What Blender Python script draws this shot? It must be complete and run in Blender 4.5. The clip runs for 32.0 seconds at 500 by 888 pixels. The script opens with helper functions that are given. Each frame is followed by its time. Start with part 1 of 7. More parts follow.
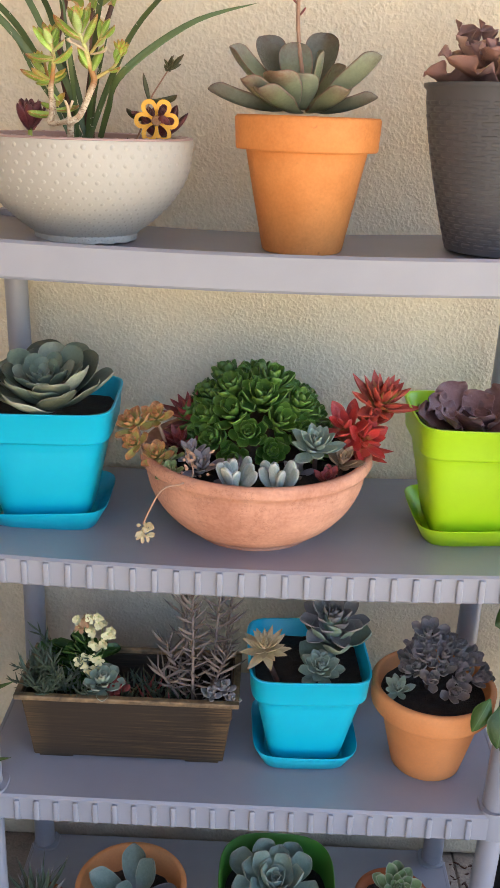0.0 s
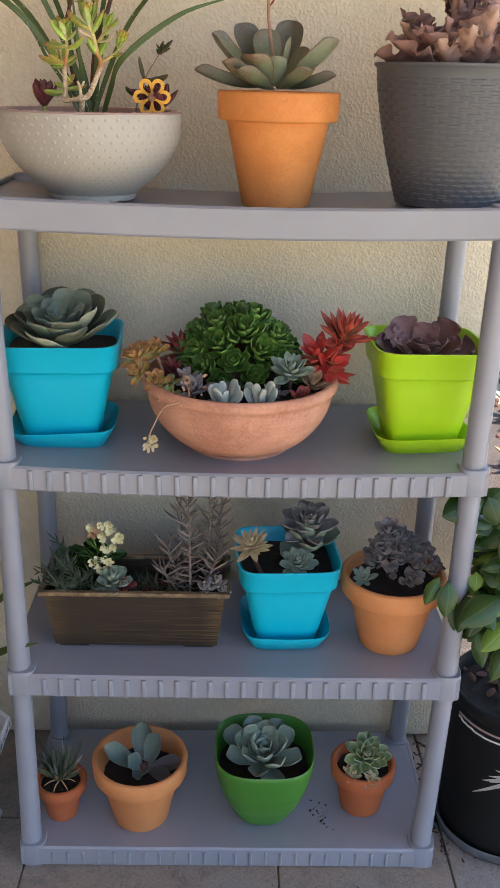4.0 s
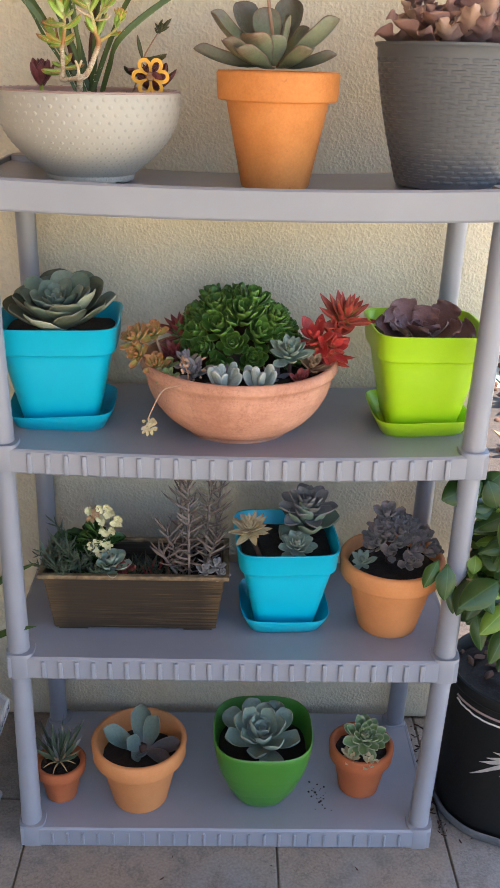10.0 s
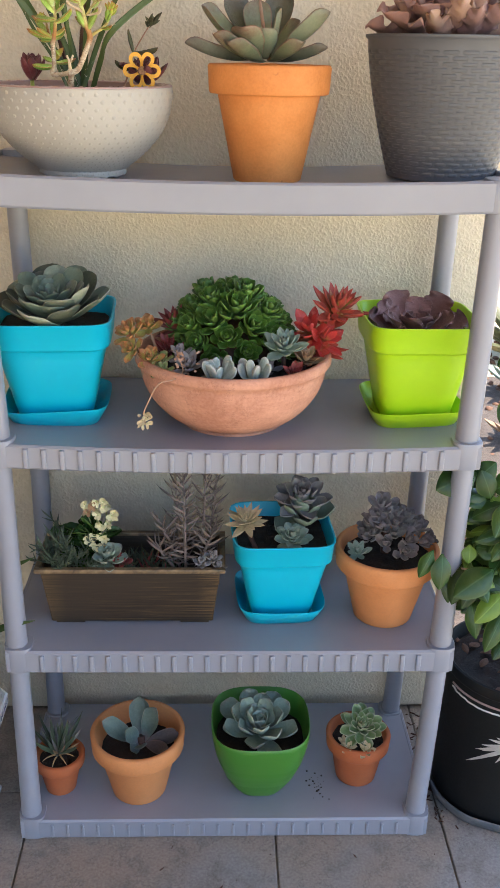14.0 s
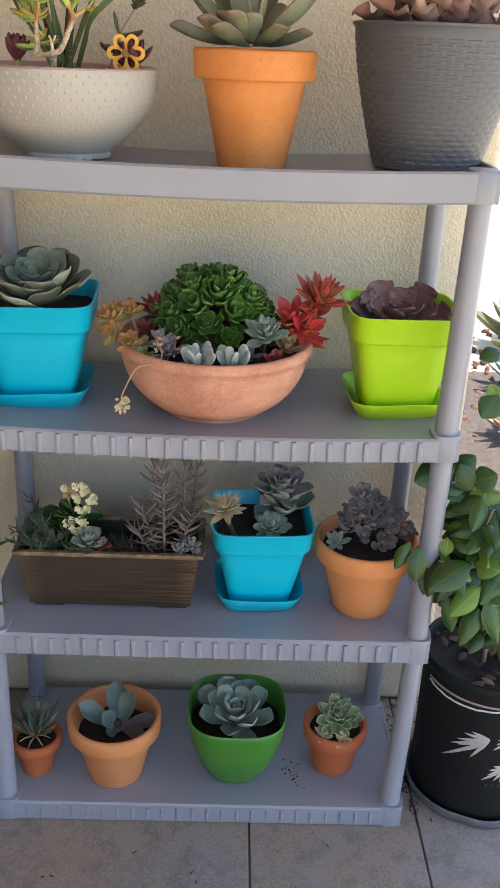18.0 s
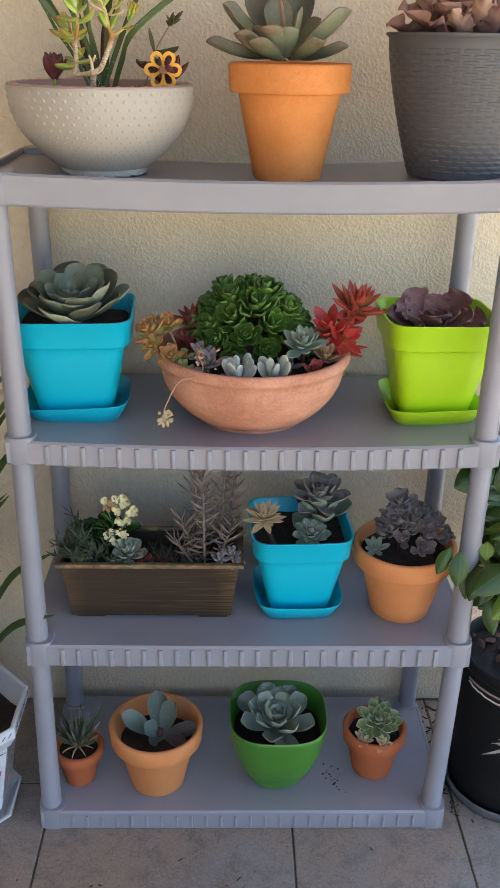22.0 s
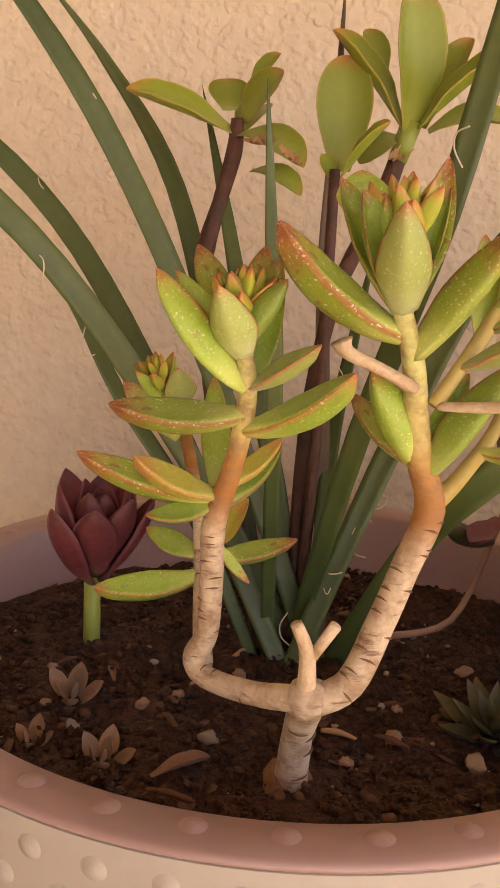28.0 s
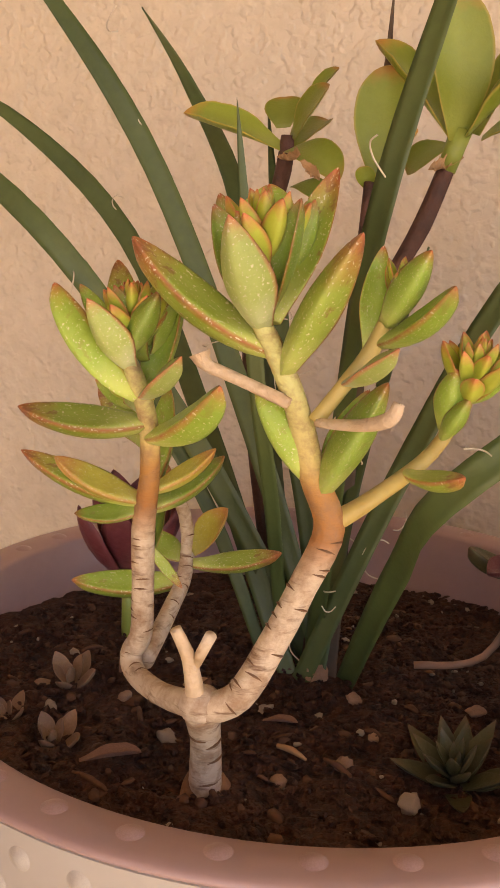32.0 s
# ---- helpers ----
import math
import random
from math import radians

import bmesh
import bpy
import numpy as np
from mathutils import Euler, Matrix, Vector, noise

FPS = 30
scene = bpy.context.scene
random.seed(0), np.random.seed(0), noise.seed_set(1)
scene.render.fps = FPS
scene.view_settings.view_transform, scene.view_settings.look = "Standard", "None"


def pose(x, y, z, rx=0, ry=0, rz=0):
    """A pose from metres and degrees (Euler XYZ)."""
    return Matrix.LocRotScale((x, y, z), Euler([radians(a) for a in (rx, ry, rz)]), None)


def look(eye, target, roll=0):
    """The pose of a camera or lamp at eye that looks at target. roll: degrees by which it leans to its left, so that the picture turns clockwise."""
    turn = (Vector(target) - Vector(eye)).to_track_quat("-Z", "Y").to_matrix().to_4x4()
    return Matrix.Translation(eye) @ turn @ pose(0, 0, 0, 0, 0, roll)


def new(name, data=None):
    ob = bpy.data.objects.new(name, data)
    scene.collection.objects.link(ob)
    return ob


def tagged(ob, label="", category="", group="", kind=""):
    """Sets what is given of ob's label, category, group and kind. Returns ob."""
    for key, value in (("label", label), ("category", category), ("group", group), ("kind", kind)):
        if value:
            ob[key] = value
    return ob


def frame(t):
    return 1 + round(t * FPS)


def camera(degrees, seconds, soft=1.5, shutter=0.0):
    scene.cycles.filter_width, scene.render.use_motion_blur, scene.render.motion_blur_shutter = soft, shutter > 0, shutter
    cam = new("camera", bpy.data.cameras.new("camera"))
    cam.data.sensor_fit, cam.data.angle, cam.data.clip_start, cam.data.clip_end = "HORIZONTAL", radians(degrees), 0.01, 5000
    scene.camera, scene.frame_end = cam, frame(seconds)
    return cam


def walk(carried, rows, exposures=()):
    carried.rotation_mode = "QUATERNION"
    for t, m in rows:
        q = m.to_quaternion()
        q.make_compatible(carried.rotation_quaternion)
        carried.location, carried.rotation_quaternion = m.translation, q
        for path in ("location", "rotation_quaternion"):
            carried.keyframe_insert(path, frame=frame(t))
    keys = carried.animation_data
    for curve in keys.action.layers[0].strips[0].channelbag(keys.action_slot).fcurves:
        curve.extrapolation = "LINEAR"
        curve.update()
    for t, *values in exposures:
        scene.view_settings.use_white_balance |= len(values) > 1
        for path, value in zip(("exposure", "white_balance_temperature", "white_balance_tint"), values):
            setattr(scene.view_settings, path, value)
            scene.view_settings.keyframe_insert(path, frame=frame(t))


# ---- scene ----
cam = camera(30.5, 32.0)
PATH = [
    (0, (0.015, -1.238, 1.591), (-0.01, 0.642, 0.91), 2.1),
    (0.5, (0.046, -1.36, 1.598), (0.008, 0.516, 0.907), 0.3),
    (1, (0.095, -1.457, 1.578), (0.039, 0.418, 0.884), 0.4),
    (1.5, (0.037, -1.497, 1.598), (-0.028, 0.375, 0.898), 0.6),
    (2, (-0.034, -1.519, 1.613), (-0.086, 0.355, 0.917), -0.0),
    (2.5, (-0.023, -1.528, 1.61), (-0.058, 0.35, 0.923), 0.0),
    (3, (-0.015, -1.529, 1.607), (0.019, 0.349, 0.92), 0.7),
    (3.5, (-0.008, -1.525, 1.607), (0.03, 0.335, 0.872), 1.1),
    (4, (-0.011, -1.526, 1.607), (0.033, 0.332, 0.867), 1.5),
    (4.5, (-0.008, -1.524, 1.605), (0.045, 0.33, 0.856), 1.8),
    (6.5, (-0.013, -1.519, 1.601), (0.045, 0.337, 0.858), 2.3),
    (7, (-0.019, -1.523, 1.598), (0.015, 0.333, 0.855), 2.0),
    (8, (-0.018, -1.513, 1.601), (0.013, 0.333, 0.832), 2.1),
    (9, (-0.012, -1.52, 1.602), (0.024, 0.326, 0.832), 1.8),
    (10, (-0.013, -1.523, 1.604), (0.036, 0.321, 0.832), 1.6),
    (11, (-0.013, -1.524, 1.603), (0.044, 0.32, 0.83), 1.6),
    (12, (-0.018, -1.529, 1.606), (0.036, 0.312, 0.827), 1.5),
    (13, (-0.018, -1.527, 1.606), (0.042, 0.311, 0.819), 1.5),
    (14, (-0.022, -1.528, 1.611), (0.048, 0.308, 0.82), 1.2),
    (15, (-0.044, -1.528, 1.604), (0.039, 0.305, 0.809), 1.6),
    (15.5, (0.01, -1.542, 1.61), (0.084, 0.293, 0.818), 2.1),
    (17.5, (0.031, -1.534, 1.606), (0.087, 0.297, 0.802), 2.4),
    (18, (0.036, -1.53, 1.605), (0.086, 0.298, 0.796), 2.4),
    (19, (0.031, -1.532, 1.597), (0.087, 0.294, 0.784), 2.3),
    (20, (0.043, -1.537, 1.6), (0.086, 0.29, 0.788), 2.0),
    (21, (0.04, -1.545, 1.606), (0.084, 0.282, 0.793), 1.7),
    (21.5, (0.01, -1.538, 1.62), (0.045, 0.289, 0.807), 1.0),
    (22, (-0.036, -1.532, 1.628), (0.008, 0.295, 0.816), 1.0),
    (22.5, (-0.061, -1.535, 1.63), (-0.011, 0.3, 0.837), 1.1),
    (23, (-0.062, -1.541, 1.63), (-0.002, 0.297, 0.844), 0.2),
    (23.5, (-0.076, -1.529, 1.615), (-0.014, 0.308, 0.828), -0.5),
    (24, (-0.081, -1.37, 1.597), (-0.004, 0.467, 0.808), -0.6),
    (24.5, (-0.065, -1.091, 1.656), (-0.094, 0.753, 0.881), -0.4),
    (25, (-0.126, -0.852, 1.677), (-0.198, 1.047, 1.054), 0.8),
    (25.5, (-0.203, -0.592, 1.697), (-0.262, 1.33, 1.146), 0.7),
    (27.5, (-0.257, -0.173, 1.696), (-0.346, 1.777, 1.262), 1.4),
    (28, (-0.274, -0.166, 1.696), (-0.331, 1.785, 1.257), 2.8),
    (28.5, (-0.277, -0.159, 1.697), (-0.309, 1.79, 1.25), 2.9),
    (29, (-0.276, -0.158, 1.697), (-0.285, 1.791, 1.249), 3.2),
    (29.5, (-0.262, -0.166, 1.699), (-0.254, 1.782, 1.249), 3.4),
    (30, (-0.255, -0.168, 1.699), (-0.235, 1.778, 1.238), 3.5),
    (30.5, (-0.237, -0.161, 1.686), (-0.29, 1.786, 1.232), 2.9),
    (31, (-0.171, -0.158, 1.688), (-0.726, 1.706, 1.222), 2.3),
    (31.5, (-0.162, -0.161, 1.692), (-0.834, 1.67, 1.249), 2.0),
    (32, (-0.169, -0.15, 1.7), (-0.837, 1.685, 1.268), 1.9),
]
EXPOSURES = ((0, 2.13, 6300, 10), (1.2, 2.13, 6300, 10), (2.4, 2.0, 6300, 11), (3.2, 1.77, 6300, 10), (4.2, 1.71, 6300, 9), (7, 1.94, 6300, 8), (15, 1.99, 6300, 8), (18, 1.83, 6300, 8), (20, 1.81, 6300, 8), (24, 1.80, 6300, 10), (24.5, 2.0, 6500, 12), (24.8, 1.87, 6800, 14), (25, 1.81, 6950, 15), (25.5, 1.70, 7400, 19), (28, 1.80, 8300, 31), (29, 1.80, 8300, 31), (30, 1.82, 8200, 29), (31, 1.71, 8000, 28), (32, 1.75, 7900, 30))
walk(cam, [(t, look(eye, target, roll)) for t, eye, target, roll in PATH], EXPOSURES)

# ---- world, sun, exposure ----
world = bpy.data.worlds.new("sky")
scene.world = world
world.use_nodes = True
wn = world.node_tree
sky = wn.nodes.new("ShaderNodeTexSky")
sky.sky_type = "NISHITA"
sky.sun_disc = False
SUN_EL, SUN_AZ = radians(66), radians(93)
sky.sun_elevation, sky.sun_rotation = SUN_EL, SUN_AZ
wn.links.new(sky.outputs[0], wn.nodes["Background"].inputs[0])
wn.nodes["Background"].inputs[1].default_value = 0.15
sun = new("sun", bpy.data.lights.new("sun", "SUN"))
sun.data.energy, sun.data.angle, sun.data.color = 4.5, radians(0.6), (1.0, 0.93, 0.82)
sun_dir = Vector((math.sin(SUN_AZ) * math.cos(SUN_EL), math.cos(SUN_AZ) * math.cos(SUN_EL), math.sin(SUN_EL)))
sun.matrix_world = look(sun_dir * 20, (0, 0, 0))


# ---- helpers of this scene ----
def part(name, bm, material, parent=None, label="", smooth=True):
    """Links a bmesh as one mesh object under a thing or a part."""
    me = bpy.data.meshes.new(name)
    bm.to_mesh(me)
    bm.free()
    return put_mesh(name, me, material, parent, label, smooth)


def put_mesh(name, me, material, parent=None, label="", smooth=True):
    if smooth:
        me.shade_smooth()
    if material and not me.materials:
        me.materials.append(material)
    ob = new(name, me)
    if material and me.materials[0] is not material:
        ob.material_slots[0].link = "OBJECT"
        ob.material_slots[0].material = material
    if parent:
        ob.parent = parent
    if label:
        ob["label"] = label
    return ob


def sharp(ob, deg=40):
    me = ob.data
    bm = bmesh.new()
    bm.from_mesh(me)
    for e in bm.edges:
        if len(e.link_faces) == 2 and e.calc_face_angle(0) > radians(deg):
            e.smooth = False
    bm.to_mesh(me)
    bm.free()
    return ob


def thing(name, m, label, category, group="", kind=""):
    ob = new(name)
    ob.empty_display_size = 0.02
    ob.matrix_world = m
    return tagged(ob, label, category, group, kind)


def box(bm, x0, x1, y0, y1, z0, z1, bevel=0.0, segs=2):
    made = bmesh.ops.create_cube(bm, size=1.0, matrix=Matrix.LocRotScale(((x0 + x1) / 2, (y0 + y1) / 2, (z0 + z1) / 2), None, (x1 - x0, y1 - y0, z1 - z0)))
    if bevel:
        edges = list({e for v in made["verts"] for e in v.link_edges})
        bmesh.ops.bevel(bm, geom=edges, offset=bevel, segments=segs, affect="EDGES", profile=0.5)
    return bm


def lathe(profile, segs=64, close=True, shape=None):
    """Turns (radius, height) pairs round z; shape(angle) scales the radius."""
    bm = bmesh.new()
    rings = []
    for r, z in profile:
        if r < 1e-6:
            rings.append([bm.verts.new((0, 0, z))])
        else:
            ring = []
            for k in range(segs):
                a = 2 * math.pi * k / segs
                q = r * (shape(a) if shape else 1.0)
                ring.append(bm.verts.new((q * math.cos(a), q * math.sin(a), z)))
            rings.append(ring)
    for a, b in zip(rings, rings[1:]):
        for k in range(segs):
            k2 = (k + 1) % segs
            if len(a) == 1 and len(b) > 1:
                bm.faces.new((a[0], b[k], b[k2]))
            elif len(b) == 1 and len(a) > 1:
                bm.faces.new((a[k], b[0], a[k2]))
            elif len(a) > 1:
                bm.faces.new((a[k], b[k], b[k2], a[k2]))
    bmesh.ops.recalc_face_normals(bm, faces=bm.faces)
    return bm


def superellipse(n):
    """Radius of a rounded square of half-width 1."""
    return lambda a: 1.0 / (abs(math.cos(a)) ** n + abs(math.sin(a)) ** n) ** (1.0 / n)


def along(points, f):
    """The place and direction at the share f of the same smoothed line as tube()."""
    P = [Vector(p) for p in points]
    n = len(P)
    g = min(max(f, 0.0), 0.9999) * (n - 1)
    i = int(g)
    t = g - i
    a, b, c, d = P[max(i - 1, 0)], P[i], P[i + 1], P[min(i + 2, n - 1)]
    p = 0.5 * (2 * b + (c - a) * t + (2 * a - 5 * b + 4 * c - d) * t * t + (3 * b - a - 3 * c + d) * t ** 3)
    q = 0.5 * ((c - a) + 2 * (2 * a - 5 * b + 4 * c - d) * t + 3 * (3 * b - a - 3 * c + d) * t * t)
    return p, q.normalized()


def tube(points, radii, segs=10, cap=True):
    """A tapering tube along a polyline smoothed by Catmull-Rom."""
    pts, rs = [], []
    P = [Vector(p) for p in points]
    R = list(radii) if hasattr(radii, "__len__") else [radii] * len(P)
    n = len(P)
    for i in range(n - 1):
        a, b, c, d = P[max(i - 1, 0)], P[i], P[i + 1], P[min(i + 2, n - 1)]
        steps = 5 if n > 2 else 1
        for k in range(steps):
            t = k / steps
            pts.append(0.5 * (2 * b + (c - a) * t + (2 * a - 5 * b + 4 * c - d) * t * t + (3 * b - a - 3 * c + d) * t ** 3))
            rs.append(R[i] + (R[i + 1] - R[i]) * t)
    pts.append(P[-1]), rs.append(R[-1])
    bm = bmesh.new()
    rings = []
    u = None
    for i, p in enumerate(pts):
        d = (pts[min(i + 1, len(pts) - 1)] - pts[max(i - 1, 0)]).normalized()
        if u is None:
            u = d.cross(Vector((0.31, 0.21, 0.93)))
            if u.length < 0.05:
                u = d.cross(Vector((1, 0, 0)))
        u = (u - d * u.dot(d)).normalized()
        w = d.cross(u)
        rings.append([bm.verts.new(p + rs[i] * (math.cos(2 * math.pi * k / segs) * u + math.sin(2 * math.pi * k / segs) * w)) for k in range(segs)])
    for a, b in zip(rings, rings[1:]):
        for k in range(segs):
            bm.faces.new((a[k], a[(k + 1) % segs], b[(k + 1) % segs], b[k]))
    if cap:
        bm.faces.new(rings[0])
        bm.faces.new(rings[-1])
    bmesh.ops.recalc_face_normals(bm, faces=bm.faces)
    return bm


def leaf_mesh(name, width=0.4, thick=0.1, wide_at=0.6, tip=0.6, bend=30.0, cup=0.15, ruffle=0.0, jag=0.0, rows=9, cols=6, base=0.25, keel=0.0, point=0.0):
    """A leaf of length 1 along +y, upper side +z: width and thickness in lengths; bend lifts the end, cup lifts the sides."""
    def outline(s):
        if s < wide_at:
            u = s / wide_at
            return base + (1 - base) * math.sin(u * math.pi / 2) ** 1.3
        u = (s - wide_at) / (1 - wide_at)
        return max(0.0, 1 - u ** (1.0 / tip + 0.4)) ** (0.5 + point)
    me = bpy.data.meshes.new(name)
    verts, faces, rim = [], [], []
    dirs, pos = [], []
    y = z = 0.0
    steps = [1 - (1 - i / rows) ** 1.7 for i in range(rows + 1)]
    for i in range(rows + 1):
        s = steps[i]
        a = radians(bend) * (s - 0.35)
        pos.append((y, z, a))
        if i < rows:
            y += math.cos(a) * (steps[i + 1] - s)
            z += math.sin(a) * (steps[i + 1] - s)
    top, bot = [], []
    for i in range(rows + 1):
        s = steps[i]
        w = width / 2 * max(0.012, outline(s)) * (1 + ruffle * s * (0.35 * math.sin(s * 38) + 0.25 * math.sin(s * 61 + 1))) * (1 - jag * s * ((s * 9.0) % 1.0))
        yy, zz, a = pos[i]
        tr, br = [], []
        for j in range(cols + 1):
            v = -1 + 2 * j / cols
            v = math.sin(v * math.pi / 2)
            lift = (cup * width * v * v * min(1, s * 2.5) + ruffle * width * abs(v) ** 3 * (math.sin(s * 26 + v * 5) + 0.6 * math.sin(s * 47 - v * 3)) * s) * min(1.0, outline(s) * 1.15)
            th = thick / 2 * (max(0.0, 1 - v * v)) ** 0.5 * (0.35 + 0.65 * math.sin(math.pi * min(0.97, 0.15 + 0.8 * s))) * min(1.0, 0.15 + 1.6 * outline(s))
            nx, nz = -math.sin(a), math.cos(a)
            for row, h in ((tr, lift + th * 0.75), (br, lift - th * (1.25 + keel * (1 - abs(v))))):
                row.append(len(verts))
                verts.append((w * v, yy + nx * h, zz + nz * h))
                rim.append(max(abs(v), (s - 0.9) * 10))
        top.append(tr), bot.append(br)
    for i in range(rows):
        for j in range(cols):
            faces.append((top[i][j], top[i][j + 1], top[i + 1][j + 1], top[i + 1][j]))
            faces.append((bot[i][j], bot[i + 1][j], bot[i + 1][j + 1], bot[i][j + 1]))
        faces.append((top[i][0], top[i + 1][0], bot[i + 1][0], bot[i][0]))
        faces.append((top[i][cols], bot[i][cols], bot[i + 1][cols], top[i + 1][cols]))
    for j in range(cols):
        faces.append((top[0][j], bot[0][j], bot[0][j + 1], top[0][j + 1]))
        faces.append((top[rows][j], top[rows][j + 1], bot[rows][j + 1], bot[rows][j]))
    me.from_pydata(verts, [], faces)
    me.attributes.new("rim", "FLOAT", "POINT").data.foreach_set("value", rim)
    return me


def turn_to(axis):
    return Vector((0, 0, 1)).rotation_difference(Vector(axis).normalized()).to_matrix().to_4x4()


def rosette(parent, me, material, centre, axis=(0, 0, 1), count=24, size=0.1, inner=0.35, low=8.0, high=78.0, spin=0.0, rise=0.15, rnd=None, name="leaf", wide_in=1.0, gap=0.06):
    """Leaves in a spiral: the outer ones long and flat, the inner ones short and upright."""
    rnd = rnd or random.Random(count * 7 + int(size * 1e4))
    m = Matrix.Translation(centre) @ turn_to(axis)
    for i in range(count):
        u = i / max(1, count - 1)
        a = i * 2.39996 + spin + rnd.uniform(-0.12, 0.12)
        ln = size * (1 + (inner - 1) * u ** 1.15) * rnd.uniform(0.93, 1.07)
        tilt = low + (high - low) * u ** 0.9 + rnd.uniform(-5, 5)
        r = size * gap * (1 - u)
        lm = m @ Matrix.Translation((0, 0, size * rise * u)) @ Matrix.Rotation(a, 4, "Z") @ Matrix.Translation((0, r, 0)) @ Matrix.Rotation(radians(tilt), 4, "X") @ Matrix.Rotation(rnd.uniform(-0.12, 0.12), 4, "Y")
        ob = put_mesh(name, me, material, parent)
        ob.matrix_local = lm @ Matrix.Diagonal((ln * (1 + (wide_in - 1) * u), ln, ln, 1))


# ---- materials ----
def nodes(name):
    m = bpy.data.materials.new(name)
    m.use_nodes = True
    return m, m.node_tree.nodes, m.node_tree.links, m.node_tree.nodes["Principled BSDF"]


def noise_tex(n, l, scale, detail=4.0, rough=0.55, coord=None):
    tc = coord or n.new("ShaderNodeTexCoord").outputs["Object"]
    t = n.new("ShaderNodeTexNoise")
    t.inputs["Scale"].default_value, t.inputs["Detail"].default_value, t.inputs["Roughness"].default_value = scale, detail, rough
    l.new(tc, t.inputs["Vector"])
    return t


def ramp(n, l, source, stops):
    r = n.new("ShaderNodeValToRGB")
    e = r.color_ramp.elements
    while len(e) < len(stops):
        e.new(0.5)
    for k, (p, c) in enumerate(stops):
        e[k].position, e[k].color = p, (*c, 1)
    l.new(source, r.inputs[0])
    return r.outputs["Color"]


def mix(n, l, fac, a, b, mode="MIX"):
    x = n.new("ShaderNodeMix")
    x.data_type, x.blend_type = "RGBA", mode
    for sock, val in ((x.inputs[0], fac), (x.inputs[6], a), (x.inputs[7], b)):
        if hasattr(val, "links"):
            l.new(val, sock)
        else:
            sock.default_value = val if isinstance(val, float) else (*val, 1)
    return x.outputs[2]


def bumped(n, l, bsdf, height, strength, distance):
    b = n.new("ShaderNodeBump")
    b.inputs["Strength"].default_value, b.inputs["Distance"].default_value = strength, distance
    l.new(height, b.inputs["Height"])
    l.new(b.outputs[0], bsdf.inputs["Normal"])
    return b


def surface(name, dark, light, scale=8.0, fine=120.0, rough=0.5, bump=0.2, depth=0.001, spec=0.5, vary=0.0, sss=0.0, grain=0.12):
    """A plain two-scale material: blotches, grain and fine relief."""
    m, n, l, p = nodes(name)
    big, small = noise_tex(n, l, scale), noise_tex(n, l, fine, 3.0)
    col = ramp(n, l, big.outputs[0], ((0.3, dark), (0.7, light)))
    col = mix(n, l, grain, col, ramp(n, l, small.outputs[0], ((0.3, tuple(c * 0.6 for c in dark)), (0.7, tuple(min(1, c * 1.25) for c in light)))))
    if vary:
        info = n.new("ShaderNodeObjectInfo")
        hsv = n.new("ShaderNodeHueSaturation")
        mr = n.new("ShaderNodeMapRange")
        mr.inputs["To Min"].default_value, mr.inputs["To Max"].default_value = 1 - vary, 1 + vary
        l.new(info.outputs["Random"], mr.inputs["Value"])
        l.new(mr.outputs[0], hsv.inputs["Value"])
        l.new(col, hsv.inputs["Color"])
        col = hsv.outputs[0]
    l.new(col, p.inputs["Base Color"])
    rr = n.new("ShaderNodeMapRange")
    rr.inputs["To Min"].default_value, rr.inputs["To Max"].default_value = rough * 0.8, min(1, rough * 1.2)
    l.new(small.outputs[0], rr.inputs["Value"])
    l.new(rr.outputs[0], p.inputs["Roughness"])
    p.inputs["Specular IOR Level"].default_value = spec
    if bump:
        bumped(n, l, p, small.outputs[0], bump, depth)
    if sss:
        p.inputs["Subsurface Weight"].default_value = sss
        p.inputs["Subsurface Radius"].default_value = (0.004, 0.004, 0.002)
    return m


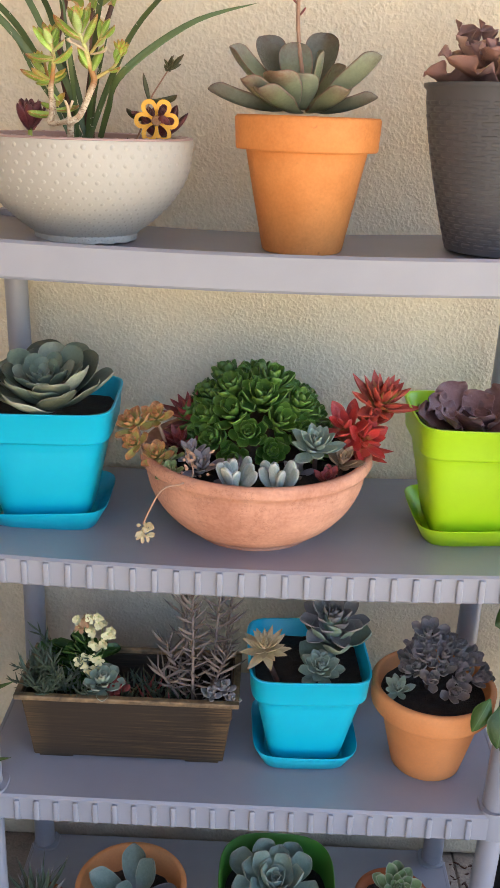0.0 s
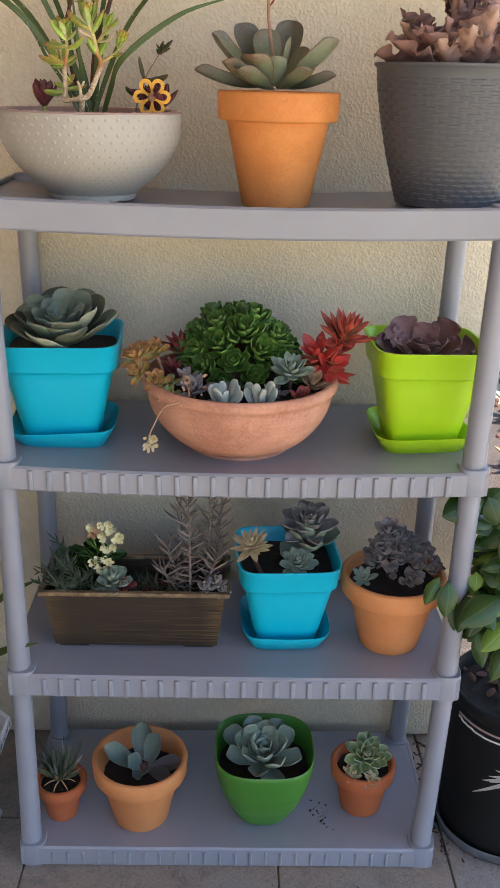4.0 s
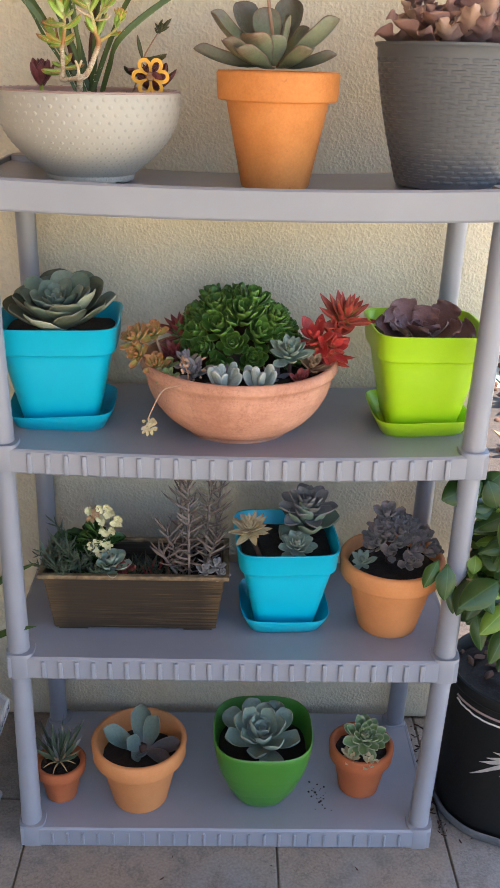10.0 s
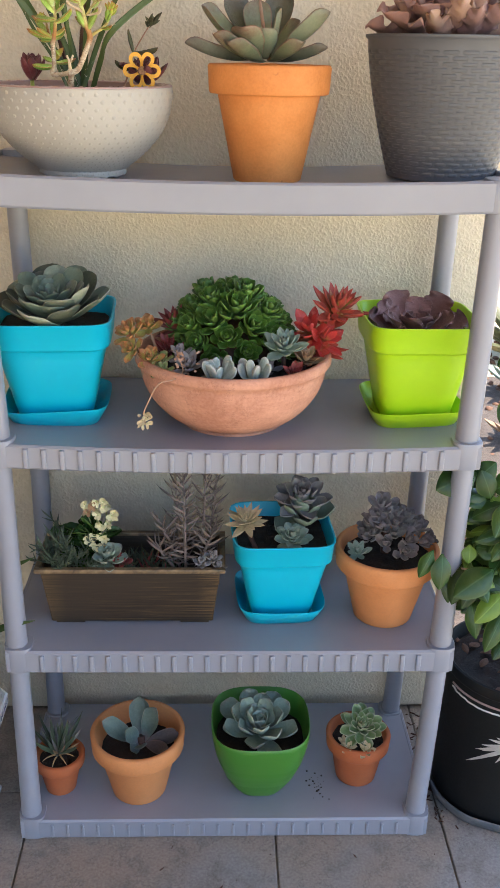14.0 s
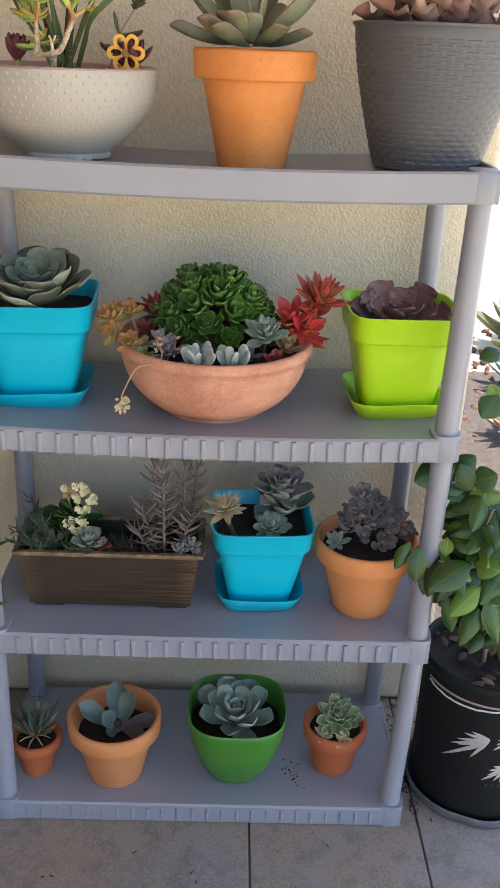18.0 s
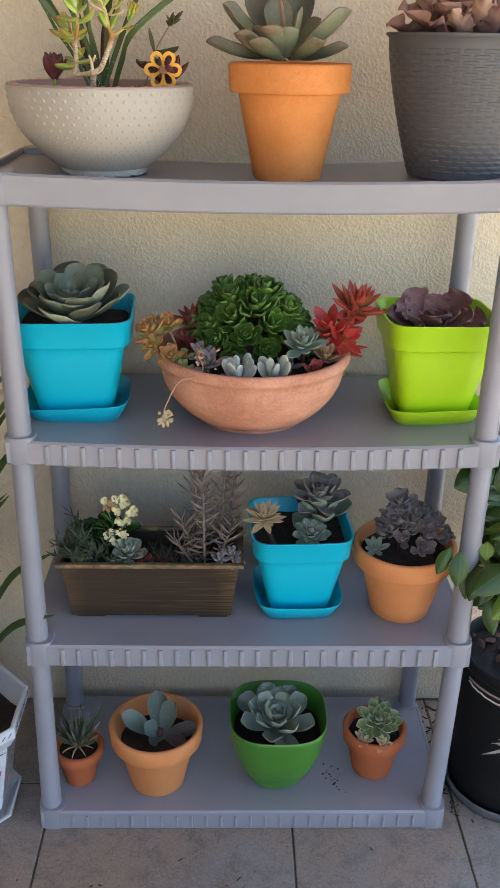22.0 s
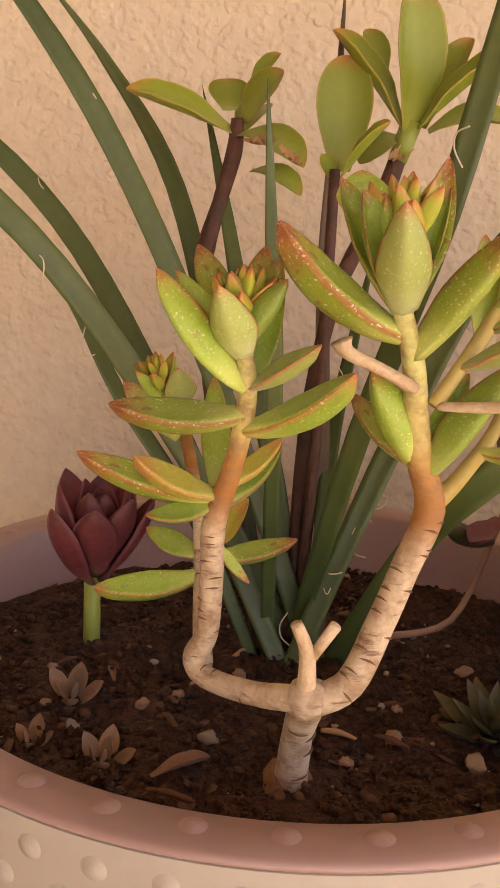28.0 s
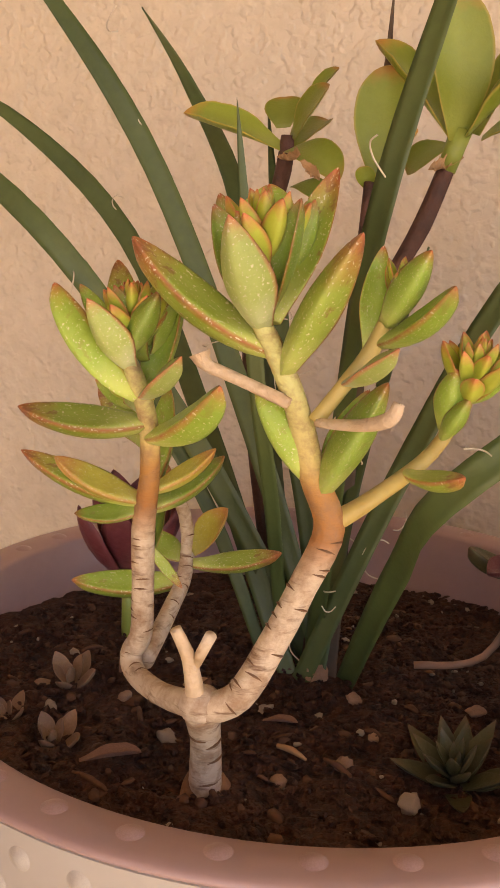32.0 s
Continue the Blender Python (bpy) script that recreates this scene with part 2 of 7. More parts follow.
def leafy(name, body, tip, edge, base=None, rough=0.45, tip_at=0.72, spots=0.0, vary=0.12, sheen=0.0, vein=0.0, edge_at=0.86, half=0.2, mottle=0.45, scorch=0.0, pale_mid=0.0):
    """A succulent leaf: colour from base to tip along its length, a rim colour near its sides, dusty mottling."""
    m, n, l, p = nodes(name)
    tc = n.new("ShaderNodeTexCoord")
    sep = n.new("ShaderNodeSeparateXYZ")
    l.new(tc.outputs["Object"], sep.inputs[0])
    info = n.new("ShaderNodeObjectInfo")
    wob = noise_tex(n, l, 5.0, 3.0)
    add = n.new("ShaderNodeMath")
    add.operation = "MULTIPLY_ADD"
    l.new(wob.outputs[0], add.inputs[0])
    add.inputs[1].default_value = 0.30
    sub = n.new("ShaderNodeMath")
    sub.operation = "SUBTRACT"
    sub.inputs[1].default_value = 0.15
    l.new(sep.outputs[1], sub.inputs[0])
    l.new(sub.outputs[0], add.inputs[2])
    base = base or tuple(min(1, c * 1.15) for c in body)
    col = ramp(n, l, add.outputs[0], ((0.05, base), (0.35, body), (tip_at, body), (min(1.0, tip_at + 0.24), tip)))
    ab = n.new("ShaderNodeMath")
    ab.operation = "ABSOLUTE"
    l.new(sep.outputs[0], ab.inputs[0])
    er = n.new("ShaderNodeMapRange")
    er.inputs["From Min"].default_value, er.inputs["From Max"].default_value = edge_at, 1.0
    rim = n.new("ShaderNodeAttribute")
    rim.attribute_name = "rim"
    l.new(rim.outputs["Fac"], er.inputs["Value"])
    col = mix(n, l, er.outputs[0], col, edge)
    # lighter from the rim towards the middle of the leaf
    if pale_mid:
        br = n.new("ShaderNodeMapRange")
        br.inputs["From Min"].default_value, br.inputs["From Max"].default_value = 0.85, 0.0
        br.inputs["To Max"].default_value = pale_mid
        l.new(rim.outputs["Fac"], br.inputs["Value"])
        col = mix(n, l, br.outputs[0], col, tuple(min(1, c * 1.35 + 0.07) for c in body))
    mott = noise_tex(n, l, 14.0, 5.0, 0.7)
    col = mix(n, l, ramp(n, l, mott.outputs[0], ((0.35, (0, 0, 0)), (0.75, (mottle, mottle, mottle)))), col, tuple(min(1, c * 1.5 + 0.04) for c in body))
    if spots:
        sp = noise_tex(n, l, 45.0, 2.0, 0.5)
        col = mix(n, l, ramp(n, l, sp.outputs[0], ((0.62, (0, 0, 0)), (0.68, (spots, spots, spots)))), col, (0.62, 0.58, 0.4))
    if scorch:
        sc = noise_tex(n, l, 7.0, 5.0, 0.7)
        sm_ = n.new("ShaderNodeMath")
        sm_.operation = "MULTIPLY_ADD"
        l.new(sep.outputs[1], sm_.inputs[0])
        sm_.inputs[1].default_value = 0.16
        l.new(sc.outputs[0], sm_.inputs[2])
        col = mix(n, l, ramp(n, l, sm_.outputs[0], ((0.66, (0, 0, 0)), (0.74, (scorch, scorch, scorch)))), col, (0.20, 0.065, 0.030))
    if vein:
        vr = n.new("ShaderNodeMapRange")
        vr.inputs["From Min"].default_value, vr.inputs["From Max"].default_value = 0.016, 0.006
        vr.inputs["To Max"].default_value = vein
        l.new(ab.outputs[0], vr.inputs["Value"])
        col = mix(n, l, vr.outputs[0], col, tuple(min(1, c * 2.2 + 0.03) for c in body))
    hsv = n.new("ShaderNodeHueSaturation")
    mr = n.new("ShaderNodeMapRange")
    mr.inputs["To Min"].default_value, mr.inputs["To Max"].default_value = 1 - vary, 1 + vary
    l.new(info.outputs["Random"], mr.inputs["Value"])
    l.new(mr.outputs[0], hsv.inputs["Value"])
    l.new(col, hsv.inputs["Color"])
    l.new(hsv.outputs[0], p.inputs["Base Color"])
    p.inputs["Roughness"].default_value = rough
    p.inputs["Specular IOR Level"].default_value = 0.32 if vein else 0.4
    p.inputs["Subsurface Weight"].default_value = 0.12
    p.inputs["Subsurface Radius"].default_value = (0.003, 0.004, 0.0015)
    bumped(n, l, p, mott.outputs[0], 0.15, 0.02)
    return m


def stucco(name, dark, light):
    m, n, l, p = nodes(name)
    big, mid, fine = noise_tex(n, l, 3.0), noise_tex(n, l, 85.0, 5.0, 0.6), noise_tex(n, l, 420.0, 2.0)
    dabs = noise_tex(n, l, 165.0, 1.5, 0.45)
    lumps = noise_tex(n, l, 38.0, 2.0)
    col = ramp(n, l, big.outputs[0], ((0.3, dark), (0.7, light)))
    col = mix(n, l, 0.3, col, ramp(n, l, mid.outputs[0], ((0.3, tuple(c * 0.75 for c in dark)), (0.7, light))))
    l.new(col, p.inputs["Base Color"])
    p.inputs["Roughness"].default_value = 0.93
    p.inputs["Specular IOR Level"].default_value = 0.2
    grains = ramp(n, l, dabs.outputs[0], ((0.42, (0, 0, 0)), (0.66, (1, 1, 1))))
    height = mix(n, l, 0.25, grains, lumps.outputs["Color"])
    height = mix(n, l, 0.12, height, fine.outputs["Color"])
    bumped(n, l, p, height, 0.70, 0.0021)
    return m


M_STUCCO = stucco("cream_stucco", (0.635, 0.555, 0.415), (0.715, 0.64, 0.505))
M_WHITE = surface("white_paint", (0.74, 0.73, 0.70), (0.82, 0.81, 0.79), 3, 60, 0.55, 0.1)
# dark brown for the unseen ceiling and side wall, which hold light back
M_CEIL = surface("brown_light_blocker", (0.30, 0.21, 0.13), (0.42, 0.30, 0.19), 3, 80, 0.8, 0.2)
M_SLAB, n, l, p = nodes("stone_paving")
sl_w = n.new("ShaderNodeNewGeometry").outputs["Position"]
sl_a, sl_b, sl_c, sl_d = noise_tex(n, l, 2.6, 3.0, 0.5, sl_w), noise_tex(n, l, 14.0, 6.0, 0.65, sl_w), noise_tex(n, l, 170.0, 4.0, 0.6, sl_w), noise_tex(n, l, 5.0, 7.0, 0.75, sl_w)
sl_col = ramp(n, l, sl_a.outputs[0], ((0.42, (0.290, 0.220, 0.165)), (0.54, (0.265, 0.222, 0.182)), (0.64, (0.240, 0.232, 0.228))))
sl_col = mix(n, l, ramp(n, l, sl_b.outputs[0], ((0.36, (0.6, 0.6, 0.6)), (0.50, (0, 0, 0)))), sl_col, (0.125, 0.110, 0.096))
sl_col = mix(n, l, ramp(n, l, sl_d.outputs[0], ((0.485, (0, 0, 0)), (0.50, (0.5, 0.5, 0.5)), (0.515, (0, 0, 0)))), sl_col, (0.075, 0.066, 0.058))
sl_col = mix(n, l, 0.30, sl_col, ramp(n, l, sl_c.outputs[0], ((0.35, (0.09, 0.08, 0.07)), (0.65, (0.31, 0.29, 0.27)))))
l.new(sl_col, p.inputs["Base Color"])
p.inputs["Roughness"].default_value = 0.72
sl_h = n.new("ShaderNodeMath")
l.new(sl_b.outputs[0], sl_h.inputs[0])
l.new(sl_c.outputs[0], sl_h.inputs[1])
bumped(n, l, p, sl_h.outputs[0], 0.45, 0.003)
M_JOINT = surface("dirt_joint", (0.06, 0.047, 0.036), (0.15, 0.12, 0.09), 20, 120, 0.9, 0.5)
M_GRAVEL = surface("garden_ground", (0.46, 0.36, 0.22), (0.62, 0.51, 0.34), 2, 40, 0.9, 0.6, 0.01, grain=0.35)
M_RESIN = surface("grey_resin", (0.230, 0.235, 0.275), (0.270, 0.275, 0.315), 6, 500, 0.33, 0.05, 0.0003, grain=0.03)
M_TERRA, n, l, p = nodes("terracotta")
te_a, te_b, te_c = noise_tex(n, l, 8.0, 5.0, 0.6), noise_tex(n, l, 220.0, 3.0), noise_tex(n, l, 48.0, 2.0, 0.5)
te_col = ramp(n, l, te_a.outputs[0], ((0.35, (0.58, 0.200, 0.046)), (0.65, (0.73, 0.292, 0.084))))
te_col = mix(n, l, ramp(n, l, te_c.outputs[0], ((0.70, (0, 0, 0)), (0.76, (0.55, 0.55, 0.55)))), te_col, (0.33, 0.10, 0.03))
te_col = mix(n, l, 0.12, te_col, ramp(n, l, te_b.outputs[0], ((0.35, (0.40, 0.13, 0.03)), (0.65, (0.85, 0.36, 0.11)))))
l.new(te_col, p.inputs["Base Color"])
p.inputs["Roughness"].default_value = 0.75
bumped(n, l, p, te_b.outputs[0], 0.25, 0.0006)
M_TERRA_B = surface("dusty_terracotta", (0.51, 0.19, 0.060), (0.62, 0.255, 0.092), 11, 220, 0.78, 0.3, 0.0006)
M_TERRA_OLD = surface("aged_terracotta", (0.352, 0.085, 0.025), (0.449, 0.127, 0.044), 12, 200, 0.8, 0.3, 0.0008)
M_TERRA_PINK, n, l, p = nodes("pink_terracotta")
tp_a, tp_b, tp_c = noise_tex(n, l, 11.0, 5.0, 0.6), noise_tex(n, l, 180.0, 3.0), noise_tex(n, l, 6.0, 7.0, 0.75)
tp_m = n.new("ShaderNodeMapping")
tp_m.inputs["Scale"].default_value = (14.0, 14.0, 90.0)
l.new(n.new("ShaderNodeTexCoord").outputs["Object"], tp_m.inputs["Vector"])
tp_d = noise_tex(n, l, 1.0, 4.0, 0.6, tp_m.outputs[0])
tp_col = ramp(n, l, tp_a.outputs[0], ((0.35, (0.40, 0.165, 0.098)), (0.65, (0.60, 0.30, 0.195))))
tp_col = mix(n, l, ramp(n, l, tp_d.outputs[0], ((0.42, (0.25, 0.25, 0.25)), (0.52, (0, 0, 0)))), tp_col, (0.34, 0.135, 0.085))
tp_col = mix(n, l, ramp(n, l, tp_c.outputs[0], ((0.492, (0, 0, 0)), (0.50, (0.45, 0.45, 0.45)), (0.508, (0, 0, 0)))), tp_col, (0.20, 0.085, 0.055))
tp_col = mix(n, l, 0.14, tp_col, ramp(n, l, tp_b.outputs[0], ((0.35, (0.25, 0.10, 0.06)), (0.65, (0.70, 0.40, 0.28)))))
l.new(tp_col, p.inputs["Base Color"])
p.inputs["Roughness"].default_value = 0.8
bumped(n, l, p, tp_b.outputs[0], 0.3, 0.0006)
M_BLUE = surface("turquoise_plastic", (0.006, 0.40, 0.56), (0.010, 0.45, 0.62), 4, 300, 0.36, 0.05, 0.0003, grain=0.03)
M_LIME = surface("lime_plastic", (0.36, 0.60, 0.008), (0.41, 0.66, 0.014), 4, 300, 0.36, 0.05, 0.0003, grain=0.03)
M_GREEN = surface("green_plastic", (0.048, 0.170, 0.018), (0.064, 0.215, 0.026), 4, 300, 0.4, 0.05, 0.0003, grain=0.03)
M_CREAM = surface("cream_glaze", (0.371, 0.350, 0.309), (0.431, 0.408, 0.361), 6, 200, 0.60, 0.06, 0.0003, grain=0.06)
M_RATTAN = surface("charcoal_plastic", (0.072, 0.074, 0.082), (0.095, 0.097, 0.108), 10, 300, 0.5, 0.1, 0.0004, grain=0.03)
M_SOIL_B = surface("brown_potting_mix", (0.008, 0.0036, 0.0024), (0.100, 0.036, 0.017), 150, 520, 0.95, 1.0, 0.004, grain=0.35)
M_SOIL = surface("potting_soil", (0.006, 0.004, 0.003), (0.030, 0.017, 0.011), 70, 350, 0.95, 1.0, 0.004, grain=0.35)
M_BLACK = surface("black_plastic", (0.006, 0.006, 0.006), (0.012, 0.012, 0.012), 5, 200, 0.65, 0.2, 0.0006, spec=0.22)
M_TRAY = surface("scuffed_grey_plastic", (0.07, 0.075, 0.085), (0.15, 0.155, 0.17), 25, 200, 0.6, 0.3, 0.0006)
M_PORC = surface("white_porcelain", (0.52, 0.54, 0.57), (0.62, 0.64, 0.66), 5, 150, 0.12, 0.02)

M_PAINT_W = surface("white_brush_paint", (0.62, 0.58, 0.54), (0.74, 0.70, 0.66), 60, 300, 0.7, 0.2)
M_PAINT_R = surface("red_brush_paint", (0.45, 0.035, 0.025), (0.55, 0.06, 0.04), 60, 300, 0.4, 0.1)
M_PAINT_B = surface("blue_brush_paint", (0.03, 0.04, 0.13), (0.06, 0.07, 0.20), 60, 300, 0.3, 0.1)
M_PAINT_K = surface("grey_brush_paint", (0.05, 0.055, 0.06), (0.12, 0.13, 0.13), 60, 300, 0.4, 0.1)

# ---- structure ----
WALL_Y = 0.432
bm = bmesh.new()
box(bm, -0.635, 0.584, WALL_Y, WALL_Y + 0.22, 0.0, 2.7, 0.022, 4)
wall = tagged(part("wall_back", bm, M_STUCCO), "cream textured stucco wall pier behind the shelving", "wall", kind="structure")
bm = bmesh.new()
box(bm, -2.2, -0.655, WALL_Y + 0.10, WALL_Y + 0.16, 0.0, 2.7, 0.004)
tagged(part("wall_left", bm, M_WHITE), "white painted wall panel beside the stucco", "wall", kind="structure")
# unseen ceiling; its edges are placed to shade the shelving from sun and sky
bm = bmesh.new()
box(bm, -2.4, 2.05, -1.9, 0.66, 2.70, 2.86, 0.01)
tagged(part("ceiling", bm, M_CEIL), "unseen brown ceiling added to hold back sun and sky", "ceiling", kind="structure")
bm = bmesh.new()
bmesh.ops.create_grid(bm, x_segments=2, y_segments=2, size=300)
bmesh.ops.translate(bm, verts=bm.verts, vec=(0, 0, -0.022))
tagged(part("ground", bm, M_GRAVEL), "dry sunlit garden ground with pale gravel", "ground", kind="structure")
# added out of view: keeps sky light off the left side
bm = bmesh.new()
box(bm, -1.40, -1.20, -3.3, WALL_Y + 0.10, 0.0, 2.70, 0.01)
tagged(part("unseen_side_wall", bm, M_CEIL), "unseen brown side wall added to block light from the left", "wall", kind="structure")
bm = bmesh.new()
box(bm, -2.3, 1.6, -1.9, 0.70, -0.2, -0.0035)
pavement = tagged(part("pavement", bm, M_JOINT), "grey brown stone slab porch paving", "paving", kind="structure")

XS = (-2.3, -1.55, -0.98, -0.445, 0.111, 0.492, 1.02, 1.6)
YS = (-1.9, -1.4, -0.86, -0.33, 0.14, 0.70)
for i in range(len(XS) - 1):
    for j in range(len(YS) - 1):
        ox = 0.0 if j in (2, 3) else 0.19 * (j % 3) - 0.19
        x0, x1 = max(-2.3, XS[i] + ox), min(1.6, XS[i + 1] + ox)
        if x1 - x0 < 0.03:
            continue
        sl = part("slab", box(bmesh.new(), x0 + 0.0020, x1 - 0.0020, YS[j] + 0.0020, YS[j + 1] - 0.0020, -0.05, 0.0, 0.003, 2), M_SLAB, pavement, smooth=False)

# ---- shelving unit ----
SD = 0.395
WIDTHS = (0.906, 0.912, 0.916, 0.922)
unit = thing("shelving_unit", pose(0, 0, 0), "four tier grey plastic resin shelving unit", "shelving unit")
LEVELS = ((0.0, 0.051, 0.0, 0.0), (0.446, 0.052, 0.002, 0.008), (0.902, 0.048, 0.011, 0.0095), (1.370, 0.053, 0.010, 0.012))


DIPS = (0.002, 0.003, 0.006, 0.0195)


def hollow(u, y, lvl):
    """How far a shelf's top lies below its rim; the top shelf is a tray that runs on to the back."""
    if lvl == 3:
        return DIPS[3] * (1 - 0.45 * u * u) * min(1.0, max(0.0, (y - 0.004) / 0.022))
    return DIPS[lvl] * (1 - 0.6 * u * u) * math.sin(math.pi * min(1.0, max(0.0, y / SD)))


def deck(x, y, lvl):
    """Height of a shelf's top, which sags along its length and across its depth."""
    z0, h, sag, dx = LEVELS[lvl]
    u = (x - dx) / (WIDTHS[lvl] / 2)
    return z0 + h - sag * (1 - u * u) - hollow(u, y, lvl)


def shelf_mesh(h, sag, lvl, width):
    bm = bmesh.new()
    x, nseg = width / 2, 24
    prof = ((0.0035, 0.0), (0.0, 0.004), (0.0, h - 0.004), (0.004, h), (0.010, h), (0.017, h), (0.026, h), *((SD * k / 12, h) for k in range(1, 12)), (SD - 0.004, h), (SD, h - 0.004), (SD, 0.0), (SD - 0.005, 0.0), (SD - 0.005, h - 0.012), (0.026, h - 0.012), (0.006, h - 0.012), (0.006, 0.0))
    rows = []
    for i in range(nseg + 1):
        u = -1 + 2 * i / nseg
        dz = -sag * (1 - u * u)
        rows.append([bm.verts.new((u * (x - 0.004), y, z + dz - (hollow(u, y, lvl) if z > h - 0.0125 and 0.003 < y < (SD + 1 if lvl == 3 else SD - 0.003) else 0.0))) for y, z in prof])
    for a, b in zip(rows, rows[1:]):
        for k in range(len(prof)):
            bm.faces.new((a[k], a[(k + 1) % len(prof)], b[(k + 1) % len(prof)], b[k]))
    for sx in (-1, 1):
        box(bm, sx * x - 0.004, sx * x + 0.004, 0.03, SD - 0.03, 0.002, h - 0.0015, 0.0015, 1)
    bmesh.ops.recalc_face_normals(bm, faces=bm.faces)
    return bm


rib_bm = bmesh.new()
box(rib_bm, -0.0050, 0.0050, -0.0050, 0.001, -0.0205, 0.0185, 0.0022, 2)
rib_me = bpy.data.meshes.new("rib")
rib_bm.to_mesh(rib_me)
rib_bm.free()
for lvl, (z0, h, sag, dx) in enumerate(LEVELS):
    ob = sharp(part("shelf", shelf_mesh(h, sag, lvl, WIDTHS[lvl]), M_RESIN, unit), 35)
    ob.location = (dx, 0, z0)
    if lvl < 3:
        n = 24
        for i in range(n):
            x = -0.380 + 0.760 * i / (n - 1)
            dz = -sag * (1 - (2 * x / WIDTHS[lvl]) ** 2)
            r = put_mesh("rib", rib_me, M_RESIN, ob)
            r.location = (x, 0, h / 2 + dz)
            if lvl == 0:
                r.scale = (0.6, 0.8, 0.8)
    for sx in (-1, 1):
        for y in (0.0265, SD - 0.0265):
            bm = lathe([(0.0, 0.0), (0.027, 0.0), (0.028, 0.002), (0.028, h + 0.001), (0.027, h + 0.0035), (0.0, h + 0.0035)] if lvl < 3 else [(0.0, 0.0), (0.027, 0.0), (0.028, 0.002), (0.028, h - 0.004), (0.0255, h - 0.0005), (0.0, h - 0.0005)], 48, shape=superellipse(3.2))
            c = sharp(part("corner_collar", bm, M_RESIN, unit), 40)
            c.location = (dx + sx * (WIDTHS[lvl] / 2 - 0.0275), y, z0)
for lvl in range(3):
    za = LEVELS[lvl][0] + LEVELS[lvl][1]
    zb = LEVELS[lvl + 1][0]
    for sx in (-1, 1):
        for y in (0.0275, SD - 0.0265):
            off = 0.0 if y < 0.1 else (0.003 if sx > 0 else -0.001)
            xa = LEVELS[lvl][3] + sx * (WIDTHS[lvl] / 2 - (0.0270 if sx > 0 else (0.0245, 0.0225, 0.0250)[lvl])) + off
            xb = LEVELS[lvl + 1][3] + sx * (WIDTHS[lvl + 1] / 2 - (0.0270 if sx > 0 else (0.0225, 0.0250, 0.0200)[lvl])) + off
            p = part("post", tube([(xa, y, za - 0.01), (xa, y, za + 0.03), ((xa + xb) / 2, y, (za + zb) / 2), (xb, y, zb + 0.01)], (0.0222, 0.0218, 0.0206, 0.0202), 28, False), M_RESIN, unit)


# ---- pots ----
def noisy_soil(r, amp, seed, shape=None, segs=40, rings=14):
    bm = lathe([(0.0, 0.0)] + [(r * k / rings, 0.0) for k in range(1, rings + 1)], segs, shape=shape)
    for v in bm.verts:
        p = v.co * 45 + Vector((seed * 3.1, 0, 0))
        v.co.z += amp * (noise.noise(p) + 0.6 * noise.noise(p * 2.7))
    return bm


def clay_pot(x, y, z, rim, base, height, band, material, label, soil=0.8, group=""):
    pot = thing("terracotta_pot", pose(x, y, z), label, "plant pot", group)
    lip, w = 0.004 + rim * 0.035, 0.008
    rb = rim - lip
    def wall(zz):
        return base + (rb - base) * zz / height
    prof = [(0, 0), (base - 0.003, 0), (base, 0.003), (wall(height - band - 0.002), height - band - 0.002), (wall(height - band) + 0.0005, height - band),
            (rim - 0.004, height - band + 0.0005), (rim - 0.0022, height - band + 0.003), (rim, height - 0.004), (rim - 0.003, height), (rim - 0.009, height), (rim - 0.012, height - 0.003)]
    part("body", lathe(prof + [(wall(height * 0.6) - w, height * 0.6), (base - w, 0.012), (0, 0.012)], 72), material, pot)
    sz = height * soil
    s = part("soil", noisy_soil(wall(sz) - w + 0.003, 0.004, x * 10), M_SOIL, pot, "dark potting soil")
    s.location = (0, 0, sz)
    return pot


def square_pot(x, y, z, half, height, material, label, turn=0.0, soil=0.85):
    pot = thing("square_pot", pose(x, y, z, 0, 0, turn), label, "plant pot")
    sh = superellipse(6.0)
    b, k = half * 0.62, half * 0.885
    z0 = 0.012
    prof = [(0, z0), (b - 0.006, z0), (b - 0.002, z0 + 0.002), (b, z0 + 0.006), (k * 0.86 + b * 0.14, height * 0.66), (k, height * 0.742), (k + 0.0008, height * 0.748), (half * 0.945, height * 0.762), (half * 0.957, height * 0.775), (half - 0.001, height - 0.003), (half + 0.0008, height - 0.0012), (half + 0.0002, height),
            (half - 0.003, height), (half - 0.0045, height - 0.002), (half * 0.925, height * 0.77), (k - 0.004, height * 0.74), (b - 0.004, z0 + 0.004), (0, z0 + 0.004)]
    sharp(part("body", lathe(prof, 112, shape=sh), material, pot), 50)
    s = half * 0.66
    dish = [(0, 0), (s, 0), (s + 0.007, 0.003), (half * 0.87, 0.034), (half * 0.885, 0.0385), (half * 0.878, 0.0392), (half * 0.855, 0.035), (s, 0.0065), (0, 0.0065)]
    bm = lathe(dish, 112, shape=superellipse(5.0))
    for v in bm.verts:
        a = math.atan2(v.co.y, v.co.x)
        v.co.z += 0.0022 * math.sin(2 * a + x * 9) * max(0.0, v.co.z - 0.02) / 0.019
    sharp(part("saucer", bm, material, pot), 50)
    r = part("soil", noisy_soil(k + (half * 0.92 - k) * max(0, soil - 0.75) * 3 - 0.002, 0.004, x * 9, shape=sh), M_SOIL, pot, "dark potting soil")
    r.location = (0, 0, height * soil)
    return pot


TOP, S2, S3, S1 = 1.4115, 0.9365, 0.4950, 0.0500
# cream hobnail bowl
BOWL = (-0.263, 0.187, TOP)
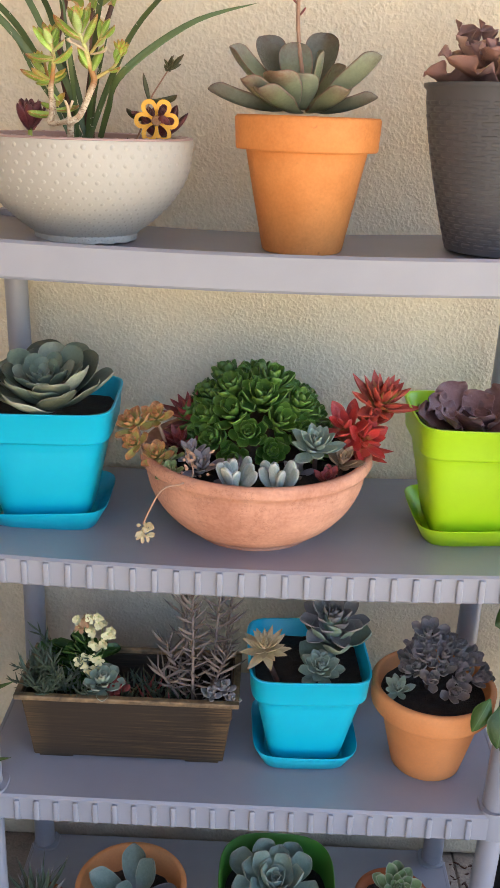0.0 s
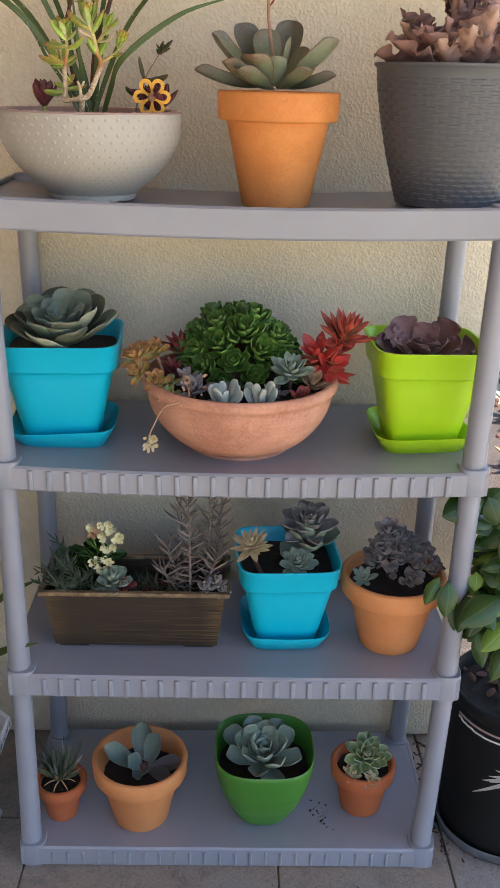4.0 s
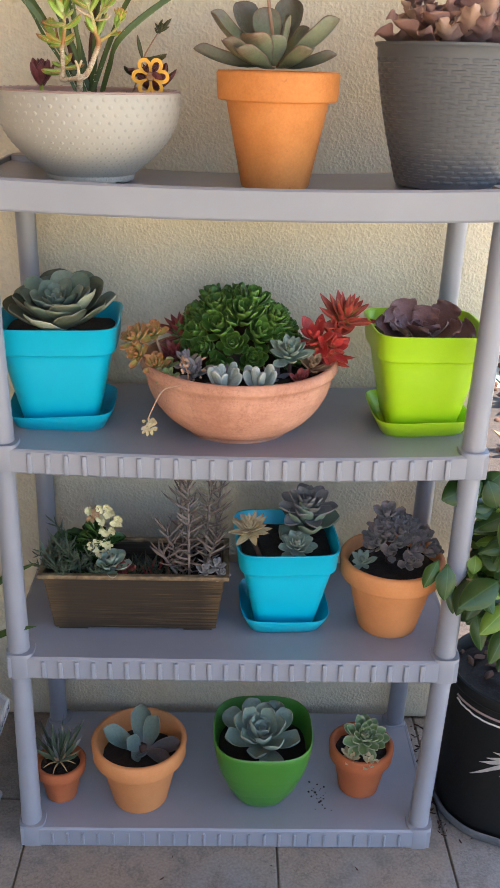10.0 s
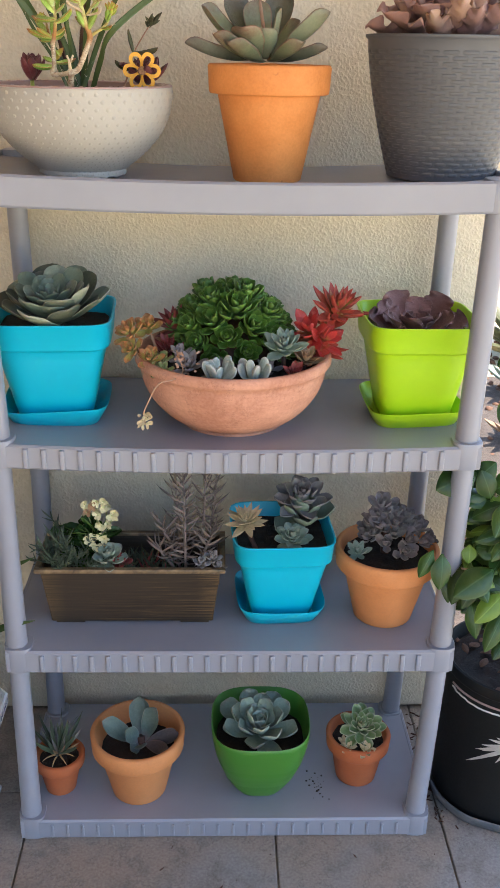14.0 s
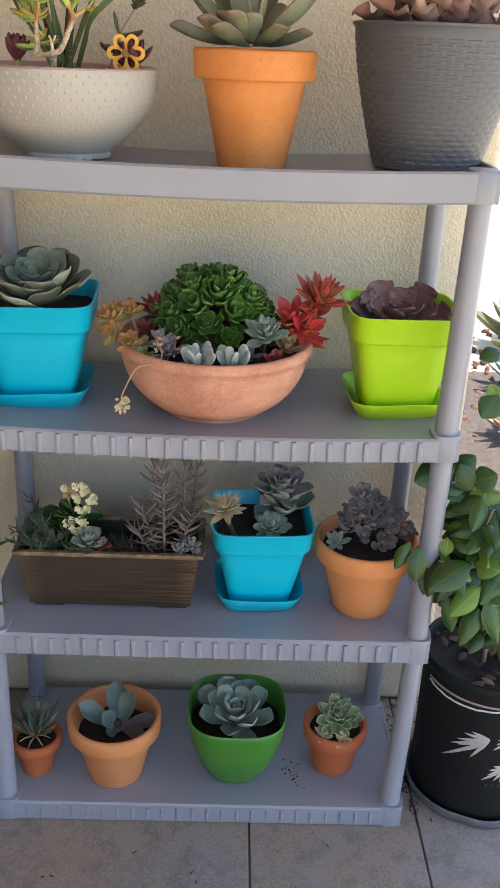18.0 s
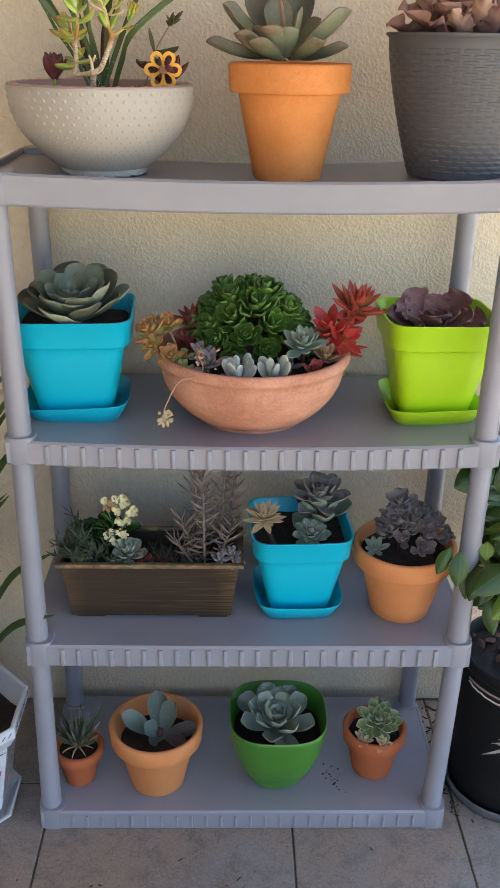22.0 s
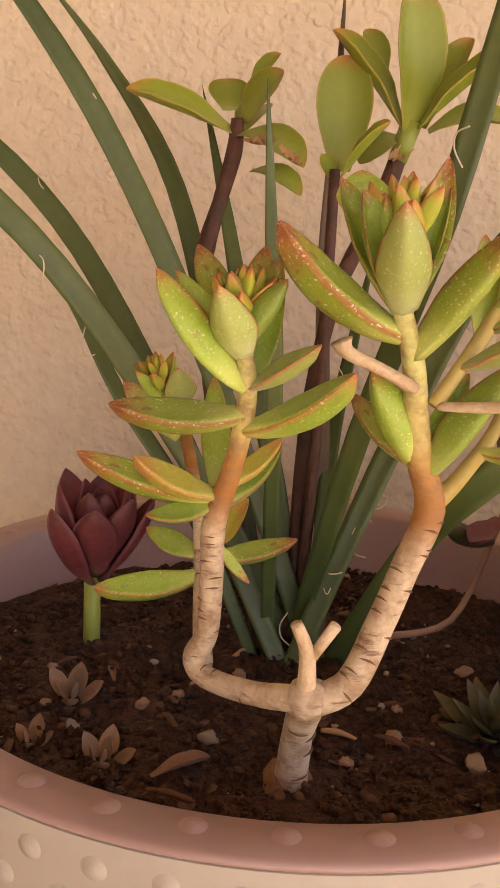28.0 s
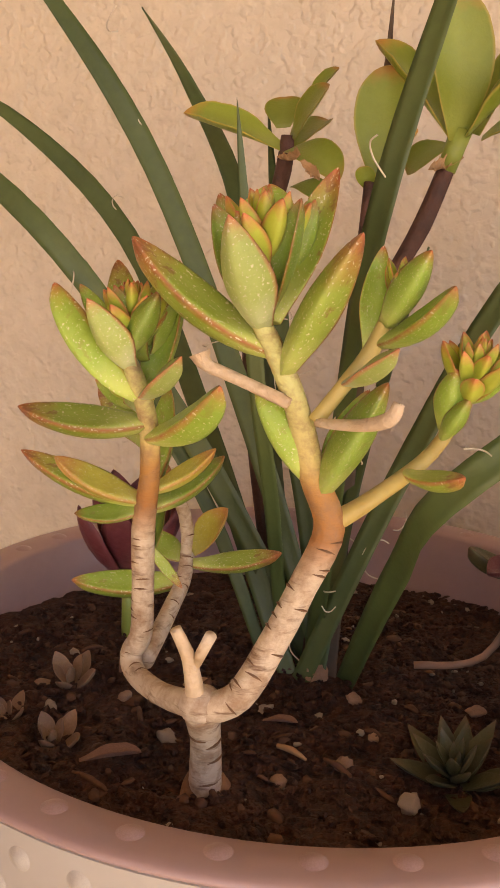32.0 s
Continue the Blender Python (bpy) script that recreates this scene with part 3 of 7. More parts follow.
bowl = thing("hobnail_bowl", pose(*BOWL), "cream ceramic bowl planter with raised dots", "plant pot")


FOOT = deck(BOWL[0], BOWL[1], 3) - TOP
BELLY = FOOT + 0.0115


def bowl_r(h):
    """Outer radius of the bowl at height h above the shelf's rim."""
    u = max(0.0, min(1.0, (h - BELLY) / (0.136 - BELLY)))
    return 0.0765 + 0.0805 * (1 - (1 - u) ** 2.5) ** 1.05


prof = [(0, FOOT + 0.004), (0.068, FOOT + 0.004), (0.069, FOOT), (0.0735, FOOT), (0.0750, FOOT + 0.002), (0.0750, FOOT + 0.0095), (0.0745, FOOT + 0.0108)]
prof += [(bowl_r(BELLY + (0.136 - BELLY) * k / 20), BELLY + (0.136 - BELLY) * k / 20) for k in range(21)]
prof += [(0.1560, 0.1364), (0.1535, 0.1362), (0.1515, 0.12), (0.146, 0.10), (0.123, 0.05), (0.075, 0.012), (0, 0.012)]
bowl_bm = lathe(prof, 128)
for v in bowl_bm.verts:
    if 0.0685 < math.hypot(v.co.x, v.co.y) < 0.0746 and v.co.z < FOOT + 0.003 and (math.atan2(v.co.y, v.co.x) * 16 / (2 * math.pi)) % 1 < 0.30:
        v.co.z += 0.0034
sharp(part("body", bowl_bm, M_CREAM, bowl), 55)
M_RIMGLAZE = surface("pinkish_tan_glaze", (0.33, 0.220, 0.208), (0.405, 0.282, 0.266), 8, 250, 0.36, 0.06, 0.0003, grain=0.05)
part("rim", lathe([(0.1553, 0.1362), (0.1572, 0.1368), (0.1574, 0.1380), (0.1562, 0.1391), (0.154, 0.1396), (0.1415, 0.1390), (0.1397, 0.1372), (0.1402, 0.12), (0.112, 0.05), (0.06, 0.018), (0, 0.016)], 128), M_RIMGLAZE, bowl, "pinkish tan glazed rim and inside")


def soil_z(x, y):
    """Height of the bowl's soil, at a place given from the bowl's middle."""
    p = Vector((x, y, 0)) * 45 + Vector((9.3, 0, 0))
    return TOP + 0.1155 - 0.075 * y + 0.0036 * (noise.noise(p) + 0.6 * noise.noise(p * 2.7)) + 0.0017 * noise.noise(p * 8)


sm = lathe([(0.0, 0.0)] + [(0.1405 * k / 60, 0.0) for k in range(1, 61)], 120)
for v in sm.verts:
    v.co.z = soil_z(v.co.x, v.co.y) - TOP
part("soil", sm, M_SOIL_B, bowl, "dark potting soil with bark and perlite")
dot_bm = lathe([(1.35, -0.10), (1.12, 0.03), (0.85, 0.20), (0.55, 0.35), (0.25, 0.43), (0, 0.45)], 14)
dot_me = bpy.data.meshes.new("raised_dot")
dot_bm.to_mesh(dot_me)
dot_bm.free()
rows_h = [-0.0045, 0.0, 0.0045, 0.009, 0.0135, 0.0185, 0.0240, 0.0295, 0.036, 0.043, 0.051, 0.060, 0.070, 0.081, 0.0925, 0.1045, 0.1165, 0.128]
for k, h in enumerate(rows_h):
    size = 0.0013 + 0.0017 * min(1, k / 15)
    for i in range(52):
        a = 2 * math.pi * (i + 0.5 * (k % 2)) / 52
        if math.sin(a) > 0.12:
            continue
        r = bowl_r(h)
        d = put_mesh("raised_dot", dot_me, M_CREAM, bowl)
        slope = math.atan2(bowl_r(h + 0.002) - bowl_r(h - 0.002), 0.004)
        d.matrix_local = Matrix.Translation((r * math.cos(a), r * math.sin(a), h)) @ Matrix.Rotation(a, 4, "Z") @ Matrix.Rotation(math.pi / 2 + slope, 4, "Y") @ Matrix.Diagonal((size, size, size * 0.85, 1))
for i in range(40):
    a = 2 * math.pi * i / 40
    d = put_mesh("raised_dot", dot_me, M_RIMGLAZE, bowl)
    d.matrix_local = Matrix.Translation((0.1478 * math.cos(a), 0.1478 * math.sin(a), 0.1392)) @ Matrix.Diagonal((0.0034, 0.0034, 0.0028, 1))

bowl.matrix_world = pose(-0.266, BOWL[1], TOP) @ Matrix.Diagonal((1.026, 1.022, 1, 1))
clay_pot(0.064, 0.188, deck(0.064, 0.188, 3), 0.1075, 0.061, 0.194, 0.048, M_TERRA, "orange terracotta pot on the top shelf", 0.88)
clay_pot(0.335, 0.144, S3, 0.109, 0.062, 0.167, 0.043, M_TERRA_B, "orange terracotta pot beside a turquoise pot", 0.86)
clay_pot(-0.197, 0.104, S1, 0.105, 0.061, 0.165, 0.043, M_TERRA_B, "orange terracotta pot on the bottom shelf", 0.72)
clay_pot(0.305, 0.140, S1, 0.074, 0.046, 0.125, 0.036, M_TERRA_OLD, "small weathered terracotta pot with mineral stains", 0.84)
clay_pot(-0.376, 0.107, S1, 0.058, 0.034, 0.098, 0.028, M_TERRA_OLD, "tiny terracotta pot beside the shelf post", 0.86)
square_pot(-0.3385, 0.193, S2, 0.1165, 0.211, M_BLUE, "turquoise plastic square pot with saucer on shelf", 3)
square_pot(0.3645, 0.190, S2, 0.1090, 0.211, M_LIME, "lime green plastic square pot with saucer", 2)
square_pot(0.112, 0.176, S3, 0.106, 0.200, M_BLUE, "turquoise plastic square pot beside bronze planter", 3)

# pink terracotta bowl
tb = thing("terracotta_bowl", pose(0.007, 0.172, deck(0.0, 0.17, 2)), "wide pink terracotta bowl planted with mixed succulents", "plant pot")
prof = [(0, 0), (0.097, 0), (0.0995, 0.0015), (0.0995, 0.0075), (0.0985, 0.0085)]
prof += [(0.100 + 0.080 * math.sin(u / 14 * math.pi / 2) ** 0.9, 0.0085 + 0.1145 * (u / 14) ** 1.25) for u in range(1, 15)]
prof += [(0.187, 0.125), (0.190, 0.131), (0.189, 0.143), (0.185, 0.147), (0.177, 0.145), (0.172, 0.134), (0.148, 0.065), (0.08, 0.012), (0, 0.012)]
part("body", lathe(prof, 96), M_TERRA_PINK, tb)
s = part("soil", noisy_soil(0.172, 0.006, 5), M_SOIL, tb, "dark potting soil")
s.location = (0, 0, 0.126)

# charcoal woven pot
rt = thing("woven_pot", pose(0.378, 0.190, deck(0.378, 0.19, 3)), "charcoal grey plastic pot with woven wicker pattern", "plant pot")


def rattan_r(u):
    return 0.0950 + 0.0490 * (1 - (1 - u) ** 1.4)


RH = 0.225
prof = [(0, 0), (0.087, 0)] + [(rattan_r(k / 16), RH * k / 16) for k in range(17)] + [(0.1475, RH + 0.003), (0.149, RH + 0.005), (0.1485, RH + 0.0085), (0.145, RH + 0.009), (0.136, RH), (0.13, RH * 0.6), (0.085, 0.01), (0, 0.01)]
sharp(part("body", lathe(prof, 96), M_RATTAN, rt), 50)
s = part("soil", noisy_soil(0.136, 0.004, 6), M_SOIL, rt, "dark potting soil")
s.location = (0, 0, RH * 0.9)

# green rounded pot
gp = thing("green_pot", pose(0.077, 0.114, S1), "glossy green rounded square plastic pot", "plant pot")
GH = 0.186
prof = [(0, 0), (0.040, 0), (0.047, 0.0025)] + [(0.047 + 0.063 * (1 - (1 - u / 16) ** 1.75) ** 0.92, 0.003 + (GH - 0.003) * u / 16) for u in range(1, 17)] + [(0.1085, GH + 0.0015), (0.1065, GH), (0.098, 0.11), (0.080, 0.06), (0.040, 0.010), (0, 0.010)]
sharp(part("body", lathe(prof, 96, shape=lambda a: superellipse(3.0)(a)), M_GREEN, gp), 60)
s = part("soil", noisy_soil(0.098, 0.004, 6, shape=superellipse(3.0)), M_SOIL, gp, "dark potting soil")
s.location = (0, 0, 0.128)

# bronze trough
M_BRONZE, n, l, p = nodes("brushed_bronze")
mp = n.new("ShaderNodeMapping")
mp.inputs["Scale"].default_value = (8.0, 40.0, 330.0)
l.new(n.new("ShaderNodeTexCoord").outputs["Object"], mp.inputs["Vector"])
st_a = noise_tex(n, l, 1.0, 6.0, 0.7, mp.outputs[0])
st_b = noise_tex(n, l, 6.0, 3.0)
bc = ramp(n, l, st_a.outputs[0], ((0.38, (0.014, 0.010, 0.007)), (0.54, (0.040, 0.026, 0.015)), (0.68, (0.115, 0.072, 0.034)), (0.84, (0.24, 0.16, 0.08))))
bc = mix(n, l, ramp(n, l, st_b.outputs[0], ((0.44, (0.8, 0.8, 0.8)), (0.62, (0, 0, 0)))), bc, (0.036, 0.025, 0.017))
we_s = n.new("ShaderNodeSeparateXYZ")
l.new(n.new("ShaderNodeTexCoord").outputs["Object"], we_s.inputs[0])
we_x = n.new("ShaderNodeMath")
we_x.operation = "ABSOLUTE"
l.new(we_s.outputs[0], we_x.inputs[0])
we_m = ramp(n, l, we_x.outputs[0], ((0.135, (0.0, 0.0, 0.0)), (0.180, (0.6, 0.6, 0.6))))
we_n = ramp(n, l, noise_tex(n, l, 1.0, 5.0, 0.7, mp.outputs[0]).outputs[0], ((0.40, (0.15, 0.15, 0.15)), (0.68, (0.9, 0.9, 0.9))))
bc = mix(n, l, mix(n, l, 1.0, we_m, we_n, "MULTIPLY"), bc, (0.23, 0.142, 0.060))
l.new(bc, p.inputs["Base Color"])
p.inputs["Roughness"].default_value, p.inputs["Metallic"].default_value = 0.5, 0.25
bumped(n, l, p, st_a.outputs[0], 0.25, 0.001)
M_BRONZE_EDGE = surface("worn_bronze_edge", (0.022, 0.015, 0.009), (0.26, 0.165, 0.08), 45, 200, 0.45, 0.3)
tr = thing("trough_planter", pose(-0.199, 0.165, S3), "dark brown brushed bronze look trough planter", "plant pot")


def trough(hx0, hy0, hx1, hy1, z0, z1, wall):
    bm = bmesh.new()
    loops = []
    for hx, hy, z in ((hx0, hy0, z0), (hx1, hy1, z1), (hx1 - wall, hy1 - wall, z1), (hx0 - wall, hy0 - wall, z0 + wall)):
        loops.append([bm.verts.new((sx * hx, sy * hy, z)) for sx, sy in ((-1, -1), (1, -1), (1, 1), (-1, 1))])
    for a, b in zip(loops, loops[1:]):
        for k in range(4):
            bm.faces.new((a[k], a[(k + 1) % 4], b[(k + 1) % 4], b[k]))
    bm.faces.new(loops[0])
    bm.faces.new(loops[-1])
    bmesh.ops.recalc_face_normals(bm, faces=bm.faces)
    bmesh.ops.bevel(bm, geom=bm.edges, offset=0.002, segments=2, affect="EDGES")
    return bm


part("body", trough(0.168, 0.062, 0.184, 0.074, 0.006, 0.136, 0.005), M_BRONZE, tr, smooth=False)
bm = bmesh.new()
for x0, x1, y0, y1 in ((-0.194, 0.194, -0.084, -0.072), (-0.194, 0.194, 0.072, 0.084), (-0.194, -0.182, -0.072, 0.072), (0.182, 0.194, -0.072, 0.072)):
    box(bm, x0, x1, y0, y1, 0.134, 0.1435, 0.002, 2)
part("rim", bm, M_BRONZE_EDGE, tr, "worn golden brown rim", smooth=False)
for sx in (-0.13, 0.13):
    bm = bmesh.new()
    box(bm, sx - 0.03, sx + 0.03, -0.058, 0.058, 0.0, 0.0065, 0.001, 1)
    part("foot", bm, M_BRONZE, tr, smooth=False)
s = part("soil", box(bmesh.new(), -0.176, 0.176, -0.068, 0.068, 0.09, 0.112, 0.003, 2), M_SOIL, tr, "dark potting soil")

# black nursery pot
bk = thing("black_pot", pose(0.650, 0.160, 0), "black plastic nursery pot with painted white bamboo", "plant pot")
prof = [(0, 0.004), (0.146, 0.004), (0.150, 0.010), (0.150, 0.03), (0.150, 0.345), (0.154, 0.348), (0.157, 0.354), (0.1575, 0.368), (0.155, 0.374), (0.150, 0.375), (0.146, 0.371), (0.144, 0.32), (0.136, 0.02), (0, 0.02)]
sharp(part("body", lathe(prof, 96), M_BLACK, bk), 50)
s = part("soil", noisy_soil(0.146, 0.010, 8), M_SOIL, bk, "dry soil with fallen leaves")
s.location = (0, 0, 0.342)

# octagonal porcelain planter
oc = thing("porcelain_planter", pose(-0.655, 0.07, 0, 0, 0, 22.5), "white octagonal porcelain planter painted with blossoms", "plant pot")
prof = [(0, 0.03), (0.118, 0.03), (0.125, 0.04), (0.158, 0.225), (0.168, 0.235), (0.183, 0.262), (0.183, 0.285), (0.178, 0.288), (0.172, 0.285), (0.155, 0.24), (0.12, 0.05), (0, 0.05)]
part("body", lathe(prof, 8), M_PORC, oc, smooth=False)
for k in range(8):
    a = 2 * math.pi * (k + 0.5) / 8
    c = Vector((math.cos(a), math.sin(a), 0)) * 0.183 * math.cos(math.pi / 8)
    e = Vector((-math.sin(a), math.cos(a), 0))
    for j in range(9):
        o = -0.058 + 0.0145 * j
        ob = part("painted_rim_dash", tube((c + e * (o - 0.004) + Vector((0, 0, 0.270)), c + e * (o + 0.004) + Vector((0, 0, 0.278))), 0.0011, 5), M_PAINT_B, oc)
part("saucer", lathe([(0, 0), (0.125, 0), (0.148, 0.026), (0.148, 0.032), (0.143, 0.032), (0.124, 0.01), (0, 0.01)], 8), M_PORC, oc, smooth=False)
s = part("soil", noisy_soil(0.155, 0.006, 9), M_SOIL, oc, "dark soil")
s.location = (0, 0, 0.235)

# ---- plants ----
def axes(d, up):
    y = Vector(d).normalized()
    z = Vector(up) - y * Vector(up).dot(y)
    if z.length < 1e-4:
        z = Vector((0, -1, 0)) - y * Vector((0, -1, 0)).dot(y)
    z.normalize()
    x = y.cross(z)
    return Matrix((x, y, z)).transposed().to_4x4()


def put_leaf(parent, me, material, base, tip, width, up=(0, 0, 1), label="", name="leaf", me_width=0.4):
    """One leaf from base to tip, in the parent's space; up: the way its upper side faces."""
    d = Vector(tip) - Vector(base)
    ob = put_mesh(name, me, material, parent, label)
    ob.matrix_local = Matrix.Translation(base) @ axes(d, up) @ Matrix.Diagonal((width / me_width, d.length, d.length, 1))
    return ob


def ribbon(points, width, fold=0.25, twist=0.0, up=(0, 0, 1), thick=0.0012, cols=4):
    """A strap leaf along a curved line, folded along its middle and narrowing to the tip."""
    P = [Vector(p) for p in points]
    n = 22
    pts = []
    m = len(P) - 1
    for k in range(n + 1):
        f = k / n * m
        i = min(int(f), m - 1)
        t = f - i
        a, b, c, d = P[max(i - 1, 0)], P[i], P[i + 1], P[min(i + 2, m)]
        pts.append(0.5 * (2 * b + (c - a) * t + (2 * a - 5 * b + 4 * c - d) * t * t + (3 * b - a - 3 * c + d) * t ** 3))
    bm = bmesh.new()
    rows = []
    for k, p in enumerate(pts):
        s = k / n
        d = (pts[min(k + 1, n)] - pts[max(k - 1, 0)]).normalized()
        side = d.cross(Vector(up))
        if side.length < 0.05:
            side = d.cross(Vector((0, 1, 0)))
        side.normalize()
        nor = side.cross(d)
        side = Matrix.Rotation(twist * s, 3, d) @ side
        nor = side.cross(d)
        w = width / 2 * (0.75 + 0.25 * min(1, s * 4)) * max(0.02, 1 - max(0, (s - 0.55) / 0.45) ** 1.6)
        top, bot = [], []
        for j in range(cols + 1):
            v = -1 + 2 * j / cols
            q = p + side * w * v + nor * (fold * w * abs(v))
            top.append(bm.verts.new(q + nor * thick * 0.5 * (1.05 - abs(v))))
            bot.append(bm.verts.new(q - nor * thick * 0.5 * (1.05 - abs(v))))
        rows.append((top, bot))
    for (a, b), (c, d) in zip(rows, rows[1:]):
        for j in range(cols):
            bm.faces.new((a[j], a[j + 1], c[j + 1], c[j]))
            bm.faces.new((b[j], d[j], d[j + 1], b[j + 1]))
        bm.faces.new((a[0], c[0], d[0], b[0]))
        bm.faces.new((a[cols], b[cols], d[cols], c[cols]))
    bmesh.ops.recalc_face_normals(bm, faces=bm.faces)
    return bm


# leaf shapes
LF_FAT = leaf_mesh("fat_leaf", 0.4, 0.18, 0.48, 0.72, 40, 0.14, rows=14, cols=10, base=0.48, keel=0.5, point=0.22)
LF_CUP = leaf_mesh("boat_leaf", 0.4, 0.11, 0.44, 0.78, 26, 0.30, rows=14, cols=10, base=0.52, keel=0.7, point=0.22)
LF_BUDL = leaf_mesh("pointed_oval_leaf", 0.4, 0.13, 0.40, 0.80, 22, 0.20, rows=14, cols=10, base=0.42, keel=0.6, point=0.34)
LF_BROAD = leaf_mesh("broad_leaf", 0.4, 0.05, 0.58, 0.55, -16, 0.24, ruffle=0.012, rows=14, cols=8, keel=0.4, base=0.36, point=0.16)
LF_ARCH = leaf_mesh("arching_leaf", 0.4, 0.05, 0.55, 0.55, -70, 0.16, ruffle=0.012, rows=14, cols=8, keel=0.4, point=0.28)
LF_PETAL = leaf_mesh("petal_leaf", 0.8, 0.03, 0.62, 0.34, 12, 0.06, rows=5, cols=4, base=0.3)
LF_LANCE = leaf_mesh("lance_leaf", 0.34, 0.09, 0.42, 0.9, 20, 0.2, rows=8, cols=5, base=0.6, point=0.45)
LF_ROUND = leaf_mesh("round_leaf", 0.70, 0.085, 0.64, 0.25, 46, 0.26, rows=10, cols=8, base=0.45, keel=0.3)
LF_POINT = leaf_mesh("pointed_leaf", 0.45, 0.10, 0.60, 0.75, 35, 0.18, base=0.55, point=0.3)
LF_SHARP = leaf_mesh("sharp_leaf", 0.24, 0.09, 0.30, 0.95, 15, 0.15, base=0.8, point=0.5)
LF_RUFF = leaf_mesh("ruffled_leaf", 0.62, 0.030, 0.70, 0.32, 24, 0.14, ruffle=0.11, jag=0.12, rows=30, cols=10, base=0.4)
LF_CRISP = leaf_mesh("crisped_leaf", 0.42, 0.022, 0.55, 0.80, 48, 0.34, ruffle=0.26, jag=0.45, rows=30, cols=8, base=0.4, point=0.3)
LF_ECH = leaf_mesh("rosette_leaf", 0.50, 0.09, 0.66, 0.46, 42, 0.24, rows=10, cols=6, base=0.42, keel=0.4, point=0.16)
LF_SCAL = leaf_mesh("scalloped_leaf", 0.70, 0.035, 0.74, 0.28, 24, 0.12, ruffle=0.09, jag=0.10, rows=26, cols=10, base=0.34)
LF_CUPW = leaf_mesh("cupped_leaf", 0.72, 0.07, 0.62, 0.30, 26, 0.09, rows=12, cols=10, base=0.46, keel=0.2, point=0.04)
LF_SPAT = leaf_mesh("spatula_leaf", 0.5, 0.075, 0.74, 0.24, 34, 0.26, rows=12, cols=8, base=0.34, keel=0.4)
LF_OAR = leaf_mesh("oar_leaf", 0.5, 0.034, 0.70, 0.34, 30, 0.22, rows=14, cols=8, base=0.26, keel=0.5, point=0.05)
LF_WAVE = leaf_mesh("wavy_leaf", 0.52, 0.05, 0.66, 0.34, 40, 0.26, ruffle=0.06, rows=9, cols=6, base=0.34)
LF_SPOON = leaf_mesh("spoon_leaf", 0.50, 0.09, 0.70, 0.32, 45, 0.22, rows=6, cols=4, base=0.35)
LF_BEAN = leaf_mesh("bean_leaf", 0.5, 0.30, 0.62, 0.40, 20, 0.05, rows=7, cols=6, base=0.5)
LF_THIN = leaf_mesh("thin_leaf", 0.48, 0.010, 0.44, 0.66, -46, -0.20, ruffle=0.02, rows=14, cols=6, base=0.10, point=0.26)
LF_LOW = leaf_mesh("small_leaf", 0.45, 0.10, 0.60, 0.6, 35, 0.18, rows=5, cols=4, base=0.5, point=0.2)

# leaf materials
M_HERO = leafy("yellow_green_leaf", (0.200, 0.315, 0.034), (0.42, 0.10, 0.045), (0.36, 0.125, 0.045), (0.46, 0.52, 0.15), 0.42, 0.80, spots=0.6, edge_at=0.92, scorch=0.3, pale_mid=0.45, mottle=0.45, vary=0.3)
M_HERO_RED = leafy("reddening_leaf", (0.215, 0.295, 0.036), (0.34, 0.080, 0.036), (0.33, 0.095, 0.040), (0.46, 0.52, 0.15), 0.45, 0.66, spots=0.8, edge_at=0.91, scorch=0.65, pale_mid=0.3, mottle=0.3, vary=0.2)
M_HERO_OR = leafy("orange_leaf", (0.38, 0.36, 0.05), (0.46, 0.18, 0.06), (0.44, 0.22, 0.07), (0.40, 0.42, 0.12), 0.45, 0.62, spots=0.5)
M_BACKL = leafy("plain_green_leaf", (0.185, 0.245, 0.026), (0.46, 0.20, 0.05), (0.40, 0.30, 0.065), (0.27, 0.32, 0.06), 0.42, 0.80, edge_at=0.91, vary=0.25, pale_mid=0.3, mottle=0.2)
M_YUCCA = surface("yucca_leaf", (0.036, 0.064, 0.018), (0.092, 0.136, 0.042), 9, 260, 0.45, 0.3, 0.0006)
M_YUCCA_DRY = surface("dry_yucca_leaf", (0.045, 0.026, 0.014), (0.13, 0.085, 0.045), 30, 260, 0.6, 0.3, 0.0006)
M_BARK = surface("pale_succulent_bark", (0.40, 0.27, 0.15), (0.70, 0.58, 0.41), 60, 350, 0.75, 0.8, 0.0015)
M_STEM_Y = surface("young_stem", (0.42, 0.30, 0.08), (0.52, 0.44, 0.15), 50, 300, 0.5, 0.3, 0.0006)
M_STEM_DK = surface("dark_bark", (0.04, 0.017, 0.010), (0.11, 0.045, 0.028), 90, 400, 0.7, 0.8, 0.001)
M_DRY = surface("dry_leaf", (0.36, 0.20, 0.09), (0.50, 0.32, 0.16), 50, 300, 0.8, 0.4)
M_PURPLE = leafy("dark_red_leaf", (0.115, 0.026, 0.032), (0.065, 0.017, 0.018), (0.12, 0.035, 0.035), (0.21, 0.065, 0.075), 0.4, 0.8)
M_BUD = leafy("wine_red_leaf", (0.16, 0.036, 0.040), (0.075, 0.018, 0.020), (0.18, 0.05, 0.05), (0.30, 0.10, 0.10), 0.4, 0.75)
M_AGAVE = leafy("dull_green_leaf", (0.058, 0.060, 0.020), (0.13, 0.075, 0.035), (0.09, 0.08, 0.04), None, 0.55, 0.75)
M_TAN = leafy("tan_leaf", (0.24, 0.15, 0.085), (0.30, 0.15, 0.085), (0.33, 0.21, 0.13), None, 0.6, 0.8)
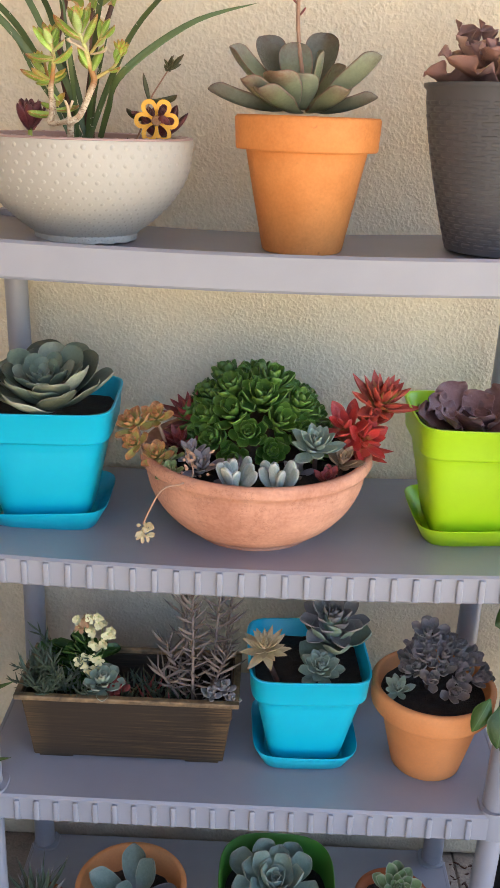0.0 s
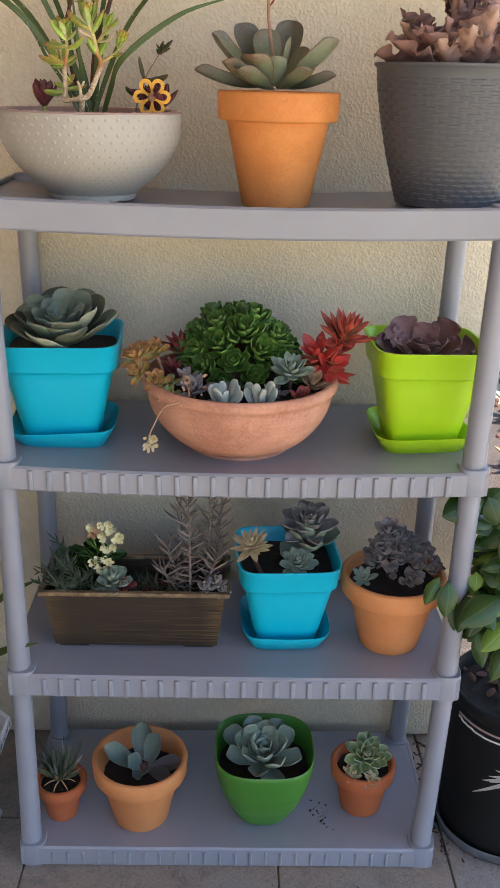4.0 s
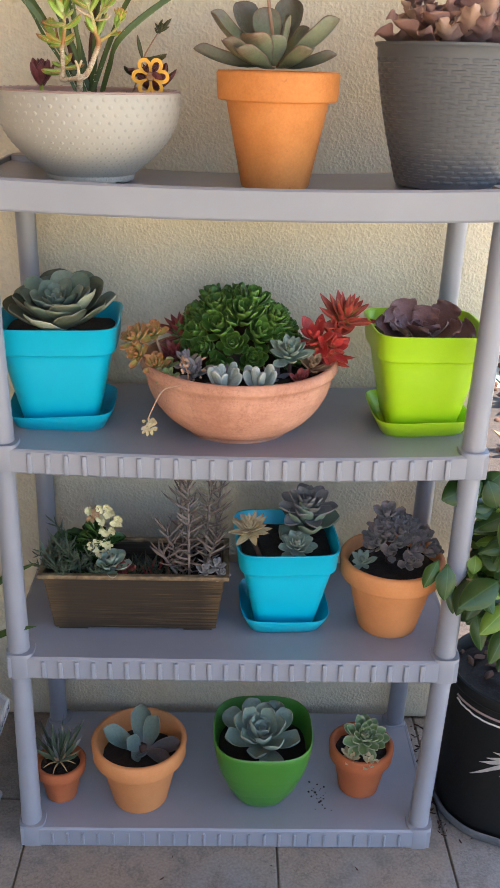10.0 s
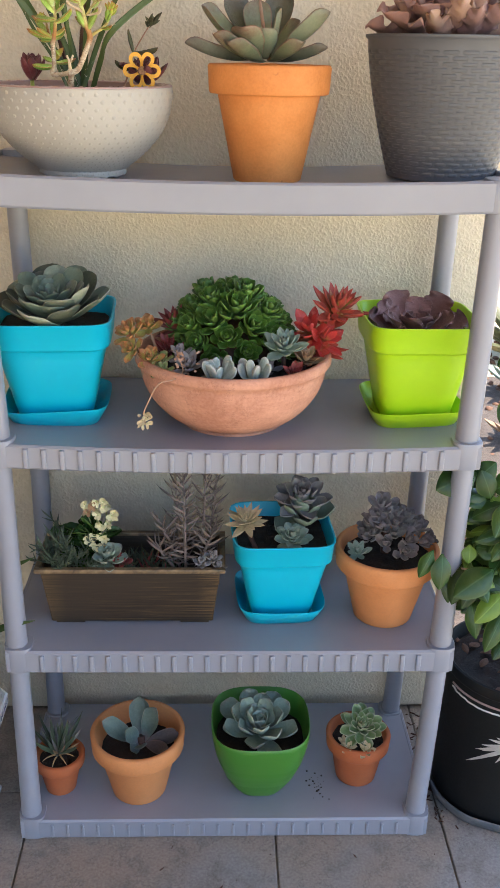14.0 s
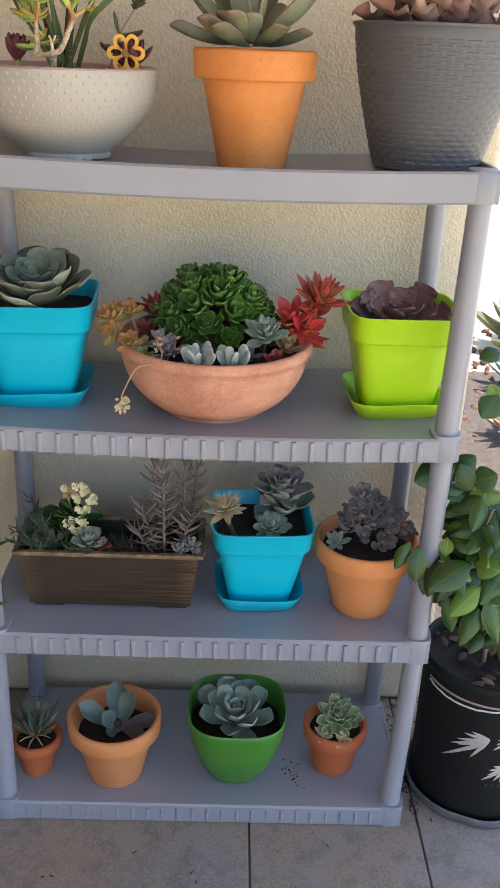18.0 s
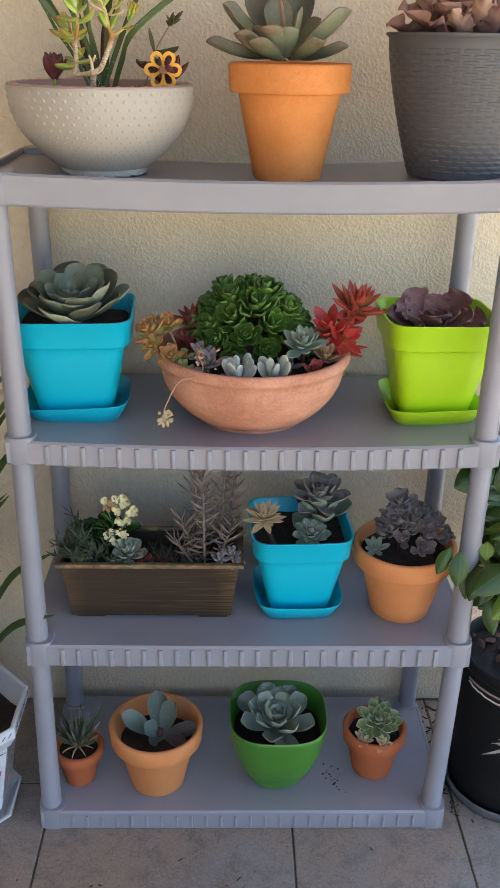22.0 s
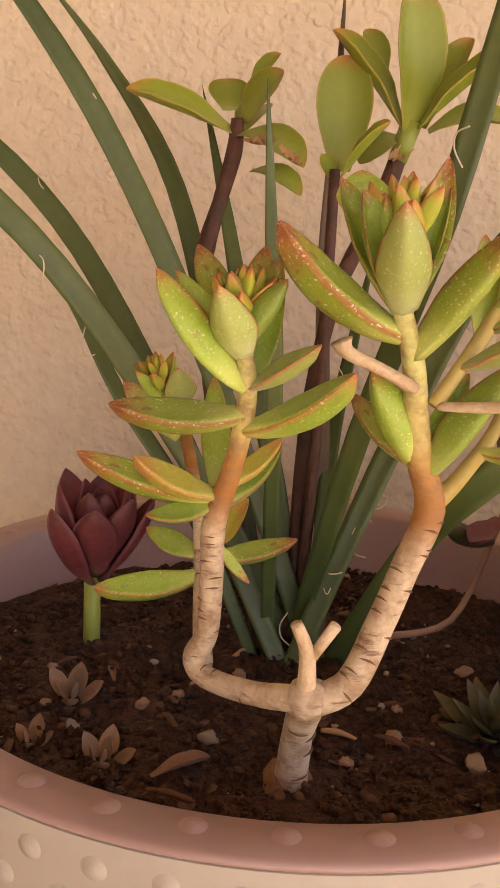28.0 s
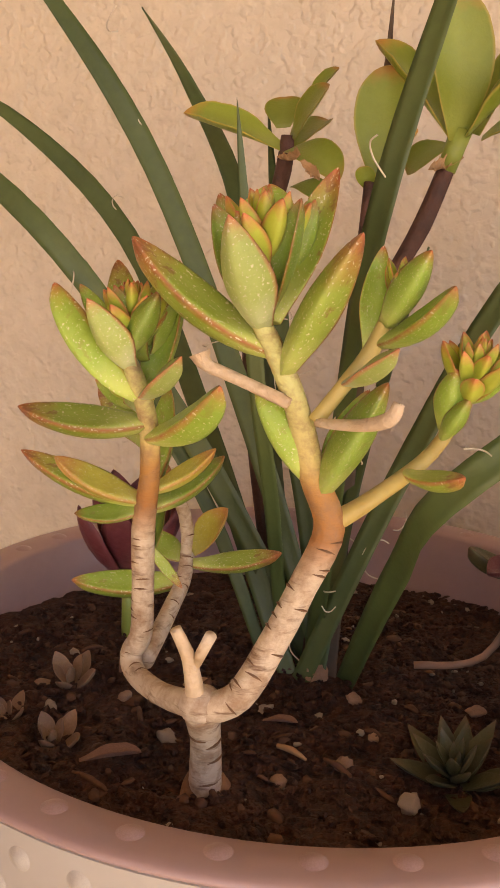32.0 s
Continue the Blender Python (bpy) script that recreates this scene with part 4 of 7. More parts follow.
M_GREY_G = leafy("grey_green_leaf", (0.135, 0.170, 0.118), (0.20, 0.21, 0.135), (0.34, 0.34, 0.24), (0.17, 0.205, 0.15), 0.50, 0.90, edge_at=0.965, half=0.31)
M_PADDLE = leafy("bronze_green_leaf", (0.128, 0.142, 0.080), (0.125, 0.088, 0.060), (0.16, 0.070, 0.050), (0.22, 0.24, 0.13), 0.30, 0.66, edge_at=0.90, vary=0.3)
M_RUFF = leafy("mauve_ruffled_leaf", (0.20, 0.118, 0.116), (0.34, 0.19, 0.16), (0.33, 0.19, 0.16), (0.17, 0.11, 0.12), 0.6, 0.7, half=0.31)
M_RUFF_PINK = leafy("pinkish_tan_ruffled_leaf", (0.27, 0.160, 0.140), (0.40, 0.26, 0.19), (0.44, 0.30, 0.22), (0.20, 0.12, 0.12), 0.6, 0.6, half=0.31)
M_RUFF_DK = leafy("plum_ruffled_leaf", (0.150, 0.068, 0.060), (0.115, 0.048, 0.046), (0.23, 0.13, 0.12), (0.17, 0.11, 0.09), 0.5, 0.75, edge_at=0.92, vary=0.25)
M_AEON_D = leafy("deep_green_leaf", (0.051, 0.115, 0.014), (0.088, 0.172, 0.021), (0.176, 0.287, 0.053), (0.121, 0.207, 0.032), 0.38, 0.7, vary=0.25, edge_at=0.88, half=0.275)
M_AEON_L = leafy("bright_green_leaf", (0.128, 0.230, 0.026), (0.203, 0.310, 0.047), (0.243, 0.368, 0.074), (0.216, 0.322, 0.053), 0.40, 0.7, vary=0.25, edge_at=0.85, half=0.275)
M_RED = leafy("scarlet_leaf", (0.42, 0.035, 0.03), (0.36, 0.04, 0.03), (0.40, 0.06, 0.04), (0.40, 0.22, 0.05), 0.4, 0.75)
M_RED_MID = leafy("coral_red_leaf", (0.36, 0.055, 0.035), (0.40, 0.05, 0.03), (0.38, 0.07, 0.04), (0.34, 0.26, 0.06), 0.45, 0.6)
M_STAR = leafy("yellow_green_leaf_red_tip", (0.34, 0.33, 0.07), (0.42, 0.07, 0.04), (0.42, 0.12, 0.05), (0.36, 0.42, 0.10), 0.45, 0.55)
M_RED_DK = leafy("crimson_leaf", (0.19, 0.026, 0.026), (0.24, 0.035, 0.024), (0.26, 0.05, 0.035), (0.14, 0.09, 0.035), 0.45, 0.7)
M_SEDUM = leafy("golden_sedum_leaf", (0.37, 0.30, 0.085), (0.40, 0.12, 0.05), (0.40, 0.16, 0.06), (0.33, 0.36, 0.11), 0.45, 0.55)
M_SEDUM_G = leafy("pale_green_sedum_leaf", (0.26, 0.32, 0.12), (0.34, 0.20, 0.10), (0.34, 0.24, 0.12), None, 0.45, 0.8)
M_BLUEG = leafy("blue_green_leaf", (0.19, 0.245, 0.195), (0.24, 0.22, 0.17), (0.29, 0.30, 0.23), (0.22, 0.28, 0.22), 0.6, 0.85)
M_SLATEG = leafy("slate_green_leaf", (0.088, 0.122, 0.104), (0.13, 0.13, 0.11), (0.26, 0.24, 0.21), (0.17, 0.13, 0.13), 0.5, 0.8, edge_at=0.93, vary=0.2)
M_SLATE_P = leafy("purplish_slate_leaf", (0.070, 0.060, 0.058), (0.10, 0.065, 0.065), (0.18, 0.14, 0.13), (0.13, 0.10, 0.10), 0.5, 0.75)
M_WHITE_L = leafy("powdery_white_leaf", (0.27, 0.305, 0.275), (0.42, 0.40, 0.36), (0.46, 0.46, 0.43), (0.36, 0.40, 0.28), 0.7, 0.9)
M_GHOST = leafy("grey_mauve_leaf", (0.205, 0.178, 0.180), (0.23, 0.185, 0.175), (0.31, 0.27, 0.26), (0.23, 0.205, 0.19), 0.62, 0.8)
M_GHOST_DK = leafy("slate_mauve_leaf", (0.165, 0.154, 0.152), (0.185, 0.150, 0.143), (0.30, 0.27, 0.255), (0.19, 0.19, 0.185), 0.6, 0.8)
M_CREAM_L = leafy("creamy_leaf", (0.42, 0.34, 0.20), (0.36, 0.22, 0.13), (0.44, 0.33, 0.2), (0.36, 0.36, 0.18), 0.55, 0.75)
M_VARIE = leafy("green_leaf_cream_edge", (0.17, 0.24, 0.10), (0.30, 0.30, 0.18), (0.46, 0.44, 0.32), (0.20, 0.26, 0.12), 0.5, 0.88, edge_at=0.55)
M_SPIKY = leafy("dark_spiky_leaf", (0.045, 0.065, 0.035), (0.10, 0.075, 0.05), (0.09, 0.10, 0.07), None, 0.5, 0.8)
M_CAMEL = leafy("glossy_dark_leaf", (0.026, 0.060, 0.012), (0.034, 0.072, 0.014), (0.06, 0.10, 0.02), None, 0.24, 0.9, vary=0.35, half=0.24, mottle=0.12, vein=0.3)
M_CAMEL_Y = leafy("glossy_light_leaf", (0.088, 0.150, 0.016), (0.16, 0.21, 0.035), (0.10, 0.15, 0.025), None, 0.30, 0.85, half=0.24, mottle=0.12, vein=0.4)
M_STRAP = surface("strap_leaf_green", (0.028, 0.060, 0.012), (0.070, 0.115, 0.026), 6, 200, 0.4, 0.2)
M_PINKSTEM = surface("pinkish_stem", (0.30, 0.16, 0.10), (0.42, 0.25, 0.16), 40, 200, 0.6, 0.3)
M_GREYSTEM = leafy("grey_pink_needle", (0.135, 0.100, 0.086), (0.09, 0.068, 0.058), (0.16, 0.125, 0.11), None, 0.65, 0.6)
M_PETAL = surface("cream_petal", (0.52, 0.46, 0.22), (0.66, 0.61, 0.38), 40, 200, 0.6, 0.2)
M_YELLOW = surface("yellow_wood_paint", (0.66, 0.31, 0.016), (0.74, 0.38, 0.03), 30, 250, 0.55, 0.3, 0.0004)
M_TWIG = surface("twig_wood", (0.20, 0.13, 0.08), (0.34, 0.24, 0.15), 40, 250, 0.8, 0.4)
M_PERL = surface("perlite", (0.24, 0.19, 0.145), (0.40, 0.34, 0.27), 60, 300, 0.9, 0.5)
M_PEBBLE = surface("pinkish_pebble", (0.30, 0.17, 0.10), (0.46, 0.30, 0.20), 90, 500, 0.9, 0.6)
M_COLLAR = surface("brown_root_bark", (0.16, 0.075, 0.035), (0.34, 0.18, 0.085), 90, 400, 0.85, 0.9, 0.0015)
M_BARKCHIP = surface("bark_chip", (0.055, 0.024, 0.014), (0.15, 0.070, 0.038), 60, 300, 0.9, 0.6, grain=0.35)
M_FIBRE = surface("pale_fibre", (0.55, 0.48, 0.36), (0.66, 0.60, 0.48), 60, 300, 0.8, 0.0)

# --- bowl on the top shelf: jointed yellow-green succulent ---
hero = thing("branching_succulent", pose(0, 0, 0), "yellow green branching succulent with red tipped leaves", "plant")
M_HERO_P = leafy("dusty_pale_green_leaf", (0.265, 0.340, 0.085), (0.48, 0.13, 0.08), (0.50, 0.16, 0.09), (0.46, 0.50, 0.32), 0.55, 0.80, spots=0.7, edge_at=0.90, pale_mid=0.5, mottle=0.4)
M_HERO_Y = leafy("young_yellow_leaf", (0.36, 0.42, 0.045), (0.52, 0.13, 0.06), (0.50, 0.19, 0.07), (0.40, 0.42, 0.09), 0.42, 0.72, edge_at=0.84, pale_mid=0.3, mottle=0.2)
HB = {"g": M_HERO, "r": M_HERO_RED, "o": M_HERO_OR, "p": M_HERO_P}
CENTRES = (Vector((-0.246, 0.064, 1.69)), Vector((-0.219, 0.080, 1.685)), Vector((-0.200, 0.122, 1.662)), Vector((-0.283, 0.070, 1.672)), Vector((-0.29, 0.09, 1.63)), Vector((-0.235, 0.08, 1.65)), Vector((-0.297, 0.145, 1.60)))


BR_RIGHT = ((-0.261, 0.069, 1.570), (-0.250, 0.070, 1.576), (-0.242, 0.076, 1.592), (-0.236, 0.080, 1.607), (-0.230, 0.083, 1.624), (-0.2345, 0.080, 1.639), (-0.237, 0.077, 1.652), (-0.240, 0.070, 1.667), (-0.245, 0.063, 1.681))
BR_LEFT = ((-0.261, 0.069, 1.571), (-0.276, 0.076, 1.568), (-0.291, 0.088, 1.566), (-0.2955, 0.093, 1.570), (-0.292, 0.093, 1.578), (-0.291, 0.092, 1.595), (-0.291, 0.092, 1.613), (-0.286, 0.086, 1.632), (-0.283, 0.079, 1.648), (-0.2825, 0.072, 1.660), (-0.284, 0.066, 1.671))
BR_MID = ((-0.233, 0.074, 1.655), (-0.227, 0.077, 1.664), (-0.221, 0.080, 1.673), (-0.217, 0.079, 1.682))
BR_FAR = ((-0.229, 0.083, 1.626), (-0.221, 0.092, 1.631), (-0.208, 0.110, 1.642), (-0.200, 0.121, 1.658))
BR_BACK = ((-0.293, 0.097, 1.566), (-0.296, 0.122, 1.573), (-0.298, 0.140, 1.582), (-0.300, 0.143, 1.602), (-0.303, 0.122, 1.632), (-0.304, 0.116, 1.645))
STEM_PTS = [along(b, k / 60)[0] for b in (BR_RIGHT, BR_LEFT, BR_MID, BR_FAR, BR_BACK) for k in range(61)]


def hero_leaf(base, tip, width, tone):
    b, t = Vector(base), Vector(tip)
    near = min(STEM_PTS, key=lambda q: (q - b).length)
    c = min(CENTRES, key=lambda q: (q - t).length)
    if (near - b).length < 0.03:
        b = near + (b - near) * 0.2
    out = t - c
    out.z = 0
    steep = (t.z - b.z) / max(1e-4, (t - b).length)
    side = 1.0 if t.y < c.y - 0.004 else -1.0
    up = Vector((0, 0.95 * side, 0.3)) - out.normalized() * 0.45 if steep > 0.6 else Vector((0, -0.7, 1)) - out.normalized() * 0.15
    put_leaf(hero, LF_BUDL if tone == "p" else LF_CUP if steep > 0.75 else LF_FAT, HB[tone], b, t + (t - b) * 0.04, width * (1.04 if tone == "p" else 1.16), up)


hero_leaf((-0.2842, 0.068, 1.6649), (-0.2899, 0.057, 1.6834), 0.0117, "p")
hero_leaf((-0.286, 0.073, 1.6588), (-0.3067, 0.066, 1.6857), 0.0082, "g")
hero_leaf((-0.2814, 0.08, 1.6589), (-0.2754, 0.086, 1.6896), 0.009, "g")
hero_leaf((-0.282, 0.07, 1.6717), (-0.2734, 0.064, 1.6857), 0.0065, "g")
hero_leaf((-0.2947, 0.078, 1.6762), (-0.3027, 0.076, 1.6855), 0.0054, "g")
hero_leaf((-0.2937, 0.082, 1.6834), (-0.2979, 0.09, 1.6916), 0.0082, "r")
hero_leaf((-0.2789, 0.082, 1.6827), (-0.2797, 0.092, 1.692), 0.0082, "r")
hero_leaf((-0.2824, 0.07, 1.6568), (-0.2641, 0.06, 1.6701), 0.0072, "p")
hero_leaf((-0.285, 0.075, 1.6485), (-0.3177, 0.068, 1.6502), 0.0089, "r")
hero_leaf((-0.2818, 0.076, 1.6439), (-0.2539, 0.064, 1.6617), 0.0082, "g")
hero_leaf((-0.2965, 0.088, 1.6254), (-0.3135, 0.078, 1.6345), 0.0077, "o")
hero_leaf((-0.2983, 0.09, 1.6239), (-0.3306, 0.088, 1.6318), 0.0071, "r")
hero_leaf((-0.2978, 0.09, 1.6208), (-0.3097, 0.084, 1.6164), 0.0063, "g")
hero_leaf((-0.2866, 0.096, 1.628), (-0.2724, 0.104, 1.6362), 0.0053, "o")
hero_leaf((-0.2867, 0.098, 1.6223), (-0.2728, 0.112, 1.6318), 0.0071, "g")
hero_leaf((-0.2972, 0.1, 1.6273), (-0.2943, 0.118, 1.6511), 0.0079, "g")
hero_leaf((-0.3118, 0.116, 1.6289), (-0.3237, 0.124, 1.6484), 0.0082, "r")
hero_leaf((-0.3039, 0.117, 1.6442), (-0.3054, 0.112, 1.656), 0.0098, "p")
hero_leaf((-0.3099, 0.12, 1.6477), (-0.3204, 0.12, 1.6545), 0.0053, "g")
hero_leaf((-0.2888, 0.14, 1.5906), (-0.2825, 0.142, 1.6065), 0.0107, "o")
hero_leaf((-0.2858, 0.142, 1.5852), (-0.2649, 0.15, 1.589), 0.007, "r")
hero_leaf((-0.3032, 0.142, 1.5861), (-0.3186, 0.146, 1.5921), 0.0089, "g")
hero_leaf((-0.3006, 0.138, 1.5789), (-0.3315, 0.118, 1.5787), 0.0091, "g")
hero_leaf((-0.2857, 0.1, 1.6074), (-0.2808, 0.098, 1.5932), 0.0033, "r")
hero_leaf((-0.289, 0.108, 1.6026), (-0.2897, 0.104, 1.619), 0.0051, "g")
hero_leaf((-0.2451, 0.064, 1.6794), (-0.2478, 0.047, 1.7042), 0.0132, "p")
hero_leaf((-0.246, 0.068, 1.674), (-0.2774, 0.057, 1.6977), 0.0088, "r")
hero_leaf((-0.2512, 0.072, 1.6857), (-0.2613, 0.076, 1.7102), 0.0087, "g")
hero_leaf((-0.2508, 0.066, 1.6907), (-0.2571, 0.061, 1.7075), 0.0091, "g")
hero_leaf((-0.2364, 0.074, 1.6873), (-0.2341, 0.086, 1.7171), 0.0089, "r")
hero_leaf((-0.2383, 0.068, 1.6923), (-0.2353, 0.064, 1.7093), 0.0064, "g")
hero_leaf((-0.253, 0.084, 1.7021), (-0.2548, 0.096, 1.7143), 0.0134, "g")
hero_leaf((-0.2405, 0.07, 1.6694), (-0.2193, 0.054, 1.701), 0.0088, "r")
hero_leaf((-0.2152, 0.078, 1.6799), (-0.2056, 0.069, 1.6982), 0.0075, "g")
hero_leaf((-0.2171, 0.078, 1.6751), (-0.1981, 0.069, 1.6898), 0.006, "g")
hero_leaf((-0.2221, 0.084, 1.6742), (-0.2211, 0.09, 1.6988), 0.0072, "g")
hero_leaf((-0.2262, 0.072, 1.6673), (-0.2098, 0.062, 1.6757), 0.0073, "p")
hero_leaf((-0.2155, 0.084, 1.6864), (-0.2107, 0.086, 1.6963), 0.0053, "r")
hero_leaf((-0.2318, 0.082, 1.6358), (-0.2145, 0.071, 1.6655), 0.0091, "g")
hero_leaf((-0.23, 0.085, 1.6393), (-0.222, 0.088, 1.6614), 0.0072, "g")
hero_leaf((-0.2396, 0.083, 1.6372), (-0.2499, 0.074, 1.6619), 0.0107, "g")
hero_leaf((-0.2409, 0.088, 1.638), (-0.2535, 0.094, 1.6527), 0.007, "r")
hero_leaf((-0.2044, 0.111, 1.6504), (-0.2024, 0.106, 1.6664), 0.0096, "g")
hero_leaf((-0.1979, 0.115, 1.6579), (-0.1894, 0.115, 1.6653), 0.0047, "g")
hero_leaf((-0.2058, 0.109, 1.6491), (-0.1982, 0.104, 1.6588), 0.0054, "g")
hero_leaf((-0.2132, 0.098, 1.6432), (-0.1951, 0.088, 1.6401), 0.0055, "r")
hero_leaf((-0.2011, 0.116, 1.652), (-0.2039, 0.124, 1.6669), 0.0064, "g")
for c, ax, n, s, low in (((-0.2450, 0.074, 1.6850), (-0.02, -0.05, 1), 9, 0.027, 58), ((-0.2840, 0.080, 1.6660), (0.05, -0.08, 1), 8, 0.024, 58), ((-0.3105, 0.120, 1.6440), (-0.2, -0.2, 1), 7, 0.017, 50)):
    rosette(hero, LF_CUP, M_HERO, c, ax, n, s, 0.36, low, 74, spin=0.3, rise=0.4, wide_in=0.95)
for c, ax, n, s in (((-0.2450, 0.066, 1.6930), (-0.02, -0.12, 1), 14, 0.0190), ((-0.2145, 0.080, 1.686), (0.1, -0.15, 1), 7, 0.011), ((-0.199, 0.113, 1.658), (0.2, -0.35, 1), 18, 0.0185), ((-0.2845, 0.073, 1.6720), (0.05, -0.2, 1), 14, 0.0165), ((-0.3105, 0.117, 1.648), (-0.2, -0.3, 1), 11, 0.0115)):
    rosette(hero, LF_CUP, M_HERO_Y, c, ax, n, s, 0.5, 42, 84, spin=0.7, rise=0.55, wide_in=0.95)
STEM_RAMP = nodes("graded_stem")
m, n, l, p = STEM_RAMP
bk_n = noise_tex(n, l, 140.0, 5.0, 0.65)
bk_s = n.new("ShaderNodeSeparateXYZ")
l.new(n.new("ShaderNodeTexCoord").outputs["Object"], bk_s.inputs[0])
bk_h = n.new("ShaderNodeMapRange")
bk_h.inputs["From Min"].default_value, bk_h.inputs["From Max"].default_value = 1.54, 1.68
l.new(bk_s.outputs[2], bk_h.inputs["Value"])
bk_c = ramp(n, l, bk_h.outputs[0], ((0.0, (0.56, 0.47, 0.35)), (0.50, (0.58, 0.48, 0.34)), (0.58, (0.36, 0.155, 0.045)), (0.68, (0.42, 0.21, 0.055)), (0.745, (0.58, 0.48, 0.18)), (0.9, (0.54, 0.55, 0.22))))
bk_c = mix(n, l, ramp(n, l, bk_n.outputs[0], ((0.44, (0, 0, 0)), (0.66, (0.8, 0.8, 0.8)))), bk_c, (0.27, 0.155, 0.080))
bk_m = n.new("ShaderNodeMapping")
bk_m.inputs["Scale"].default_value = (90.0, 90.0, 520.0)
l.new(n.new("ShaderNodeTexCoord").outputs["Object"], bk_m.inputs["Vector"])
bk_r = noise_tex(n, l, 1.0, 4.0, 0.6, bk_m.outputs[0])
bk_low = ramp(n, l, bk_h.outputs[0], ((0.45, (1, 1, 1)), (0.62, (0.15, 0.15, 0.15))))
bk_k = mix(n, l, 1.0, ramp(n, l, bk_r.outputs[0], ((0.55, (0, 0, 0)), (0.68, (0.85, 0.85, 0.85)))), bk_low, "MULTIPLY")
bk_c = mix(n, l, bk_k, bk_c, (0.15, 0.075, 0.035))
l.new(bk_c, p.inputs["Base Color"])
p.inputs["Roughness"].default_value = 0.65
bumped(n, l, p, mix(n, l, 0.5, bk_n.outputs["Color"], bk_r.outputs["Color"]), 0.9, 0.0022)
M_GRADED = m
TRUNK = ((-0.265, 0.083, 1.526), (-0.264, 0.081, 1.541), (-0.263, 0.078, 1.556), (-0.261, 0.069, 1.571))
part("trunk", tube(TRUNK, (0.0062, 0.0050, 0.0046, 0.0054), 18), M_GRADED, hero, "pale ringed woody trunk")
part("branch", tube(BR_RIGHT, (0.0046, 0.0044, 0.0042, 0.0041, 0.0044, 0.0037, 0.0034, 0.0030, 0.0024), 18), M_GRADED, hero)
part("branch", tube(BR_LEFT, (0.0042, 0.0035, 0.0034, 0.0036, 0.0036, 0.0035, 0.0037, 0.0030, 0.0028, 0.0026, 0.0020), 18), M_GRADED, hero)
part("branch", tube(BR_MID, (0.0021, 0.0020, 0.0023, 0.0018), 12), M_STEM_Y, hero)
part("branch", tube(BR_FAR, (0.0030, 0.0025, 0.0022, 0.0020), 12), M_STEM_Y, hero)
part("branch", tube(BR_BACK, (0.0032, 0.0030, 0.0028, 0.0024, 0.0020, 0.0018), 12), M_GRADED, hero)
part("knuckle", lathe([(0, -0.006), (0.0052, -0.003), (0.0062, 0.0), (0.0050, 0.004), (0, 0.006)], 14), M_GRADED, hero, "swollen fork of the stem").location = (-0.2612, 0.069, 1.5715)
part("root_collar", lathe([(0.0078, -0.006), (0.0085, 0.0), (0.0074, 0.006), (0.0056, 0.009), (0, 0.009)], 16, shape=lambda a: 1 + 0.12 * math.sin(3 * a + 1)), M_COLLAR, hero, "brown swollen base of the trunk").location = (-0.2655, 0.084, 1.531)
part("stump", tube(((-0.262, 0.068, 1.573), (-0.2625, 0.064, 1.587), (-0.266, 0.062, 1.5965)), (0.0030, 0.0021, 0.0017), 12), M_BARK, hero, "broken pale stub")
part("stump", tube(((-0.261, 0.065, 1.586), (-0.2555, 0.062, 1.5965)), (0.0016, 0.0017), 10), M_BARK, hero, "broken pale stub")
part("dry_stalk", tube(((-0.239, 0.070, 1.660), (-0.250, 0.063, 1.666), (-0.2575, 0.060, 1.6695), (-0.2595, 0.0595, 1.6725)), (0.0018, 0.0016, 0.0018, 0.0030), 10), M_BARK, hero, "withered curled leaf stalk")
part("dry_stalk", tube(((-0.232, 0.073, 1.655), (-0.219, 0.065, 1.657), (-0.211, 0.061, 1.660), (-0.209, 0.061, 1.664)), (0.0012, 0.0016, 0.0020, 0.0014), 10), M_BARK, hero, "withered curled leaf stalk")
# leaf scars on the woody stems
ring_bm = tube([(math.cos(a), math.sin(a), 0.12 * math.sin(a * 2)) for a in [k * 0.22 for k in range(7)]], (0.02, 0.05, 0.08, 0.10, 0.08, 0.05, 0.02), 6)
ring_me = bpy.data.meshes.new("leaf_scar")
ring_bm.to_mesh(ring_me)
ring_bm.free()
M_SCAR = surface("brown_leaf_scar", (0.12, 0.06, 0.028), (0.24, 0.13, 0.065), 90, 400, 0.85, 0.4)
rs = random.Random(5)
for line, f0, f1, r, n in ((TRUNK, 0.25, 0.9, 0.0049, 4), (BR_RIGHT, 0.08, 0.5, 0.0043, 15), (BR_LEFT, 0.4, 0.62, 0.0035, 10), (BR_LEFT, 0.05, 0.35, 0.0034, 4), (BR_BACK, 0.1, 0.55, 0.0029, 8)):
    for k in range(n):
        p, d = along(line, f0 + (f1 - f0) * (k + rs.uniform(0.1, 0.9)) / n)
        ob = put_mesh("leaf_scar", ring_me, M_SCAR, hero)
        ob.matrix_local = Matrix.Translation(p) @ turn_to(d) @ Matrix.Rotation(-2.3 + rs.uniform(-1.4, 1.4), 4, "Z") @ Matrix.Diagonal((r * 1.0, r * 1.0, r * 0.9, 1))

# the two taller rosettes on dark stems behind it
tall = thing("tall_succulent", pose(0, 0, 0), "broad leaved green succulent on dark bare stems", "plant")


def back_leaf(base, tip, width):
    b, t = Vector(base), Vector(tip)
    out = t - b
    up = Vector((0, -0.55, 0.9)) - Vector((out.x, out.y, 0)) * (12 if out.z > 0.02 else 3)
    put_leaf(tall, LF_BROAD if out.z > 0.012 else LF_ARCH, M_BACKL, b, t, width * 1.15, up)


